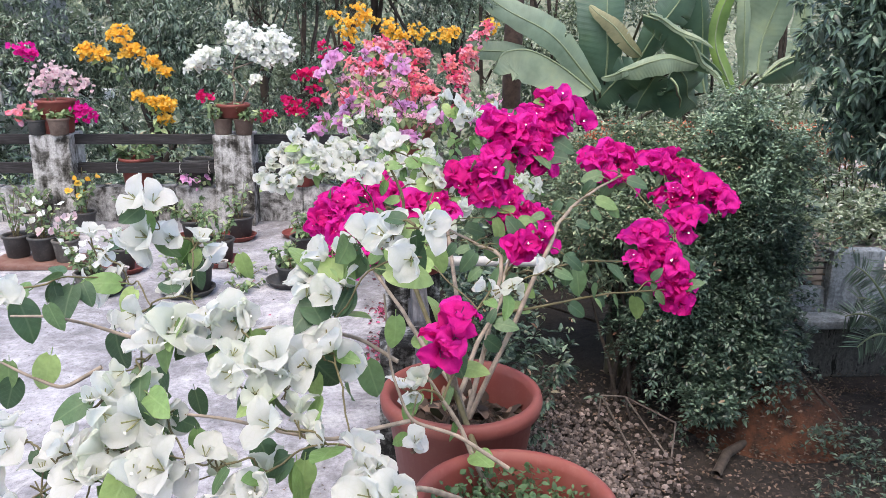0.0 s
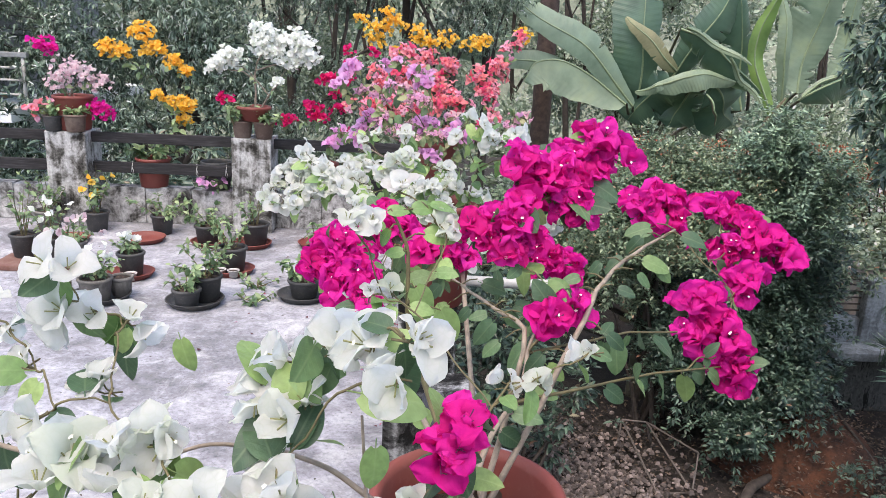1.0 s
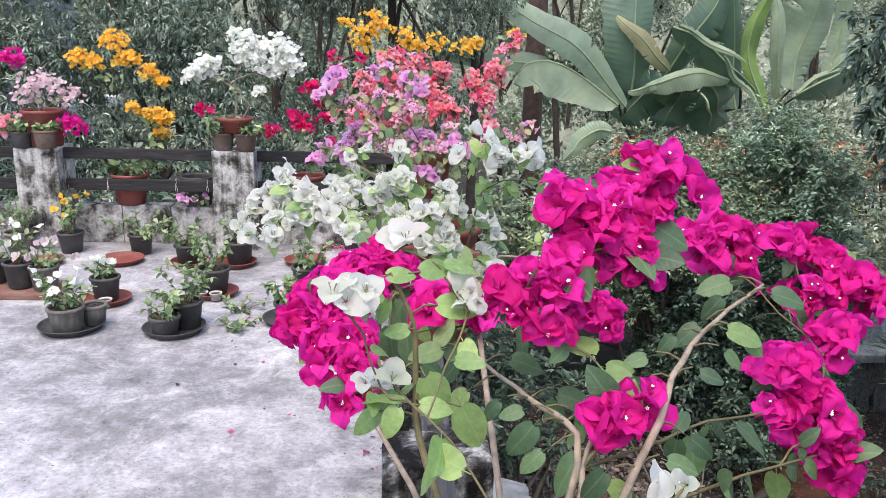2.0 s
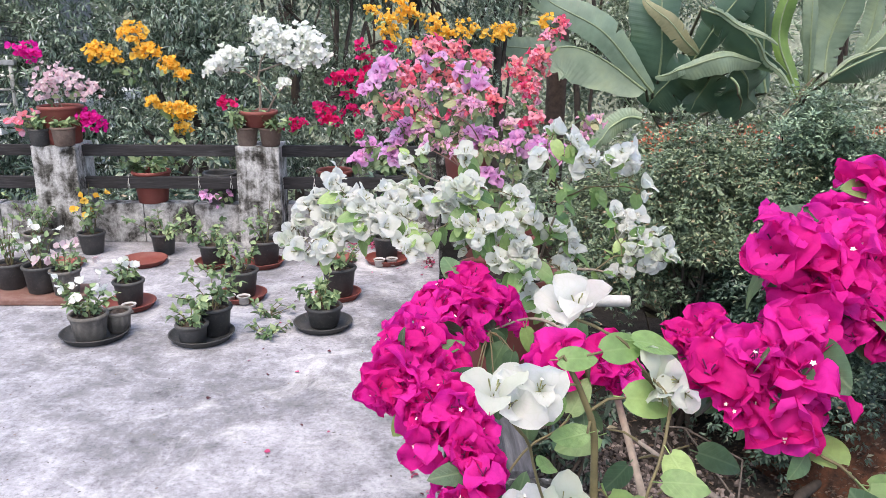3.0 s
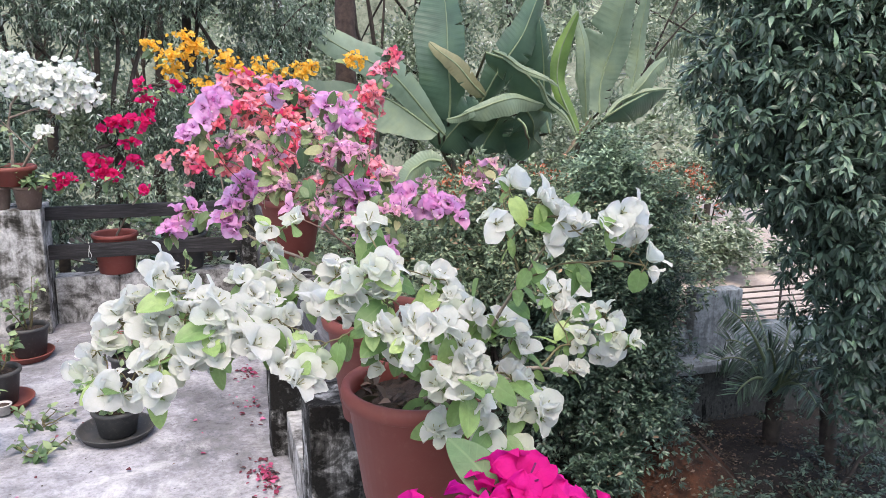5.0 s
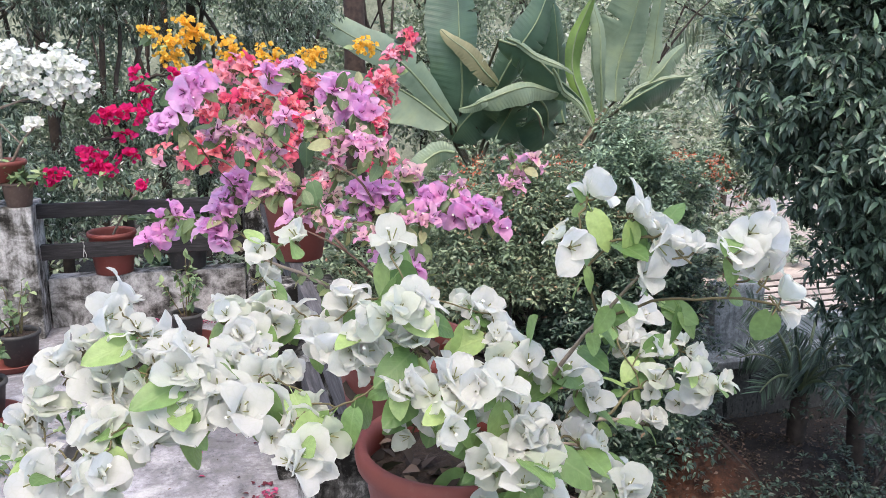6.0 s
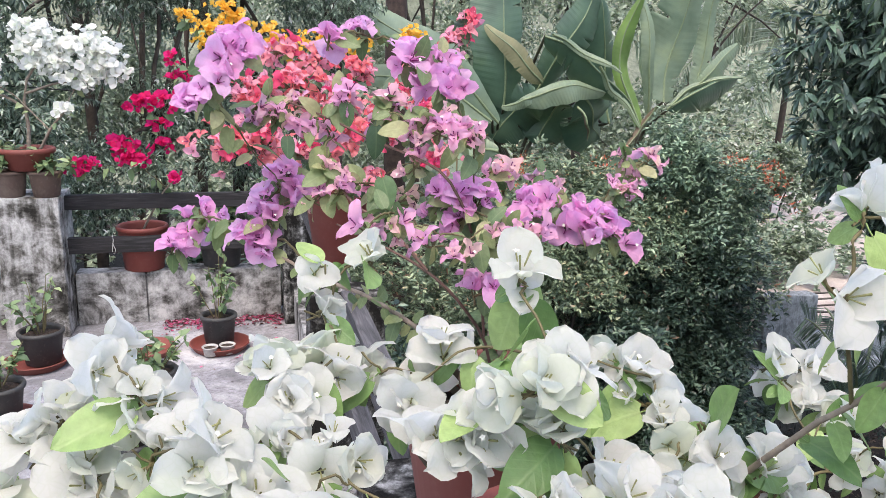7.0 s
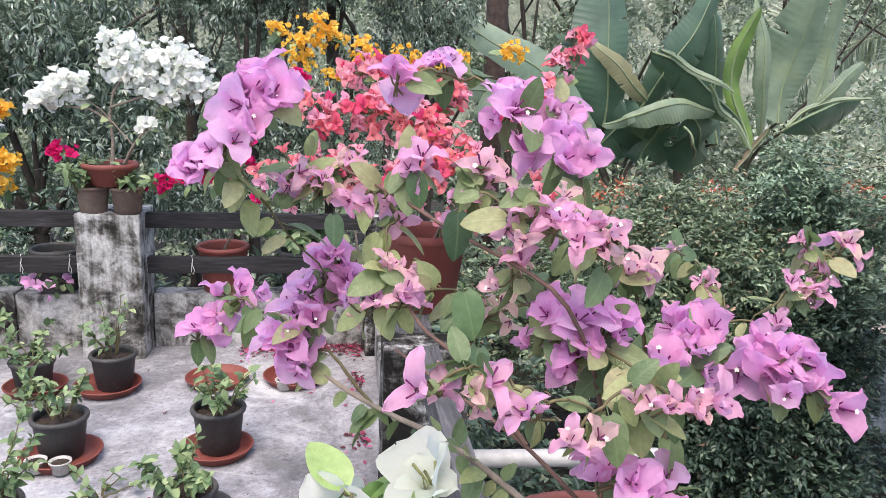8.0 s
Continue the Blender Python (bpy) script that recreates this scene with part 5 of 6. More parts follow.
for x, y, z, r, h, m, lab, plant in [
    (-1.52, 4.03, 0.008, 0.083, 0.12, M_GREYPOT, BROWN, ("leafy young bougainvillea with a few white blooms", 0.2, 0.13, 120, "white")),
    (-1.43, 4.12, 0.008, 0.06, 0.1, M_GREYPOT, BROWN, None),
    (-1.0, 4.10, 0.008, 0.082, 0.13, M_BLACKPOT, DARK, ("feathery light green young shrub", 0.2, 0.16, 140, "")),
    (-1.06, 3.97, 0.008, 0.07, 0.10, M_BLACKPOT, DARK, ("low young shrub with round leaves", 0.1, 0.1, 70, "")),
    (-0.525, 4.19, 0.008, 0.085, 0.10, M_BLACKPOT, DARK, ("bushy dark green young shrub", 0.15, 0.13, 160, "")),
    (-1.50, 4.46, 0.008, 0.075, 0.13, M_BLACKPOT, DARK, ("thin young shrub with white buds", 0.12, 0.1, 50, "white")),
    (-0.99, 4.60, 0.008, 0.088, 0.14, M_BLACKPOT, DARK, ("young leafy shrub with upright twigs", 0.24, 0.12, 110, "")),
    (-0.50, 4.62, 0.008, 0.088, 0.15, M_BLACKPOT, DARK, ("young leafy shrub with upright twigs", 0.17, 0.11, 100, ""))] + [
    (-0.29, 5.24, 0.008, 0.078, 0.14, M_BLACKPOT, DARK, ("upright green young shrub", 0.3, 0.11, 90, "")),
    (-0.975, 5.16, 0.008, 0.088, 0.14, M_BLACKPOT, DARK, ("sparse young shrub with upright twigs", 0.26, 0.11, 60, "")),
    (-1.27, 5.15, 0.008, 0.082, 0.12, M_BLACKPOT, DARK, ("spreading green young shrub", 0.16, 0.22, 130, "")),
    (-2.36, 5.38, 0.0, 0.085, 0.13, M_GREYPOT, BROWN, ("tall pale green young shrub", 0.34, 0.17, 120, "")),
    (-2.05, 5.39, 0.0, 0.08, 0.13, M_BLACKPOT, DARK, ("young bougainvillea with yellow blooms", 0.34, 0.11, 90, "yellow")),
    (-1.62, 5.37, 0.0, 0.075, 0.13, M_BLACKPOT, DARK, ("low spreading young shrub", 0.16, 0.22, 120, "")),
    (-2.16, 4.66, 0.03, 0.082, 0.135, M_BLACKPOT, DARK, ("pale green upright young shrub", 0.28, 0.08, 50, "")),
    (-1.985, 4.60, 0.03, 0.085, 0.14, M_BLACKPOT, DARK, ("thin young shrub with white buds", 0.24, 0.12, 60, "white")),
    (-1.845, 4.56, 0.03, 0.075, 0.13, M_GREYPOT, BROWN, ("small shrub with faded pink buds", 0.14, 0.09, 60, "pinkwhite"))]:
    flower_pot("plant_pot", lab + " with a young shrub", x, y, z, r, r * 0.74, h, m, FP, 0.016, True, 0.85, 14 if m is M_GREYPOT else 0)
    if plant:
        small_plant(plant[0], x, y, z + h * 0.82, plant[1], plant[2], plant[3], int(abs(x * 1000)), plant[4])
for x, y, s in ((-0.80, 4.33, 71), (-0.76, 4.08, 72), (-1.22, 4.98, 74)):
    small_plant("trailing leafy shoots of a young shrub lying on the floor", x, y, 0.014, 0.035, 0.14, 34, s, "", 0.038)
tray = thing("tray", "brown-red clay tray under three black pots", "tray")
part("board", box_bm(-2.27, 4.46, 0.001, -1.75, 4.72, 0.03, 0.006, 3, 0.002, 4), M_TRAY, tray)
for x, y in ((-0.325, 5.11), (-0.255, 5.125), (-1.03, 4.49), (-0.955, 4.48), (-1.47, 4.36)):
    cup = thing("small_cup", "small white plastic cup full of soil on a saucer", "cup", "small cups", pose(x, y, 0.008))
    part("cup_body", lathe([(0, 0.001), (0.024, 0), (0.031, 0.036), (0.034, 0.037), (0.034, 0.04), (0.029, 0.04), (0.026, 0.032)], 24), M_CUP, cup, "", True)
    part("soil", lathe([(0, 0.034), (0.0275, 0.033)], 20), M_SOIL, cup)

# fern-like seedling mat and dry leaves in the pots on the plank rail
def small_mat(name, label, x, y, z, r, n, leaf, mat, template, upward, category):
    a, q = RNG.uniform(0, 6.283, n), np.sqrt(RNG.uniform(0, 1, n)) * r
    P = np.stack([x + q * np.cos(a), y + q * np.sin(a), z + RNG.uniform(0, upward, n)], 1)
    R = frames_along(dirs(n, 0.3 if upward > 0.02 else 0.0), RNG.normal(0, 0.5, (n, 3)) + np.array([0, 0, 1.0]))
    V, F = swarm(template, P, R, leaf * RNG.uniform(0.6, 1.3, n))
    return tagged(attach(name, np_mesh(name, V, F, mat)), label, category, kind="stuff")


small_mat("seedling_mat", "fine green weeds filling the pot", 0.165, 0.82, 0.79, 0.095, 1700, 0.0095, M_FERN, OVATE, 0.05, "weeds")
small_mat("dry_leaves", "curled dry brown leaves on the soil of the pot", 0.128, 2.73, 0.795, 0.09, 70, 0.045, M_DRY, OVATE, 0.02, "dry leaves")
small_mat("dry_leaves", "dry brown litter on the soil of the pot", 0.128, 1.10, 0.79, 0.085, 90, 0.03, M_DRY, OVATE, 0.015, "dry leaves")
small_mat("dry_leaves", "brown litter on the soil of the pot", 0.094, 2.375, 0.82, 0.085, 90, 0.025, M_DRY, OVATE, 0.012, "dry leaves")

# fallen bracts on the floor
n = 830
drift = RNG.uniform(2.9, 5.4, 9)
x = np.concatenate([-np.abs(RNG.normal(0, 0.035, 250)) - 0.012, RNG.uniform(-0.55, 0.0, 450), RNG.uniform(-0.9, -0.05, 40), -np.abs(RNG.normal(0, 0.06, 90)) - 0.01])
y = np.concatenate([drift[RNG.integers(9, size=250)] + RNG.normal(0, 0.045, 250), 5.615 - np.abs(RNG.normal(0, 0.07, 450)), RNG.uniform(3.0, 5.5, 40), RNG.choice([2.9, 3.25, 3.7, 4.3], 90) + RNG.normal(0, 0.09, 90)])
y = np.minimum(y, 5.62)
keep = ~((np.hypot(x + 0.29, y - 5.21) < 0.15) | (np.hypot(x + 0.59, y - 5.2) < 0.14))
P = np.stack([x, y, np.full(n, 0.006)], 1)[keep]
R = frames_along(np.c_[RNG.normal(0, 1, (len(P), 2)), RNG.normal(0, 0.15, len(P))], RNG.normal(0, 0.25, (len(P), 3)) + np.array([0, 0, 1.0]))
V, F = swarm(blade(3, 0.33, fold=0.5, droop=0.1), P, R, 0.021 * RNG.uniform(0.5, 1.3, len(P)))
V[:, 2] = np.maximum(V[:, 2], 0.002)
tagged(attach("fallen_bracts", np_mesh("fallen_bracts", V, F, M_FALLEN)), "crimson and faded fallen bougainvillea bracts on the floor", "petals", kind="stuff")
n = 1100
P = np.stack([RNG.uniform(-4, 0.0, n), RNG.uniform(0.5, 5.5, n), np.full(n, 0.002)], 1)
R = frames_along(np.c_[RNG.normal(0, 1, (n, 2)), np.zeros(n)], np.tile([0.0, 0, 1], (n, 1)))
V, F = swarm(DIAMOND, P, R, RNG.uniform(0.004, 0.014, n))
V[:, 2] = np.maximum(V[:, 2], 0.001)
tagged(attach("leaf_crumbs", np_mesh("leaf_crumbs", V, F, M_DRY, False)), "dry crumbs of leaves strewn on the floor", "litter", kind="stuff")


# ---- garden ----
def heap(name, label, category, cx, cy, rx, ry, h, mat, seed):
    bm = bmesh.new()
    bmesh.ops.create_grid(bm, x_segments=28, y_segments=28, size=1)
    for v in bm.verts:
        d = v.co.xy.length
        z = max(0.0, 1 - d * d) ** 1.3 * h
        q = Vector((v.co.x * 3, v.co.y * 3, seed))
        z += (0.25 * noise.noise(q) + 0.12 * noise.noise(q * 3)) * h * max(0, 1 - d)
        v.co = Vector((cx + v.co.x * rx, cy + v.co.y * ry, GROUND + z - 0.02))
    ob = part(name, bm, mat, None, label, True)
    return tagged(ob, label, category, kind="structure")


gm = bmesh.new()
bmesh.ops.create_grid(gm, x_segments=60, y_segments=60, size=150)
for v in gm.verts:
    v.co.z = GROUND + (0.08 * noise.noise(v.co * 0.7) if v.co.length < 40 else 0)
    v.co.y += 60
structure("ground", gm, M_GROUND, "bare garden soil, shade of trees and house put into its dark colour", "ground")
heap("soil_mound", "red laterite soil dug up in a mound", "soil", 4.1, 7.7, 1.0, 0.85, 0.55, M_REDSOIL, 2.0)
heap("soil_mound", "low heap of soil beside the bush, in the same shaded colour", "soil", 5.2, 7.6, 1.2, 0.9, 0.25, M_GROUND, 5.0)
structure("road", box_bm(7.0, 10.2, GROUND + 0.02, 60, 26.0, GROUND + 0.75, 0.05), M_ROAD, "pale sandy road beyond the compound wall", "road")

# compound wall with a railing
cw = thing("compound_wall", "grey-blue painted compound wall with a pillar and ledge", "wall")
part("pillar", box_bm(5.36, 9.1, GROUND, 6.02, 9.3, -1.25, 0.02), M_BLUEWALL, cw)
part("ledge", box_bm(4.9, 8.72, -2.12, 12.0, 9.09, -2.02, 0.02), M_BLUEWALL, cw)
# darker copy of the wall colour stands in for shade below the ledge
part("base", box_bm(4.95, 8.84, GROUND, 12.0, 9.08, -2.124, 0.02), M_BASE, cw, "mouldy lower wall, the shade under the ledge put into its dark colour")
part("low_part", box_bm(4.4, 9.15, GROUND, 5.355, 9.3, -1.74, 0.02), M_BLUEWALL, cw)
part("low_part", box_bm(6.025, 9.15, GROUND, 12.0, 9.3, -1.74, 0.02), M_BLUEWALL, cw)
fence = thing("iron_railing", "dark iron railing of thin bars on the compound wall", "railing")
for x0, x1 in ((4.4, 5.35), (6.03, 12.0)):
    for z in (-1.66, -1.58, -1.50, -1.42, -1.34, -1.27):
        bar("bar", (x0, 9.22, z), (x1, 9.22, z), 0.012, M_IRON, fence, 5)
    for k in range(int((x1 - x0) / 0.6) + 1):
        bar("upright", (x0 + 0.05 + 0.6 * k, 9.23, -1.75), (x0 + 0.05 + 0.6 * k, 9.23, -1.26), 0.016, M_IRON, fence, 6)

# clods and dead leaves on the mounds
n = 2600
mx, my, mh = np.array([[4.1, 7.7, 0.55], [5.2, 7.6, 0.25]])[RNG.integers(2, size=n)].T
q, a = np.sqrt(RNG.uniform(0, 0.9, n)), RNG.uniform(0, 6.283, n)
P = np.stack([mx + 1.1 * q * np.cos(a), my + 0.9 * q * np.sin(a), GROUND + 0.03 + mh * np.maximum(0, 1 - q * q) ** 1.3], 1)
V, F = swarm(DIAMOND, P, frames_along(np.c_[RNG.normal(0, 1, (n, 2)), RNG.normal(0, 0.3, n)], RNG.normal(0, 0.5, (n, 3)) + np.array([0, 0, 1.0])), RNG.uniform(0.012, 0.06, n))
tagged(attach("leaf_litter", np_mesh("leaf_litter", V, F, M_DRY, False)), "brown dead leaves on the soil mounds", "leaf litter", kind="stuff")

# old metal frame, log and stick on the ground
mf = thing("metal_frame", "old bent metal frame lying on the ground", "frame")
A, B, C, D = (2.22, 7.75, GROUND + 0.35), (2.48, 7.75, GROUND + 0.33), (2.72, 6.9, GROUND + 0.05), (2.38, 6.85, GROUND + 0.05)
for a, b in ((A, B), (B, C), (C, D), (D, A), (A, (2.18, 7.7, GROUND)), (B, (2.58, 7.8, GROUND)), (C, (2.85, 7.2, GROUND + 0.3)), ((2.85, 7.2, GROUND + 0.3), B)):
    bar("tube", a, b, 0.010, M_IRON, mf, 6)
lg = thing("log", "dark weathered log lying on the soil", "log")
tubes("log_body", [([(3.05, 6.6, GROUND + 0.07), (3.3, 6.95, GROUND + 0.09), (3.6, 7.2, GROUND + 0.07)], [0.045, 0.05, 0.04])], M_BARK, lg, 10)
st = thing("stick", "thin dark stick leaning on the soil mound", "stick")
bar("stick_body", (4.3, 8.2, GROUND + 0.75), (4.75, 7.2, GROUND + 0.1), 0.015, M_BARK, st, 6)

# leaf litter
n = 14000
P = np.stack([RNG.uniform(0.3, 6.5, n), RNG.uniform(3.0, 9.0, n), np.full(n, GROUND + 0.04)], 1)
P[:, 2] += RNG.uniform(0, 0.05, n)
R = frames_along(np.c_[RNG.normal(0, 1, (n, 2)), RNG.normal(0, 0.2, n)], RNG.normal(0, 0.35, (n, 3)) + np.array([0, 0, 1.0]))
V, F = swarm(DIAMOND, P, R, RNG.uniform(0.02, 0.065, n))
tagged(attach("leaf_litter", np_mesh("leaf_litter", V, F, M_DRY, False)), "brown dead leaves strewn over the garden soil", "leaf litter", kind="stuff")


# broken rubble and gravel between the house and the bush
n = 5200
P = np.stack([RNG.normal(1.55, 0.5, n), RNG.normal(6.7, 0.7, n), np.full(n, GROUND + 0.05)], 1)
P[:, 2] += RNG.uniform(0, 0.05, n)
STONE = (np.array([(-0.5, -0.4, 0), (0.5, -0.35, 0), (0.4, 0.45, 0), (-0.4, 0.4, 0), (-0.3, -0.2, 0.5), (0.3, -0.25, 0.42), (0.25, 0.25, 0.5), (-0.25, 0.22, 0.4)], float),
         np.array([(0, 1, 5, 4), (1, 2, 6, 5), (2, 3, 7, 6), (3, 0, 4, 7), (4, 5, 6, 7)]))
V, F = swarm(STONE, P, frames_along(np.c_[RNG.normal(0, 1, (n, 2)), RNG.normal(0, 0.3, n)], RNG.normal(0, 0.4, (n, 3)) + np.array([0, 0, 1.0])), RNG.uniform(0.015, 0.06, n))
tagged(attach("gravel", np_mesh("gravel", V, F, M_GRAVEL, False)), "grey-pink rubble and gravel beside the house", "gravel", kind="stuff")


def leaf_cloud(blobs, total, size, template, up=0.35, shell=0.55):
    """Leaves scattered in and on uneven blobs (x, y, z, rx, ry, rz)."""
    B = np.array(blobs, float)
    w = B[:, 3] * B[:, 4] * B[:, 5]
    which = RNG.choice(len(B), total, p=w / w.sum())
    D = dirs(total)
    rad = (shell + (1 - shell) * RNG.uniform(0, 1, total)) * (0.8 + 0.2 * np.sin(D[:, 0] * 5 + which) * np.cos(D[:, 2] * 4 + which * 2)) 
    P = B[which, :3] + D * B[which, 3:] * rad[:, None]
    Y = unit(D * 0.7 + RNG.normal(0, 0.7, (total, 3)) + np.array([0, 0, -0.1]))
    Nn = RNG.normal(0, 0.55, (total, 3)) + np.array([0, -0.2, up + 0.6])
    return swarm(template, P, frames_along(Y, Nn), size * RNG.uniform(0.6, 1.35, total))


def lumpy(blobs, per, lo, hi, seed):
    """Smaller lumps all over the larger ones, for an uneven outline."""
    rs = np.random.default_rng(seed)
    out = []
    for b in blobs:
        b = np.array(b, float)
        out.append(tuple(b * np.array([1, 1, 1, 0.8, 0.8, 0.8])))
        for d in unit(rs.normal(size=(per, 3))):
            k = rs.uniform(lo, hi)
            out.append((*(b[:3] + d * b[3:] * rs.uniform(0.7, 1.22)), *(b[3:] * k)))
    return out


def whorls(centres, out, per, size, template, droop=0.5):
    """Rosettes of leaves at twig ends, hanging a little."""
    C = np.repeat(np.asarray(centres, float), per, axis=0)
    O = np.repeat(unit(np.asarray(out, float)), per, axis=0)
    n = len(C)
    Y = unit(O * 0.55 + unit(RNG.normal(size=(n, 3))) * np.array([0.9, 0.9, 0.9 if droop > 0.1 else 0.45]) + np.array([0, 0, -droop]) * RNG.uniform(0.2, 1.4, (n, 1)))
    Nn = O * 0.4 + RNG.normal(0, 0.3, (n, 3)) + np.array([0, 0, 0.9])
    return swarm(template, C + Y * 0.02, frames_along(Y, Nn), size * RNG.uniform(0.55, 1.2, n))


def shrub(name, label, x, y, blobs, total, size, mat, seed, template=SPRIG, category="bush", extra=None):
    rs = np.random.default_rng(seed)
    root = thing(name, label, category, "", pose(x, y, GROUND))
    base = np.array([x, y, GROUND])
    lines = []
    for b in blobs:
        for k in range(3):
            tip = np.array(b[:3]) + rs.normal(0, 0.5, 3) * np.array(b[3:])
            P = curve_points((x + rs.normal(0, 0.12), y + rs.normal(0, 0.12), GROUND), tip, 0.2, 8, 0.06, seed * 7 + k)
            lines.append((P - base, np.linspace(0.03, 0.006, 8)))
    tubes("stem", lines, M_BARK, root, 6)
    lumps = np.array(lumpy(blobs, 16, 0.16, 0.46, seed))
    per = 8
    w = (lumps[:, 3] * lumps[:, 4] * lumps[:, 5]) ** 0.8
    which = rs.choice(len(lumps), total // per, p=w / w.sum())
    D = unit(rs.normal(size=(total // per, 3)))
    C = lumps[which, :3] + D * lumps[which, 3:] * rs.uniform(0.35, 1.05, (total // per, 1))
    arms = total // (per * 22)
    pick = rs.choice(len(lumps), arms, p=w / w.sum())
    A = unit(rs.normal(size=(arms, 3)) + np.array([0, -0.1, 0.25]))
    S0 = lumps[pick, :3] + A * lumps[pick, 3:] * 0.9
    reach = np.array([0, 0, -0.03])
    sprays = [S0 + A * (0.05 * k + 0.012 * rs.normal(size=(arms, 1))) + reach * k * k * 0.2 for k in range(7)]
    C = np.vstack([C] + sprays)
    D = np.vstack([D] + [A] * 7)
    V, F = whorls(C, D + np.array([0, -0.2, 0.5]), per, size, template, 0.05)
    tagged(attach("crown", np_mesh("crown", V - base, F, mat), root), kind="stuff")
    return root


# great dark bush beyond the terrace
shrub("bush", "large dense dark green bush in the garden", 3.7, 8.4, [
    (3.6, 8.05, -0.85, 0.62, 0.55, 0.5), (3.2, 7.9, -1.35, 0.6, 0.6, 0.65), (3.68, 8.0, -1.4, 0.56, 0.6, 0.72), (3.92, 8.3, -0.8, 0.34, 0.42, 0.42),
    (3.45, 7.75, -1.95, 0.8, 0.55, 0.6), (2.95, 8.2, -1.7, 0.42, 0.4, 0.5)], 60000, 0.064, M_BUSH, 41)
shrub("bush", "airy light green shrub above the dark bush", 3.8, 8.4, [
    (3.45, 8.2, 0.3, 0.36, 0.36, 0.4), (3.8, 8.25, 0.1, 0.4, 0.36, 0.4), (4.15, 8.35, -0.1, 0.32, 0.36, 0.4), (3.4, 8.1, -0.2, 0.45, 0.36, 0.3), (3.9, 8.1, -0.4, 0.45, 0.36, 0.3)], 17000, 0.06, M_SPRIG, 48)
shrub("bush", "olive shrub with reddish young leaves", 2.7, 8.4, [
    (2.6, 8.2, 0.05, 0.45, 0.4, 0.36), (3.0, 8.1, -0.1, 0.45, 0.4, 0.32), (2.3, 8.2, -0.5, 0.5, 0.45, 0.45), (2.85, 8.0, -0.6, 0.5, 0.4, 0.4), (2.2, 8.4, -1.1, 0.42, 0.4, 0.45)], 24000, 0.056, M_OLIVE, 49)
shrub("ixora_bush", "broad ixora hedge with sparse orange-red flower heads", 3.9, 9.9, [
    (3.3, 9.8, -0.3, 0.9, 0.8, 0.55), (4.3, 9.8, -0.25, 0.9, 0.8, 0.55), (4.8, 9.9, -0.3, 0.6, 0.8, 0.45), (2.7, 9.7, -0.6, 0.8, 0.8, 0.6), (3.8, 9.6, -0.9, 1.6, 0.9, 0.8),
    (2.0, 9.6, -0.9, 0.8, 0.7, 0.7), (1.3, 9.6, -1.3, 0.8, 0.7, 0.7)], 46000, 0.068, M_OLIVE, 42)
shrub("undergrowth", "low green weeds beside the soil mound", 5.4, 6.9, [(5.3, 6.9, -2.55, 0.8, 0.6, 0.3), (4.6, 6.2, -2.6, 0.9, 0.6, 0.22), (6.2, 7.3, -2.4, 0.8, 0.8, 0.45)], 5000, 0.055, M_BUSH, 43)
shrub("undergrowth", "dark green shrubs growing against the house wall", 0.9, 6.6, [(0.5, 6.7, -1.6, 0.6, 0.6, 1.0), (1.2, 7.2, -1.9, 0.6, 0.6, 0.8), (-0.6, 6.9, -0.8, 0.8, 0.5, 0.9), (-1.8, 6.8, -0.6, 0.9, 0.5, 0.9), (-3.2, 6.9, -0.5, 0.9, 0.5, 0.9)], 9000, 0.09, M_BUSH, 44)
n = 260
P = np.stack([RNG.uniform(2.3, 5.6, n), RNG.uniform(9.0, 10.3, n), RNG.uniform(-0.3, 0.25, n)], 1)
V, F = swarm(DIAMOND, np.repeat(P, 7, 0) + RNG.normal(0, 0.03, (n * 7, 3)), frames_along(dirs(n * 7, 0.3), RNG.normal(0, 0.5, (n * 7, 3)) + np.array([0, 0, 1.0])), np.full(n * 7, 0.045))
tagged(attach("ixora_flowers", np_mesh("ixora_flowers", V, F, plain("ixora_orange", (0.45, 0.13, 0.07), 0.7))), "orange-red ixora flower heads on the hedge", "flowers", kind="stuff")


def broadleaf(name, label, x, y, top, blobs, whorl_count, per, size, mat, seed, template=LANCE, trunk=0.11):
    rs = np.random.default_rng(seed)
    base = np.array([x, y, GROUND])
    root = thing(name, label, "tree", "", pose(*base))
    fork = np.array([x + 0.05, y, top])
    tubes("trunk", [(curve_points((0, 0, 0), fork - base, 0, 8, 0.05, seed), np.linspace(trunk * 1.3, trunk * 0.8, 8))], M_BARK, root, 12)
    B = np.array(blobs, float)
    for k, b in enumerate(B):
        if k % 7 == 0 or len(B) < 12:
            tip = b[:3] + rs.normal(0, 0.45, 3) * b[3:]
            tubes("limb", [(curve_points(fork - base, tip - base, 0.25, 9, 0.07, seed * 31 + k * 3), np.linspace(trunk * 0.5, 0.01, 9))], M_BARK, root, 7)
    w = B[:, 3] * B[:, 4] * B[:, 5]
    which = rs.choice(len(B), whorl_count, p=w / w.sum())
    D = unit(rs.normal(size=(whorl_count, 3)))
    C = B[which, :3] + D * B[which, 3:] * rs.uniform(0.45, 1.05, (whorl_count, 1))
    V, F = whorls(C, D + np.array([0, 0, 0.3]), per, size, template)
    tagged(attach("crown", np_mesh("crown", V - base, F, mat), root), kind="stuff")
    return root


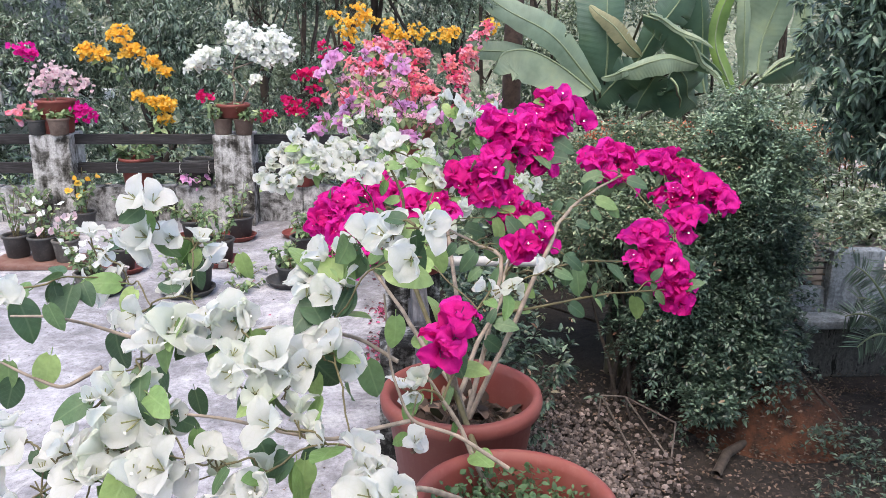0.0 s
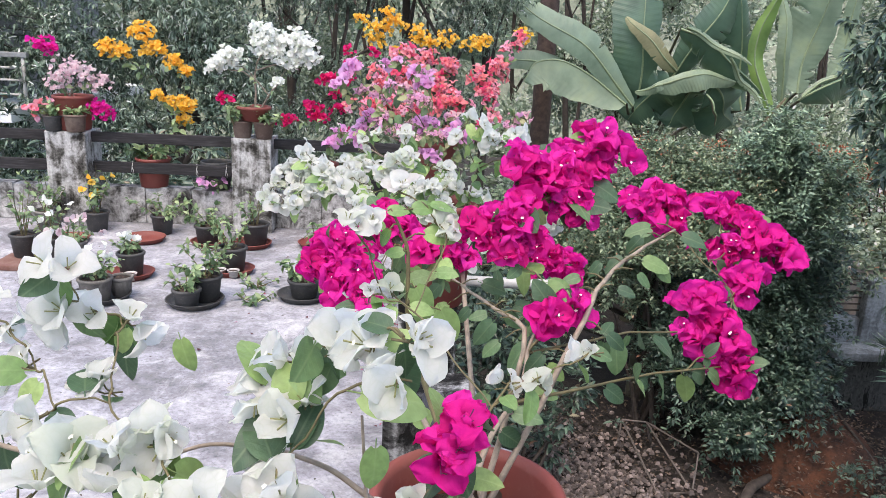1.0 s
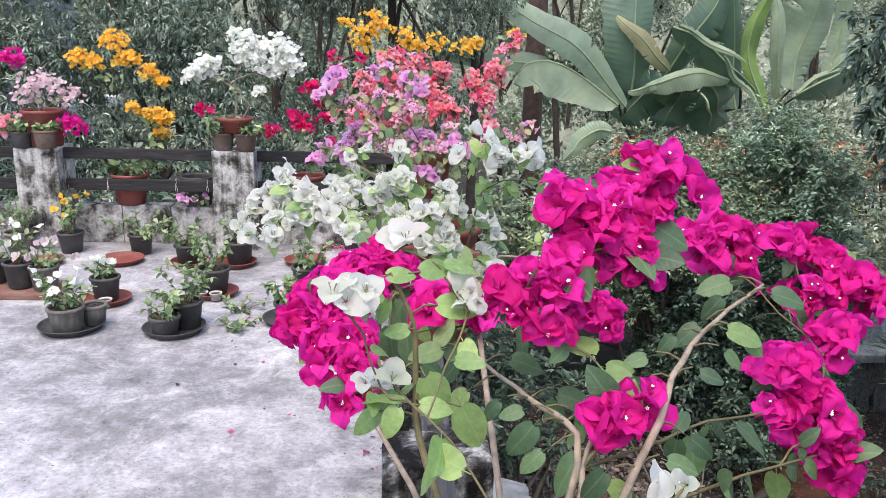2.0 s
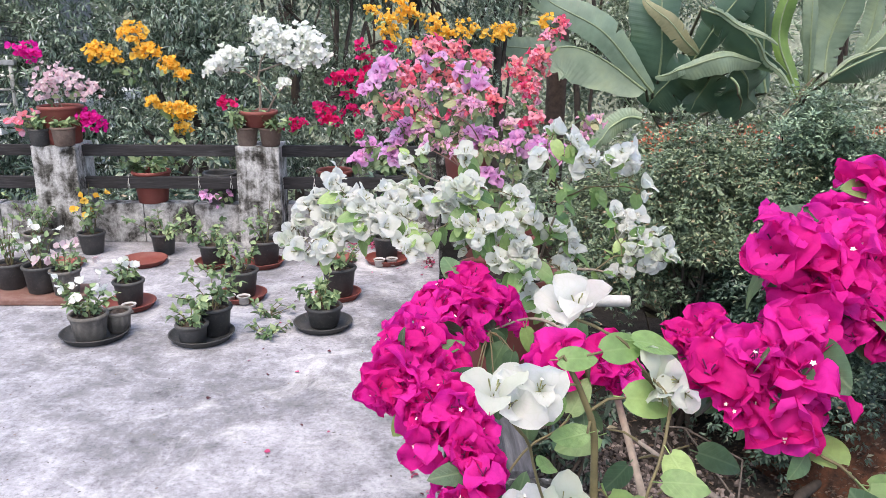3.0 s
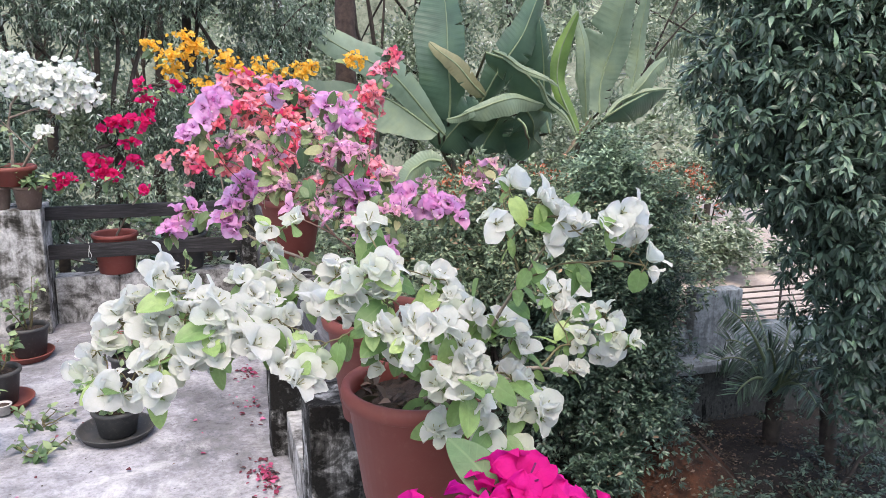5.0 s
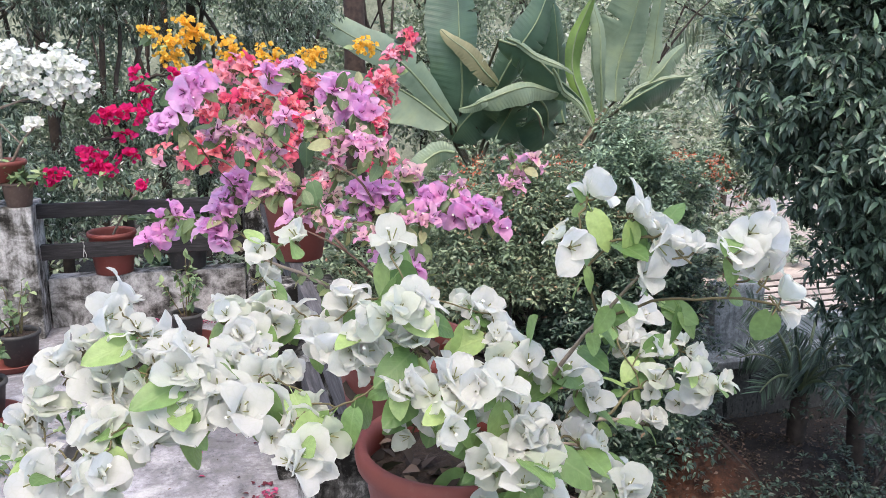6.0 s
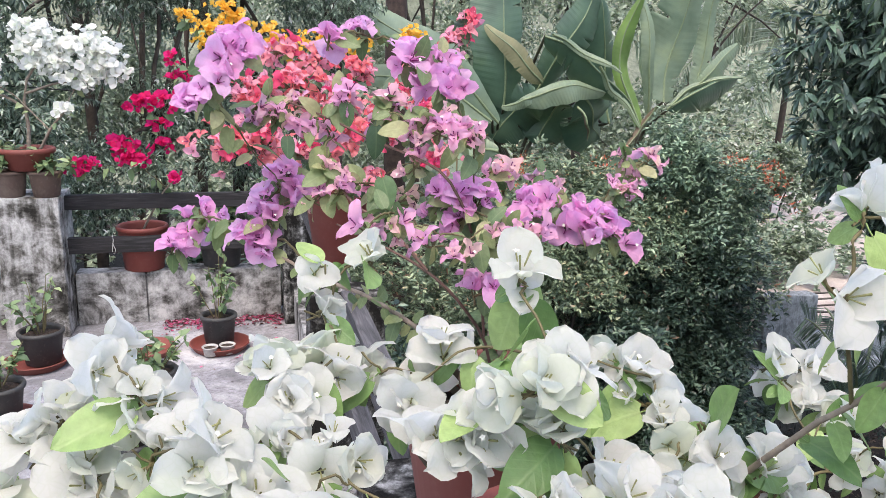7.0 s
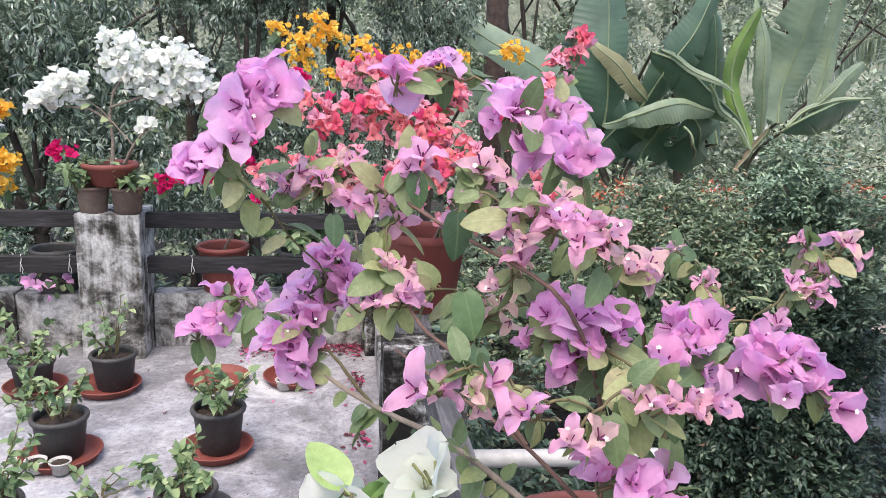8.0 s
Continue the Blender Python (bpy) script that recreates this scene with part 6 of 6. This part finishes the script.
broadleaf("mango_tree", "mango tree with long drooping dark leaves", 5.9, 7.4, -0.9, [
    (4.3, 6.3, 1.5, 1.1, 0.8, 0.9), (4.25, 6.2, 0.8, 0.85, 0.75, 0.6), (5.0, 6.4, 1.0, 1.2, 0.9, 1.2), (4.8, 6.2, 0.05, 0.7, 0.6, 0.5), (4.4, 6.3, 2.4, 1.1, 0.8, 0.8), (5.3, 6.4, -0.4, 0.9, 0.7, 0.8), (5.6, 6.6, 2.2, 1.2, 1.0, 1.2), (5.6, 6.5, -1.3, 0.7, 0.6, 0.6)],
    7200, 11, 0.098, M_MANGO, 51, MANGO_LEAF, 0.07)
# trees behind the north railing: a leafy one with long leaves, then darker, thinner crowns with gaps
broadleaf("broadleaf_tree", "dense green tree with long leaves behind the railing", -2.6, 8.9, -0.2, lumpy([
    (-4.3, 8.9, 1.1, 0.8, 0.6, 0.7), (-3.3, 8.8, 0.5, 0.7, 0.5, 0.6), (-2.5, 8.7, 1.2, 0.7, 0.5, 0.65), (-1.85, 8.7, 0.45, 0.55, 0.45, 0.5), (-3.5, 9.0, 2.2, 0.9, 0.6, 0.7),
    (-2.2, 9.0, 2.3, 0.8, 0.6, 0.6), (-3.0, 8.8, -0.4, 0.8, 0.5, 0.6), (-4.6, 8.8, -0.3, 0.7, 0.5, 0.7)], 6, 0.35, 0.6, 61), 7600, 10, 0.072, M_LEFTT, 52, LANCE, 0.07)
broadleaf("broadleaf_tree", "dark thin-crowned tree behind the railing", -1.0, 10.0, 0.4, lumpy([
    (-1.3, 9.9, 0.1, 0.7, 0.5, 0.6), (-0.6, 10.0, 0.7, 0.6, 0.5, 0.5), (-1.2, 10.1, 2.0, 0.8, 0.6, 0.6), (-0.3, 10.2, 2.2, 0.7, 0.5, 0.5), (-1.7, 10.1, 1.3, 0.4, 0.4, 0.5)], 5, 0.3, 0.55, 62), 3600, 10, 0.064, M_LEFTT, 53, LANCE, 0.06)
broadleaf("broadleaf_tree", "slender dark tree with hanging leaves behind the railing", 0.35, 10.6, 0.9, lumpy([
    (0.1, 10.6, 0.2, 0.6, 0.5, 0.5), (0.6, 10.7, 1.5, 0.6, 0.5, 0.5), (0.0, 10.6, 2.3, 0.6, 0.5, 0.5)], 5, 0.3, 0.55, 63), 2000, 10, 0.06, M_LEFTT, 54, LANCE, 0.05)
for k, x in enumerate((-1.75, -0.75, -0.2, 0.9)):
    tr = thing("slender_tree", "bare slender dark trunk among the trees", "tree", "slender trunks", pose(x, 11.2 + 0.5 * math.sin(k * 2), GROUND))
    tubes("trunk", [(curve_points((0, 0, 0), (0.25 * math.sin(k * 1.7), 0, 6.5), 0, 10, 0.06, 400 + k), np.linspace(0.075, 0.04, 10))], M_BARK, tr, 8)
    tubes("limb", [(curve_points((0, 0, 2.6 + 0.5 * j), (0.5 * math.sin(j * 2.2 + k), 0.2, 4.0 + 0.6 * j), 0.2, 8, 0.05, 440 + 7 * k + j), np.linspace(0.028, 0.008, 8)) for j in range(4)], M_BARK, tr, 5)


# bananas
def banana_leaf(root, base, mid, left, right, mat, seed, fold_l=0.2, fold_r=0.2, tears=1):
    """A banana leaf along a bent midrib: two pleated halves of their own width and fold, torn here and there."""
    rs = np.random.default_rng(seed)
    K = np.array(mid, float)
    n, c = 72, 6
    t = np.linspace(0, 1, n + 1)
    P = np.stack([np.interp(t, np.linspace(0, 1, len(K)), K[:, k]) for k in range(3)], 1)
    for _ in range(60):
        P[1:-1] = (P[:-2] + 2 * P[1:-1] + P[2:]) / 4
    P[:, 1] += 0.1 * np.sin(np.pi * t * rs.uniform(0.8, 1.6)) * rs.choice([-1, 1])
    P += 0.012 * np.stack([np.sin(11 * t + seed), 0 * t, np.cos(9 * t + seed)], 1)
    T = unit(np.gradient(P, axis=0))
    side = unit(np.cross(T, np.array([rs.normal(0, 0.12), -1.0, rs.uniform(0.05, 0.3)])))
    nrm = np.cross(side, T)
    prof = np.clip(np.sin(np.pi * np.clip(0.03 + 0.97 * t ** 0.85, 0, 1)), 0, 1) ** 0.55
    V, F, along = [], [], []
    for s, width, fold in ((-1, left, fold_l), (1, right, fold_r)):
        o = len(V)
        tear = rs.uniform(0.12, 0.95, tears)
        for i in range(n + 1):
            gap = min([abs(t[i] - q) for q in tear] + [1])
            w0 = width * prof[i] * (1 + 0.05 * math.sin(13 * t[i] + seed) + 0.025 * math.sin(41 * t[i] + s))
            for j in range(c + 1):
                u = j / c
                a = fold * (0.35 + 0.65 * u) * 1.5
                w = w0 * u * (1 - (0.55 * u if gap < 0.008 else 0))
                z = -math.sin(a) * w + 0.005 * math.sin(i * 2.1) * u + 0.05 * width * math.sin(9 * t[i] + 2 * s + seed) * u
                V.append(P[i] + side[i] * s * (w * math.cos(a) + 0.004) + nrm[i] * z + T[i] * 0.25 * w)
                along.append(t[i])
        for i in range(n):
            for j in range(c):
                p = o + i * (c + 1) + j
                F.append((p, p + 1, p + c + 2, p + c + 1))
    lf = attach("leaf_blade", np_mesh("leaf_blade", np.array(V) - base, F, mat, True, None, along), root)
    tubes("midrib", [(P - base, np.linspace(0.017, 0.004, n + 1))], M_RIB, lf, 6, "pale green midrib")


M_BAN = leaf_mat("banana_leaf", [(0.0, (0.060, 0.113, 0.081)), (1.0, (0.087, 0.152, 0.100))], 0.38, 0.2, True, 0.0, 520.0)
M_BANP = leaf_mat("banana_leaf_pale", [(0.0, (0.180, 0.246, 0.177)), (1.0, (0.240, 0.306, 0.212))], 0.4, 0.3, True, 0.0, 520.0)
M_BANM = leaf_mat("banana_leaf_grey_green", [(0.0, (0.167, 0.239, 0.182)), (1.0, (0.223, 0.303, 0.221))], 0.4, 0.25, True, 0.0, 520.0)
M_BANG = leaf_mat("banana_leaf_fresh", [(0.0, (0.143, 0.242, 0.066)), (1.0, (0.187, 0.297, 0.088))], 0.4, 0.35, True, 0.0, 520.0)
M_BANY = leaf_mat("banana_leaf_yellow", [(0.0, (0.22, 0.23, 0.12)), (1.0, (0.33, 0.30, 0.18))], 0.6, 0.2, True, 0.0, 520.0)
M_BAND = leaf_mat("banana_leaf_dry", [(0.0, (0.11, 0.085, 0.06)), (1.0, (0.20, 0.155, 0.11))], 0.8, 0.1, True)
M_RIB = plain("banana_midrib", (0.20, 0.255, 0.14), 0.5)
M_STALK = plain("banana_stalk", (0.085, 0.08, 0.05), 0.6, 0, 0.6, 8)


def banana_plant(label, foot, crown, leaves):
    base = np.array([foot[0], foot[1], GROUND])
    root = thing("banana_plant", label, "banana plant", "banana plants", pose(*base))
    tubes("trunk", [(np.array([base, (base + crown) / 2 + np.array([0.03, 0, 0]), crown]) - base, [0.14, 0.12, 0.07])], M_STALK, root, 14)
    for k, (mid, left, right, m, fl, fr, tears) in enumerate(leaves):
        if left + right > 0.3:
            a, b = np.array(crown) - base, np.array(mid[0]) - base
            P = curve_points(a, b, 0.1, 8, 0.0, k)
            P[:, 1] += 0.35 * np.sin(np.pi * np.linspace(0, 1, 8))
            tubes("leaf_stalk", [(P, np.linspace(0.03, 0.017, 8))], M_STALK, root, 7)
        banana_leaf(root, base, mid, left, right, m, int(foot[0] * 100) + k, fl, fr, tears)


banana_plant("banana plant with broad torn green leaves", (3.3, 11.75), np.array((3.3, 11.7, -0.25)), [
    ([(2.92, 11.35, 0.47), (2.22, 11.35, 1.22), (1.53, 11.35, 1.59), (0.83, 11.35, 2.09)], 0.19, 0.21, M_BANM, 0.1, 0.1, 1),
    ([(2.79, 11.2, 0.5), (2.3, 11.2, 0.83), (1.86, 11.2, 1.08), (1.5, 11.2, 1.01), (1.37, 11.2, 0.73)], 0.46, 0.05, M_BANP, -0.15, 0.9, 1),
    ([(2.1, 11.45, 0.85), (1.54, 11.45, 1.03), (0.97, 11.45, 1.03), (0.34, 11.45, 1.06)], 0.126, 0.148, M_BANP, 0.1, 0.1, 0),
    ([(3.02, 11.5, 0.61), (2.99, 11.5, 1.29), (2.97, 11.5, 1.87), (2.95, 11.5, 2.64)], 0.43, 0.25, M_BAN, 0.1, 0.15, 1),
    ([(3.44, 11.3, 0.95), (3.24, 11.3, 1.15), (2.96, 11.3, 1.4), (2.71, 11.3, 1.65)], 0.13, 0.11, M_BANY, 0.2, 0.2, 1),
    ([(3.42, 11.45, 0.85), (3.72, 11.45, 1.37), (4.03, 11.45, 1.82), (4.29, 11.45, 2.4)], 0.22, 0.36, M_BAN, 0.15, 0.35, 2),
    ([(4.53, 11.6, 0.45), (4.46, 11.6, 1.08), (4.39, 11.6, 1.61), (4.25, 11.6, 1.98)], 0.3, 0.2, M_BAN, 0.2, 0.3, 1),
    ([(3.39, 11.1, 1.52), (3.75, 11.1, 1.37), (4.11, 11.1, 1.09), (4.54, 11.1, 0.72)], 0.04, 0.5, M_BAN, 0.5, 0.9, 5),
    ([(3.4, 10.86, 1.52), (3.65, 10.86, 1.43), (3.97, 10.86, 1.25), (4.26, 10.86, 1.09)], 0.051, 0.04, M_BANP, 0.2, 0.2, 2)] + [
    ([(4.0, 10.84, 1.16), (4.17, 10.84, 0.94), (4.38, 10.84, 0.76), (4.59, 10.84, 0.45)], 0.04, 0.045, M_BANP, 0.2, 0.3, 3),
    ([(3.04, 10.95, 0.75), (3.39, 10.95, 0.9), (3.74, 10.95, 0.95), (4.2, 10.95, 0.87)], 0.086, 0.205, M_BANP, 0.35, 0.15, 0),
    ([(3.25, 10.97, 0.84), (3.1, 10.97, 0.78), (2.99, 10.97, 0.72), (2.85, 10.97, 0.69)], 0.086, 0.028, M_BANP, 0.2, 0.2, 0),
    ([(3.35, 11.15, 0.83), (3.2, 11.33, 0.65), (3.05, 11.52, 0.45), (2.92, 11.7, 0.23)], 0.42, 0.36, M_BAN, 0.2, 0.4, 2),
    ([(3.69, 11.2, 0.75), (3.65, 11.38, 0.53), (3.58, 11.57, 0.34), (3.51, 11.75, 0.16)], 0.42, 0.36, M_BAN, 0.3, 0.3, 2),
    ([(3.93, 11.12, 0.83), (4.1, 11.3, 0.61), (4.24, 11.49, 0.38), (4.49, 11.67, 0.22)], 0.36, 0.42, M_BAN, 0.3, 0.3, 3),
    ([(3.77, 10.9, 0.68), (3.85, 10.9, 0.55), (3.91, 10.9, 0.43), (3.97, 10.9, 0.28)], 0.034, 0.04, M_BAND, 0.9, 0.9, 2),
    ([(2.71, 11.3, 0.16), (2.63, 11.3, 0.33), (2.48, 11.3, 0.5), (2.29, 11.3, 0.61)], 0.028, 0.034, M_BAND, 0.9, 0.9, 2)])
banana_plant("banana plant with upright and drooping leaves", (5.1, 11.8), np.array((5.1, 11.8, -0.3)), [
    ([(4.87, 11.4, 0.4), (4.58, 11.4, 1.08), (4.57, 11.4, 1.57), (4.79, 11.4, 2.09)], 0.1, 0.18, M_BANG, 0.4, 0.3, 0),
    ([(5.04, 11.55, 0.57), (4.98, 11.55, 1.23), (4.91, 11.55, 1.77), (4.84, 11.55, 2.21)], 0.102, 0.091, M_BANP, 0.3, 0.3, 1),
    ([(5.23, 11.5, 0.73), (5.32, 11.5, 1.24), (5.45, 11.5, 1.85), (5.57, 11.5, 2.6)], 0.44, 0.27, M_BANP, 0.12, 0.12, 2),
    ([(5.79, 11.7, 0.72), (5.93, 11.7, 1.24), (5.99, 11.7, 1.79), (6.04, 11.7, 2.56)], 0.136, 0.136, M_BANP, 0.2, 0.2, 1),
    ([(5.55, 11.35, 0.85), (5.71, 11.35, 1.09), (5.91, 11.35, 1.32), (6.18, 11.35, 1.49)], 0.08, 0.2, M_BANP, 0.2, 0.3, 1),
    ([(5.17, 11.25, 0.64), (5.45, 11.25, 0.87), (5.79, 11.25, 1.0), (6.21, 11.25, 1.06)], 0.05, 0.44, M_BAN, 0.9, 0.5, 2),
    ([(5.18, 11.2, 0.68), (5.44, 11.2, 0.91), (5.78, 11.2, 1.02), (6.18, 11.2, 1.08)], 0.045, 0.028, M_BANP, 0.2, 0.3, 0),
    ([(5.02, 11.3, 0.66), (4.94, 11.3, 0.47), (4.83, 11.3, 0.3), (4.66, 11.3, 0.12)], 0.08, 0.069, M_BAND, 0.7, 0.7, 2)])
banana_plant("young banana plant among the bushes", (2.75, 9.1), np.array((2.7, 9.1, -0.5)), [([(2.18, 9.0, 0.39), (2.0, 9.0, 0.39), (1.82, 9.0, 0.28), (1.65, 9.0, 0.09)], 0.117, 0.109, M_BANP, 0.2, 0.2, 1)])

# coconut palm trunk and fronds
palm = thing("coconut_palm", "slender coconut palm with a ringed dark trunk", "palm", "", pose(1.80, 12.4, GROUND))
zs = np.linspace(0, 9.0, 90)
tubes("trunk", [(np.stack([0.004 * zs, 0 * zs, zs], 1), 0.15 - 0.003 * zs + 0.006 * (np.arange(90) % 3 == 0))], M_PALM, palm, 14)


def frond(root, origin, a, b, sag, leaf, n, seed, mat):
    rs = np.random.default_rng(seed)
    P = curve_points(a, b, sag, 20, 0.0)
    rb = tubes("frond", [(P - origin, np.linspace(0.025, 0.006, 20))], M_RIB, root, 6)
    T = unit(np.gradient(P, axis=0))
    t = rs.uniform(2, 18.99, n)
    i = t.astype(int)
    q = P[i] + (P[np.minimum(i + 1, 19)] - P[i]) * (t - i)[:, None]
    s = np.where(np.arange(n) % 2 == 0, 1.0, -1.0)[:, None]
    sd = unit(np.cross(T[i], np.array([0.1, -1.0, 0.3]))) * s
    Y = unit(sd + T[i] * 0.5 + np.array([0, 0, -0.35]) + rs.normal(0, 0.06, (n, 3)))
    V, F = swarm(blade(3, 0.035, fold=0.4, droop=0.12), q - origin, frames_along(Y, rs.normal(0, 0.2, (n, 3)) + np.array([0, -0.4, 1])), leaf * rs.uniform(0.7, 1.1, n))
    tagged(attach("frond_blade", np_mesh("frond_blade", V, F, mat), rb), kind="stuff")


po = np.array([1.80, 12.4, GROUND])
for k, (a, b, sag) in enumerate((((1.84, 12.4, 6.0), (3.2, 10.5, 3.0), 0.9), ((1.84, 12.4, 6.0), (0.3, 10.6, 3.2), 0.9), ((1.84, 12.4, 6.0), (2.4, 12.0, 4.0), 1.2), ((1.84, 12.4, 6.0), (1.0, 9.6, 4.0), 1.2))):
    frond(palm, po, a, b, sag, 0.5, 160, k, M_WOODS_HAZE)
bgpalm = thing("coconut_palm", "distant palm fronds, haze put into their pale colour", "palm", "", pose(10.9, 16.8, GROUND))
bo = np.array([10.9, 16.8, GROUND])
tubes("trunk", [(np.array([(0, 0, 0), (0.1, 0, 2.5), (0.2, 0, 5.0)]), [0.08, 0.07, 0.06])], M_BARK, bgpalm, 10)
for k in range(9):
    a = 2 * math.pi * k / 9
    frond(bgpalm, bo, bo + np.array([0.2, 0, 5.0]), bo + np.array([3.4 * math.cos(a), 1.8 * math.sin(a), 3.8 + 0.9 * math.sin(k * 2)]), 1.1, 0.7, 200, 60 + k, M_WOODS_HAZE)
sago = thing("young_palm", "young sago-like palm with stiff arching fronds", "palm", "", pose(5.6, 7.9, GROUND))
so = np.array([5.6, 7.9, GROUND])
tubes("trunk", [(np.array([(0, 0, 0), (0, 0, 0.4), (0, 0, 0.75)]), [0.09, 0.1, 0.08])], M_BARK, sago, 10)
for k in range(14):
    a = 2 * math.pi * k / 14 + 0.2
    frond(sago, so, so + np.array([0, 0, 0.75]), so + np.array([0.62 * math.cos(a), 0.62 * math.sin(a), 1.25 + 0.45 * math.sin(k * 2.4)]), 0.35, 0.22, 130, 80 + k, M_MANGO)

# far woods, the haze of distance carried by their pale leaf colours
for k in range(16):
    x, y = -9.5 + 1.12 * k + RNG.normal(0, 0.3), RNG.uniform(14.5, 19.5)
    tr = thing("forest_tree", "grey-green tree in the woods behind, haze put into its leaf colour", "tree", "forest trees", pose(x, y, GROUND))
    h = RNG.uniform(5.5, 8.5)
    tubes("trunk", [(curve_points((0, 0, 0), (RNG.normal(0, 0.5), 0, h), 0, 9, 0.08, k), np.linspace(RNG.uniform(0.05, 0.11), 0.03, 9))], M_BARK, tr, 8)
    limbs = [(curve_points((0, 0, h * RNG.uniform(0.3, 0.9)), (RNG.normal(0, 1.3), RNG.normal(0, 0.8), h * RNG.uniform(0.4, 1.1)), 0.3, 7, 0.06, 100 * k + j), np.linspace(0.035, 0.008, 7)) for j in range(5)]
    tubes("limb", limbs, M_BARK, tr, 5)
    blobs = [(x + RNG.normal(0, 1.0), y + RNG.normal(0, 0.7), GROUND + h * RNG.uniform(0.2, 1.05), RNG.uniform(0.6, 1.2), RNG.uniform(0.5, 0.9), RNG.uniform(0.5, 1.0)) for j in range(11)]
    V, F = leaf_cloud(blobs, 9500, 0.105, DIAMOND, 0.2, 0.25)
    tagged(attach("crown", np_mesh("crown", V - np.array([x, y, GROUND]), F, M_WOODS_HAZE), tr), kind="stuff")
shrub("undergrowth", "tangled grey-brown undergrowth below the woods", 1.0, 13.5, [(-4 + 2.2 * k, 13.2 + 0.5 * math.sin(k * 2), -1.6 + 0.4 * math.sin(k), 1.5, 0.8, 1.3) for k in range(7)], 16000, 0.13, M_WOODS_HAZE, 45, DIAMOND)

shrub("hedge", "grey-green hedge beyond the sandy yard", 13.0, 27.0, [(8.5 + 2.0 * k, 26.6, -1.3 + 0.5 * math.sin(2.1 * k), 1.6, 0.9, 1.5 + 0.5 * math.sin(k)) for k in range(8)], 14000, 0.22, M_WOODS_HAZE, 46, DIAMOND, "hedge")
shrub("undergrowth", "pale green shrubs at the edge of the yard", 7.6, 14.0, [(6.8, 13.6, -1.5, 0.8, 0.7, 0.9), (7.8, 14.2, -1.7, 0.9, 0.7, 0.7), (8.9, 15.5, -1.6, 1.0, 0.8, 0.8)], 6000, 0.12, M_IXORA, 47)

shrub("undergrowth", "grey-green shrubs in the sandy yard", 7.9, 12.9, [(7.5, 13.3, -0.5, 0.6, 0.4, 0.35), (8.2, 13.4, -0.4, 0.6, 0.4, 0.4), (7.4, 12.2, -1.5, 0.45, 0.35, 0.35), (8.1, 12.2, -1.45, 0.5, 0.35, 0.35), (9.0, 13.4, -0.6, 0.7, 0.4, 0.5)], 12000, 0.1, M_WOODS_HAZE, 50, DIAMOND)

# wooded rise in the distance
bm = bmesh.new()
bmesh.ops.create_grid(bm, x_segments=90, y_segments=16, size=1)
for v in bm.verts:
    u, w = v.co.x, (v.co.y + 1) / 2
    q = Vector((u * 14, w * 4, 0))
    v.co = Vector((u * 60, 27 + 9 * w + 1.2 * noise.noise(q), GROUND - 0.5 + w * (9.2 + 2.0 * noise.noise(q * 0.8)) + 0.7 * noise.noise(q * 3)))
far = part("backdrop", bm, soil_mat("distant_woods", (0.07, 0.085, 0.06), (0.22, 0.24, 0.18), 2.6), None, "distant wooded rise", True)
tagged(far, "distant wooded rise", "woods", kind="structure")

# ---- neighbouring house and cables ----
house = thing("house", "white neighbouring house with a slatted upper storey", "house")
part("wall", box_bm(-9.5, 8.6, GROUND, -4.32, 12.0, 0.28), M_WHITE, house, "plain white wall")
part("slab", box_bm(-9.6, 8.3, 0.284, -4.02, 12.1, 0.42, 0.01), M_WHITE, house)
part("upper_wall", box_bm(-9.4, 9.0, 0.424, -4.55, 12.0, 3.2), M_SHEET, house)
for k in range(26):
    part("slat", box_bm(-9.4, 8.96, 0.95 + 0.085 * k, -4.50, 8.998, 1.005 + 0.085 * k, 0.006), M_WHITE, house)
part("balcony_rail", box_bm(-9.5, 8.36, 0.92, -3.85, 8.42, 0.97, 0.01), M_SHEET, house)
for k in range(5):
    bar("baluster", (-3.9 - 0.55 * k, 8.39, 0.42), (-3.9 - 0.55 * k, 8.39, 0.92), 0.02, M_PIPE, house, 8)
for z in (0.56, 0.70, 0.82):
    bar("balcony_bar", (-9.4, 8.39, z), (-3.88, 8.39, z), 0.013, M_PIPE, house, 6)
for k, (z, y) in enumerate(((1.75, 8.0), (1.62, 8.0), (1.56, 8.1))):
    cb = thing("overhead_cable", "thin black overhead cable", "cable", "overhead cables")
    t = np.linspace(0, 1, 24)
    tubes("wire", [(np.stack([-9 + 7.5 * t, y + 1.0 * t, z + 0.1 - 0.75 * t - 0.2 * t * (1 - t)], 1), np.full(24, 0.006))], M_CABLE, cb, 5)
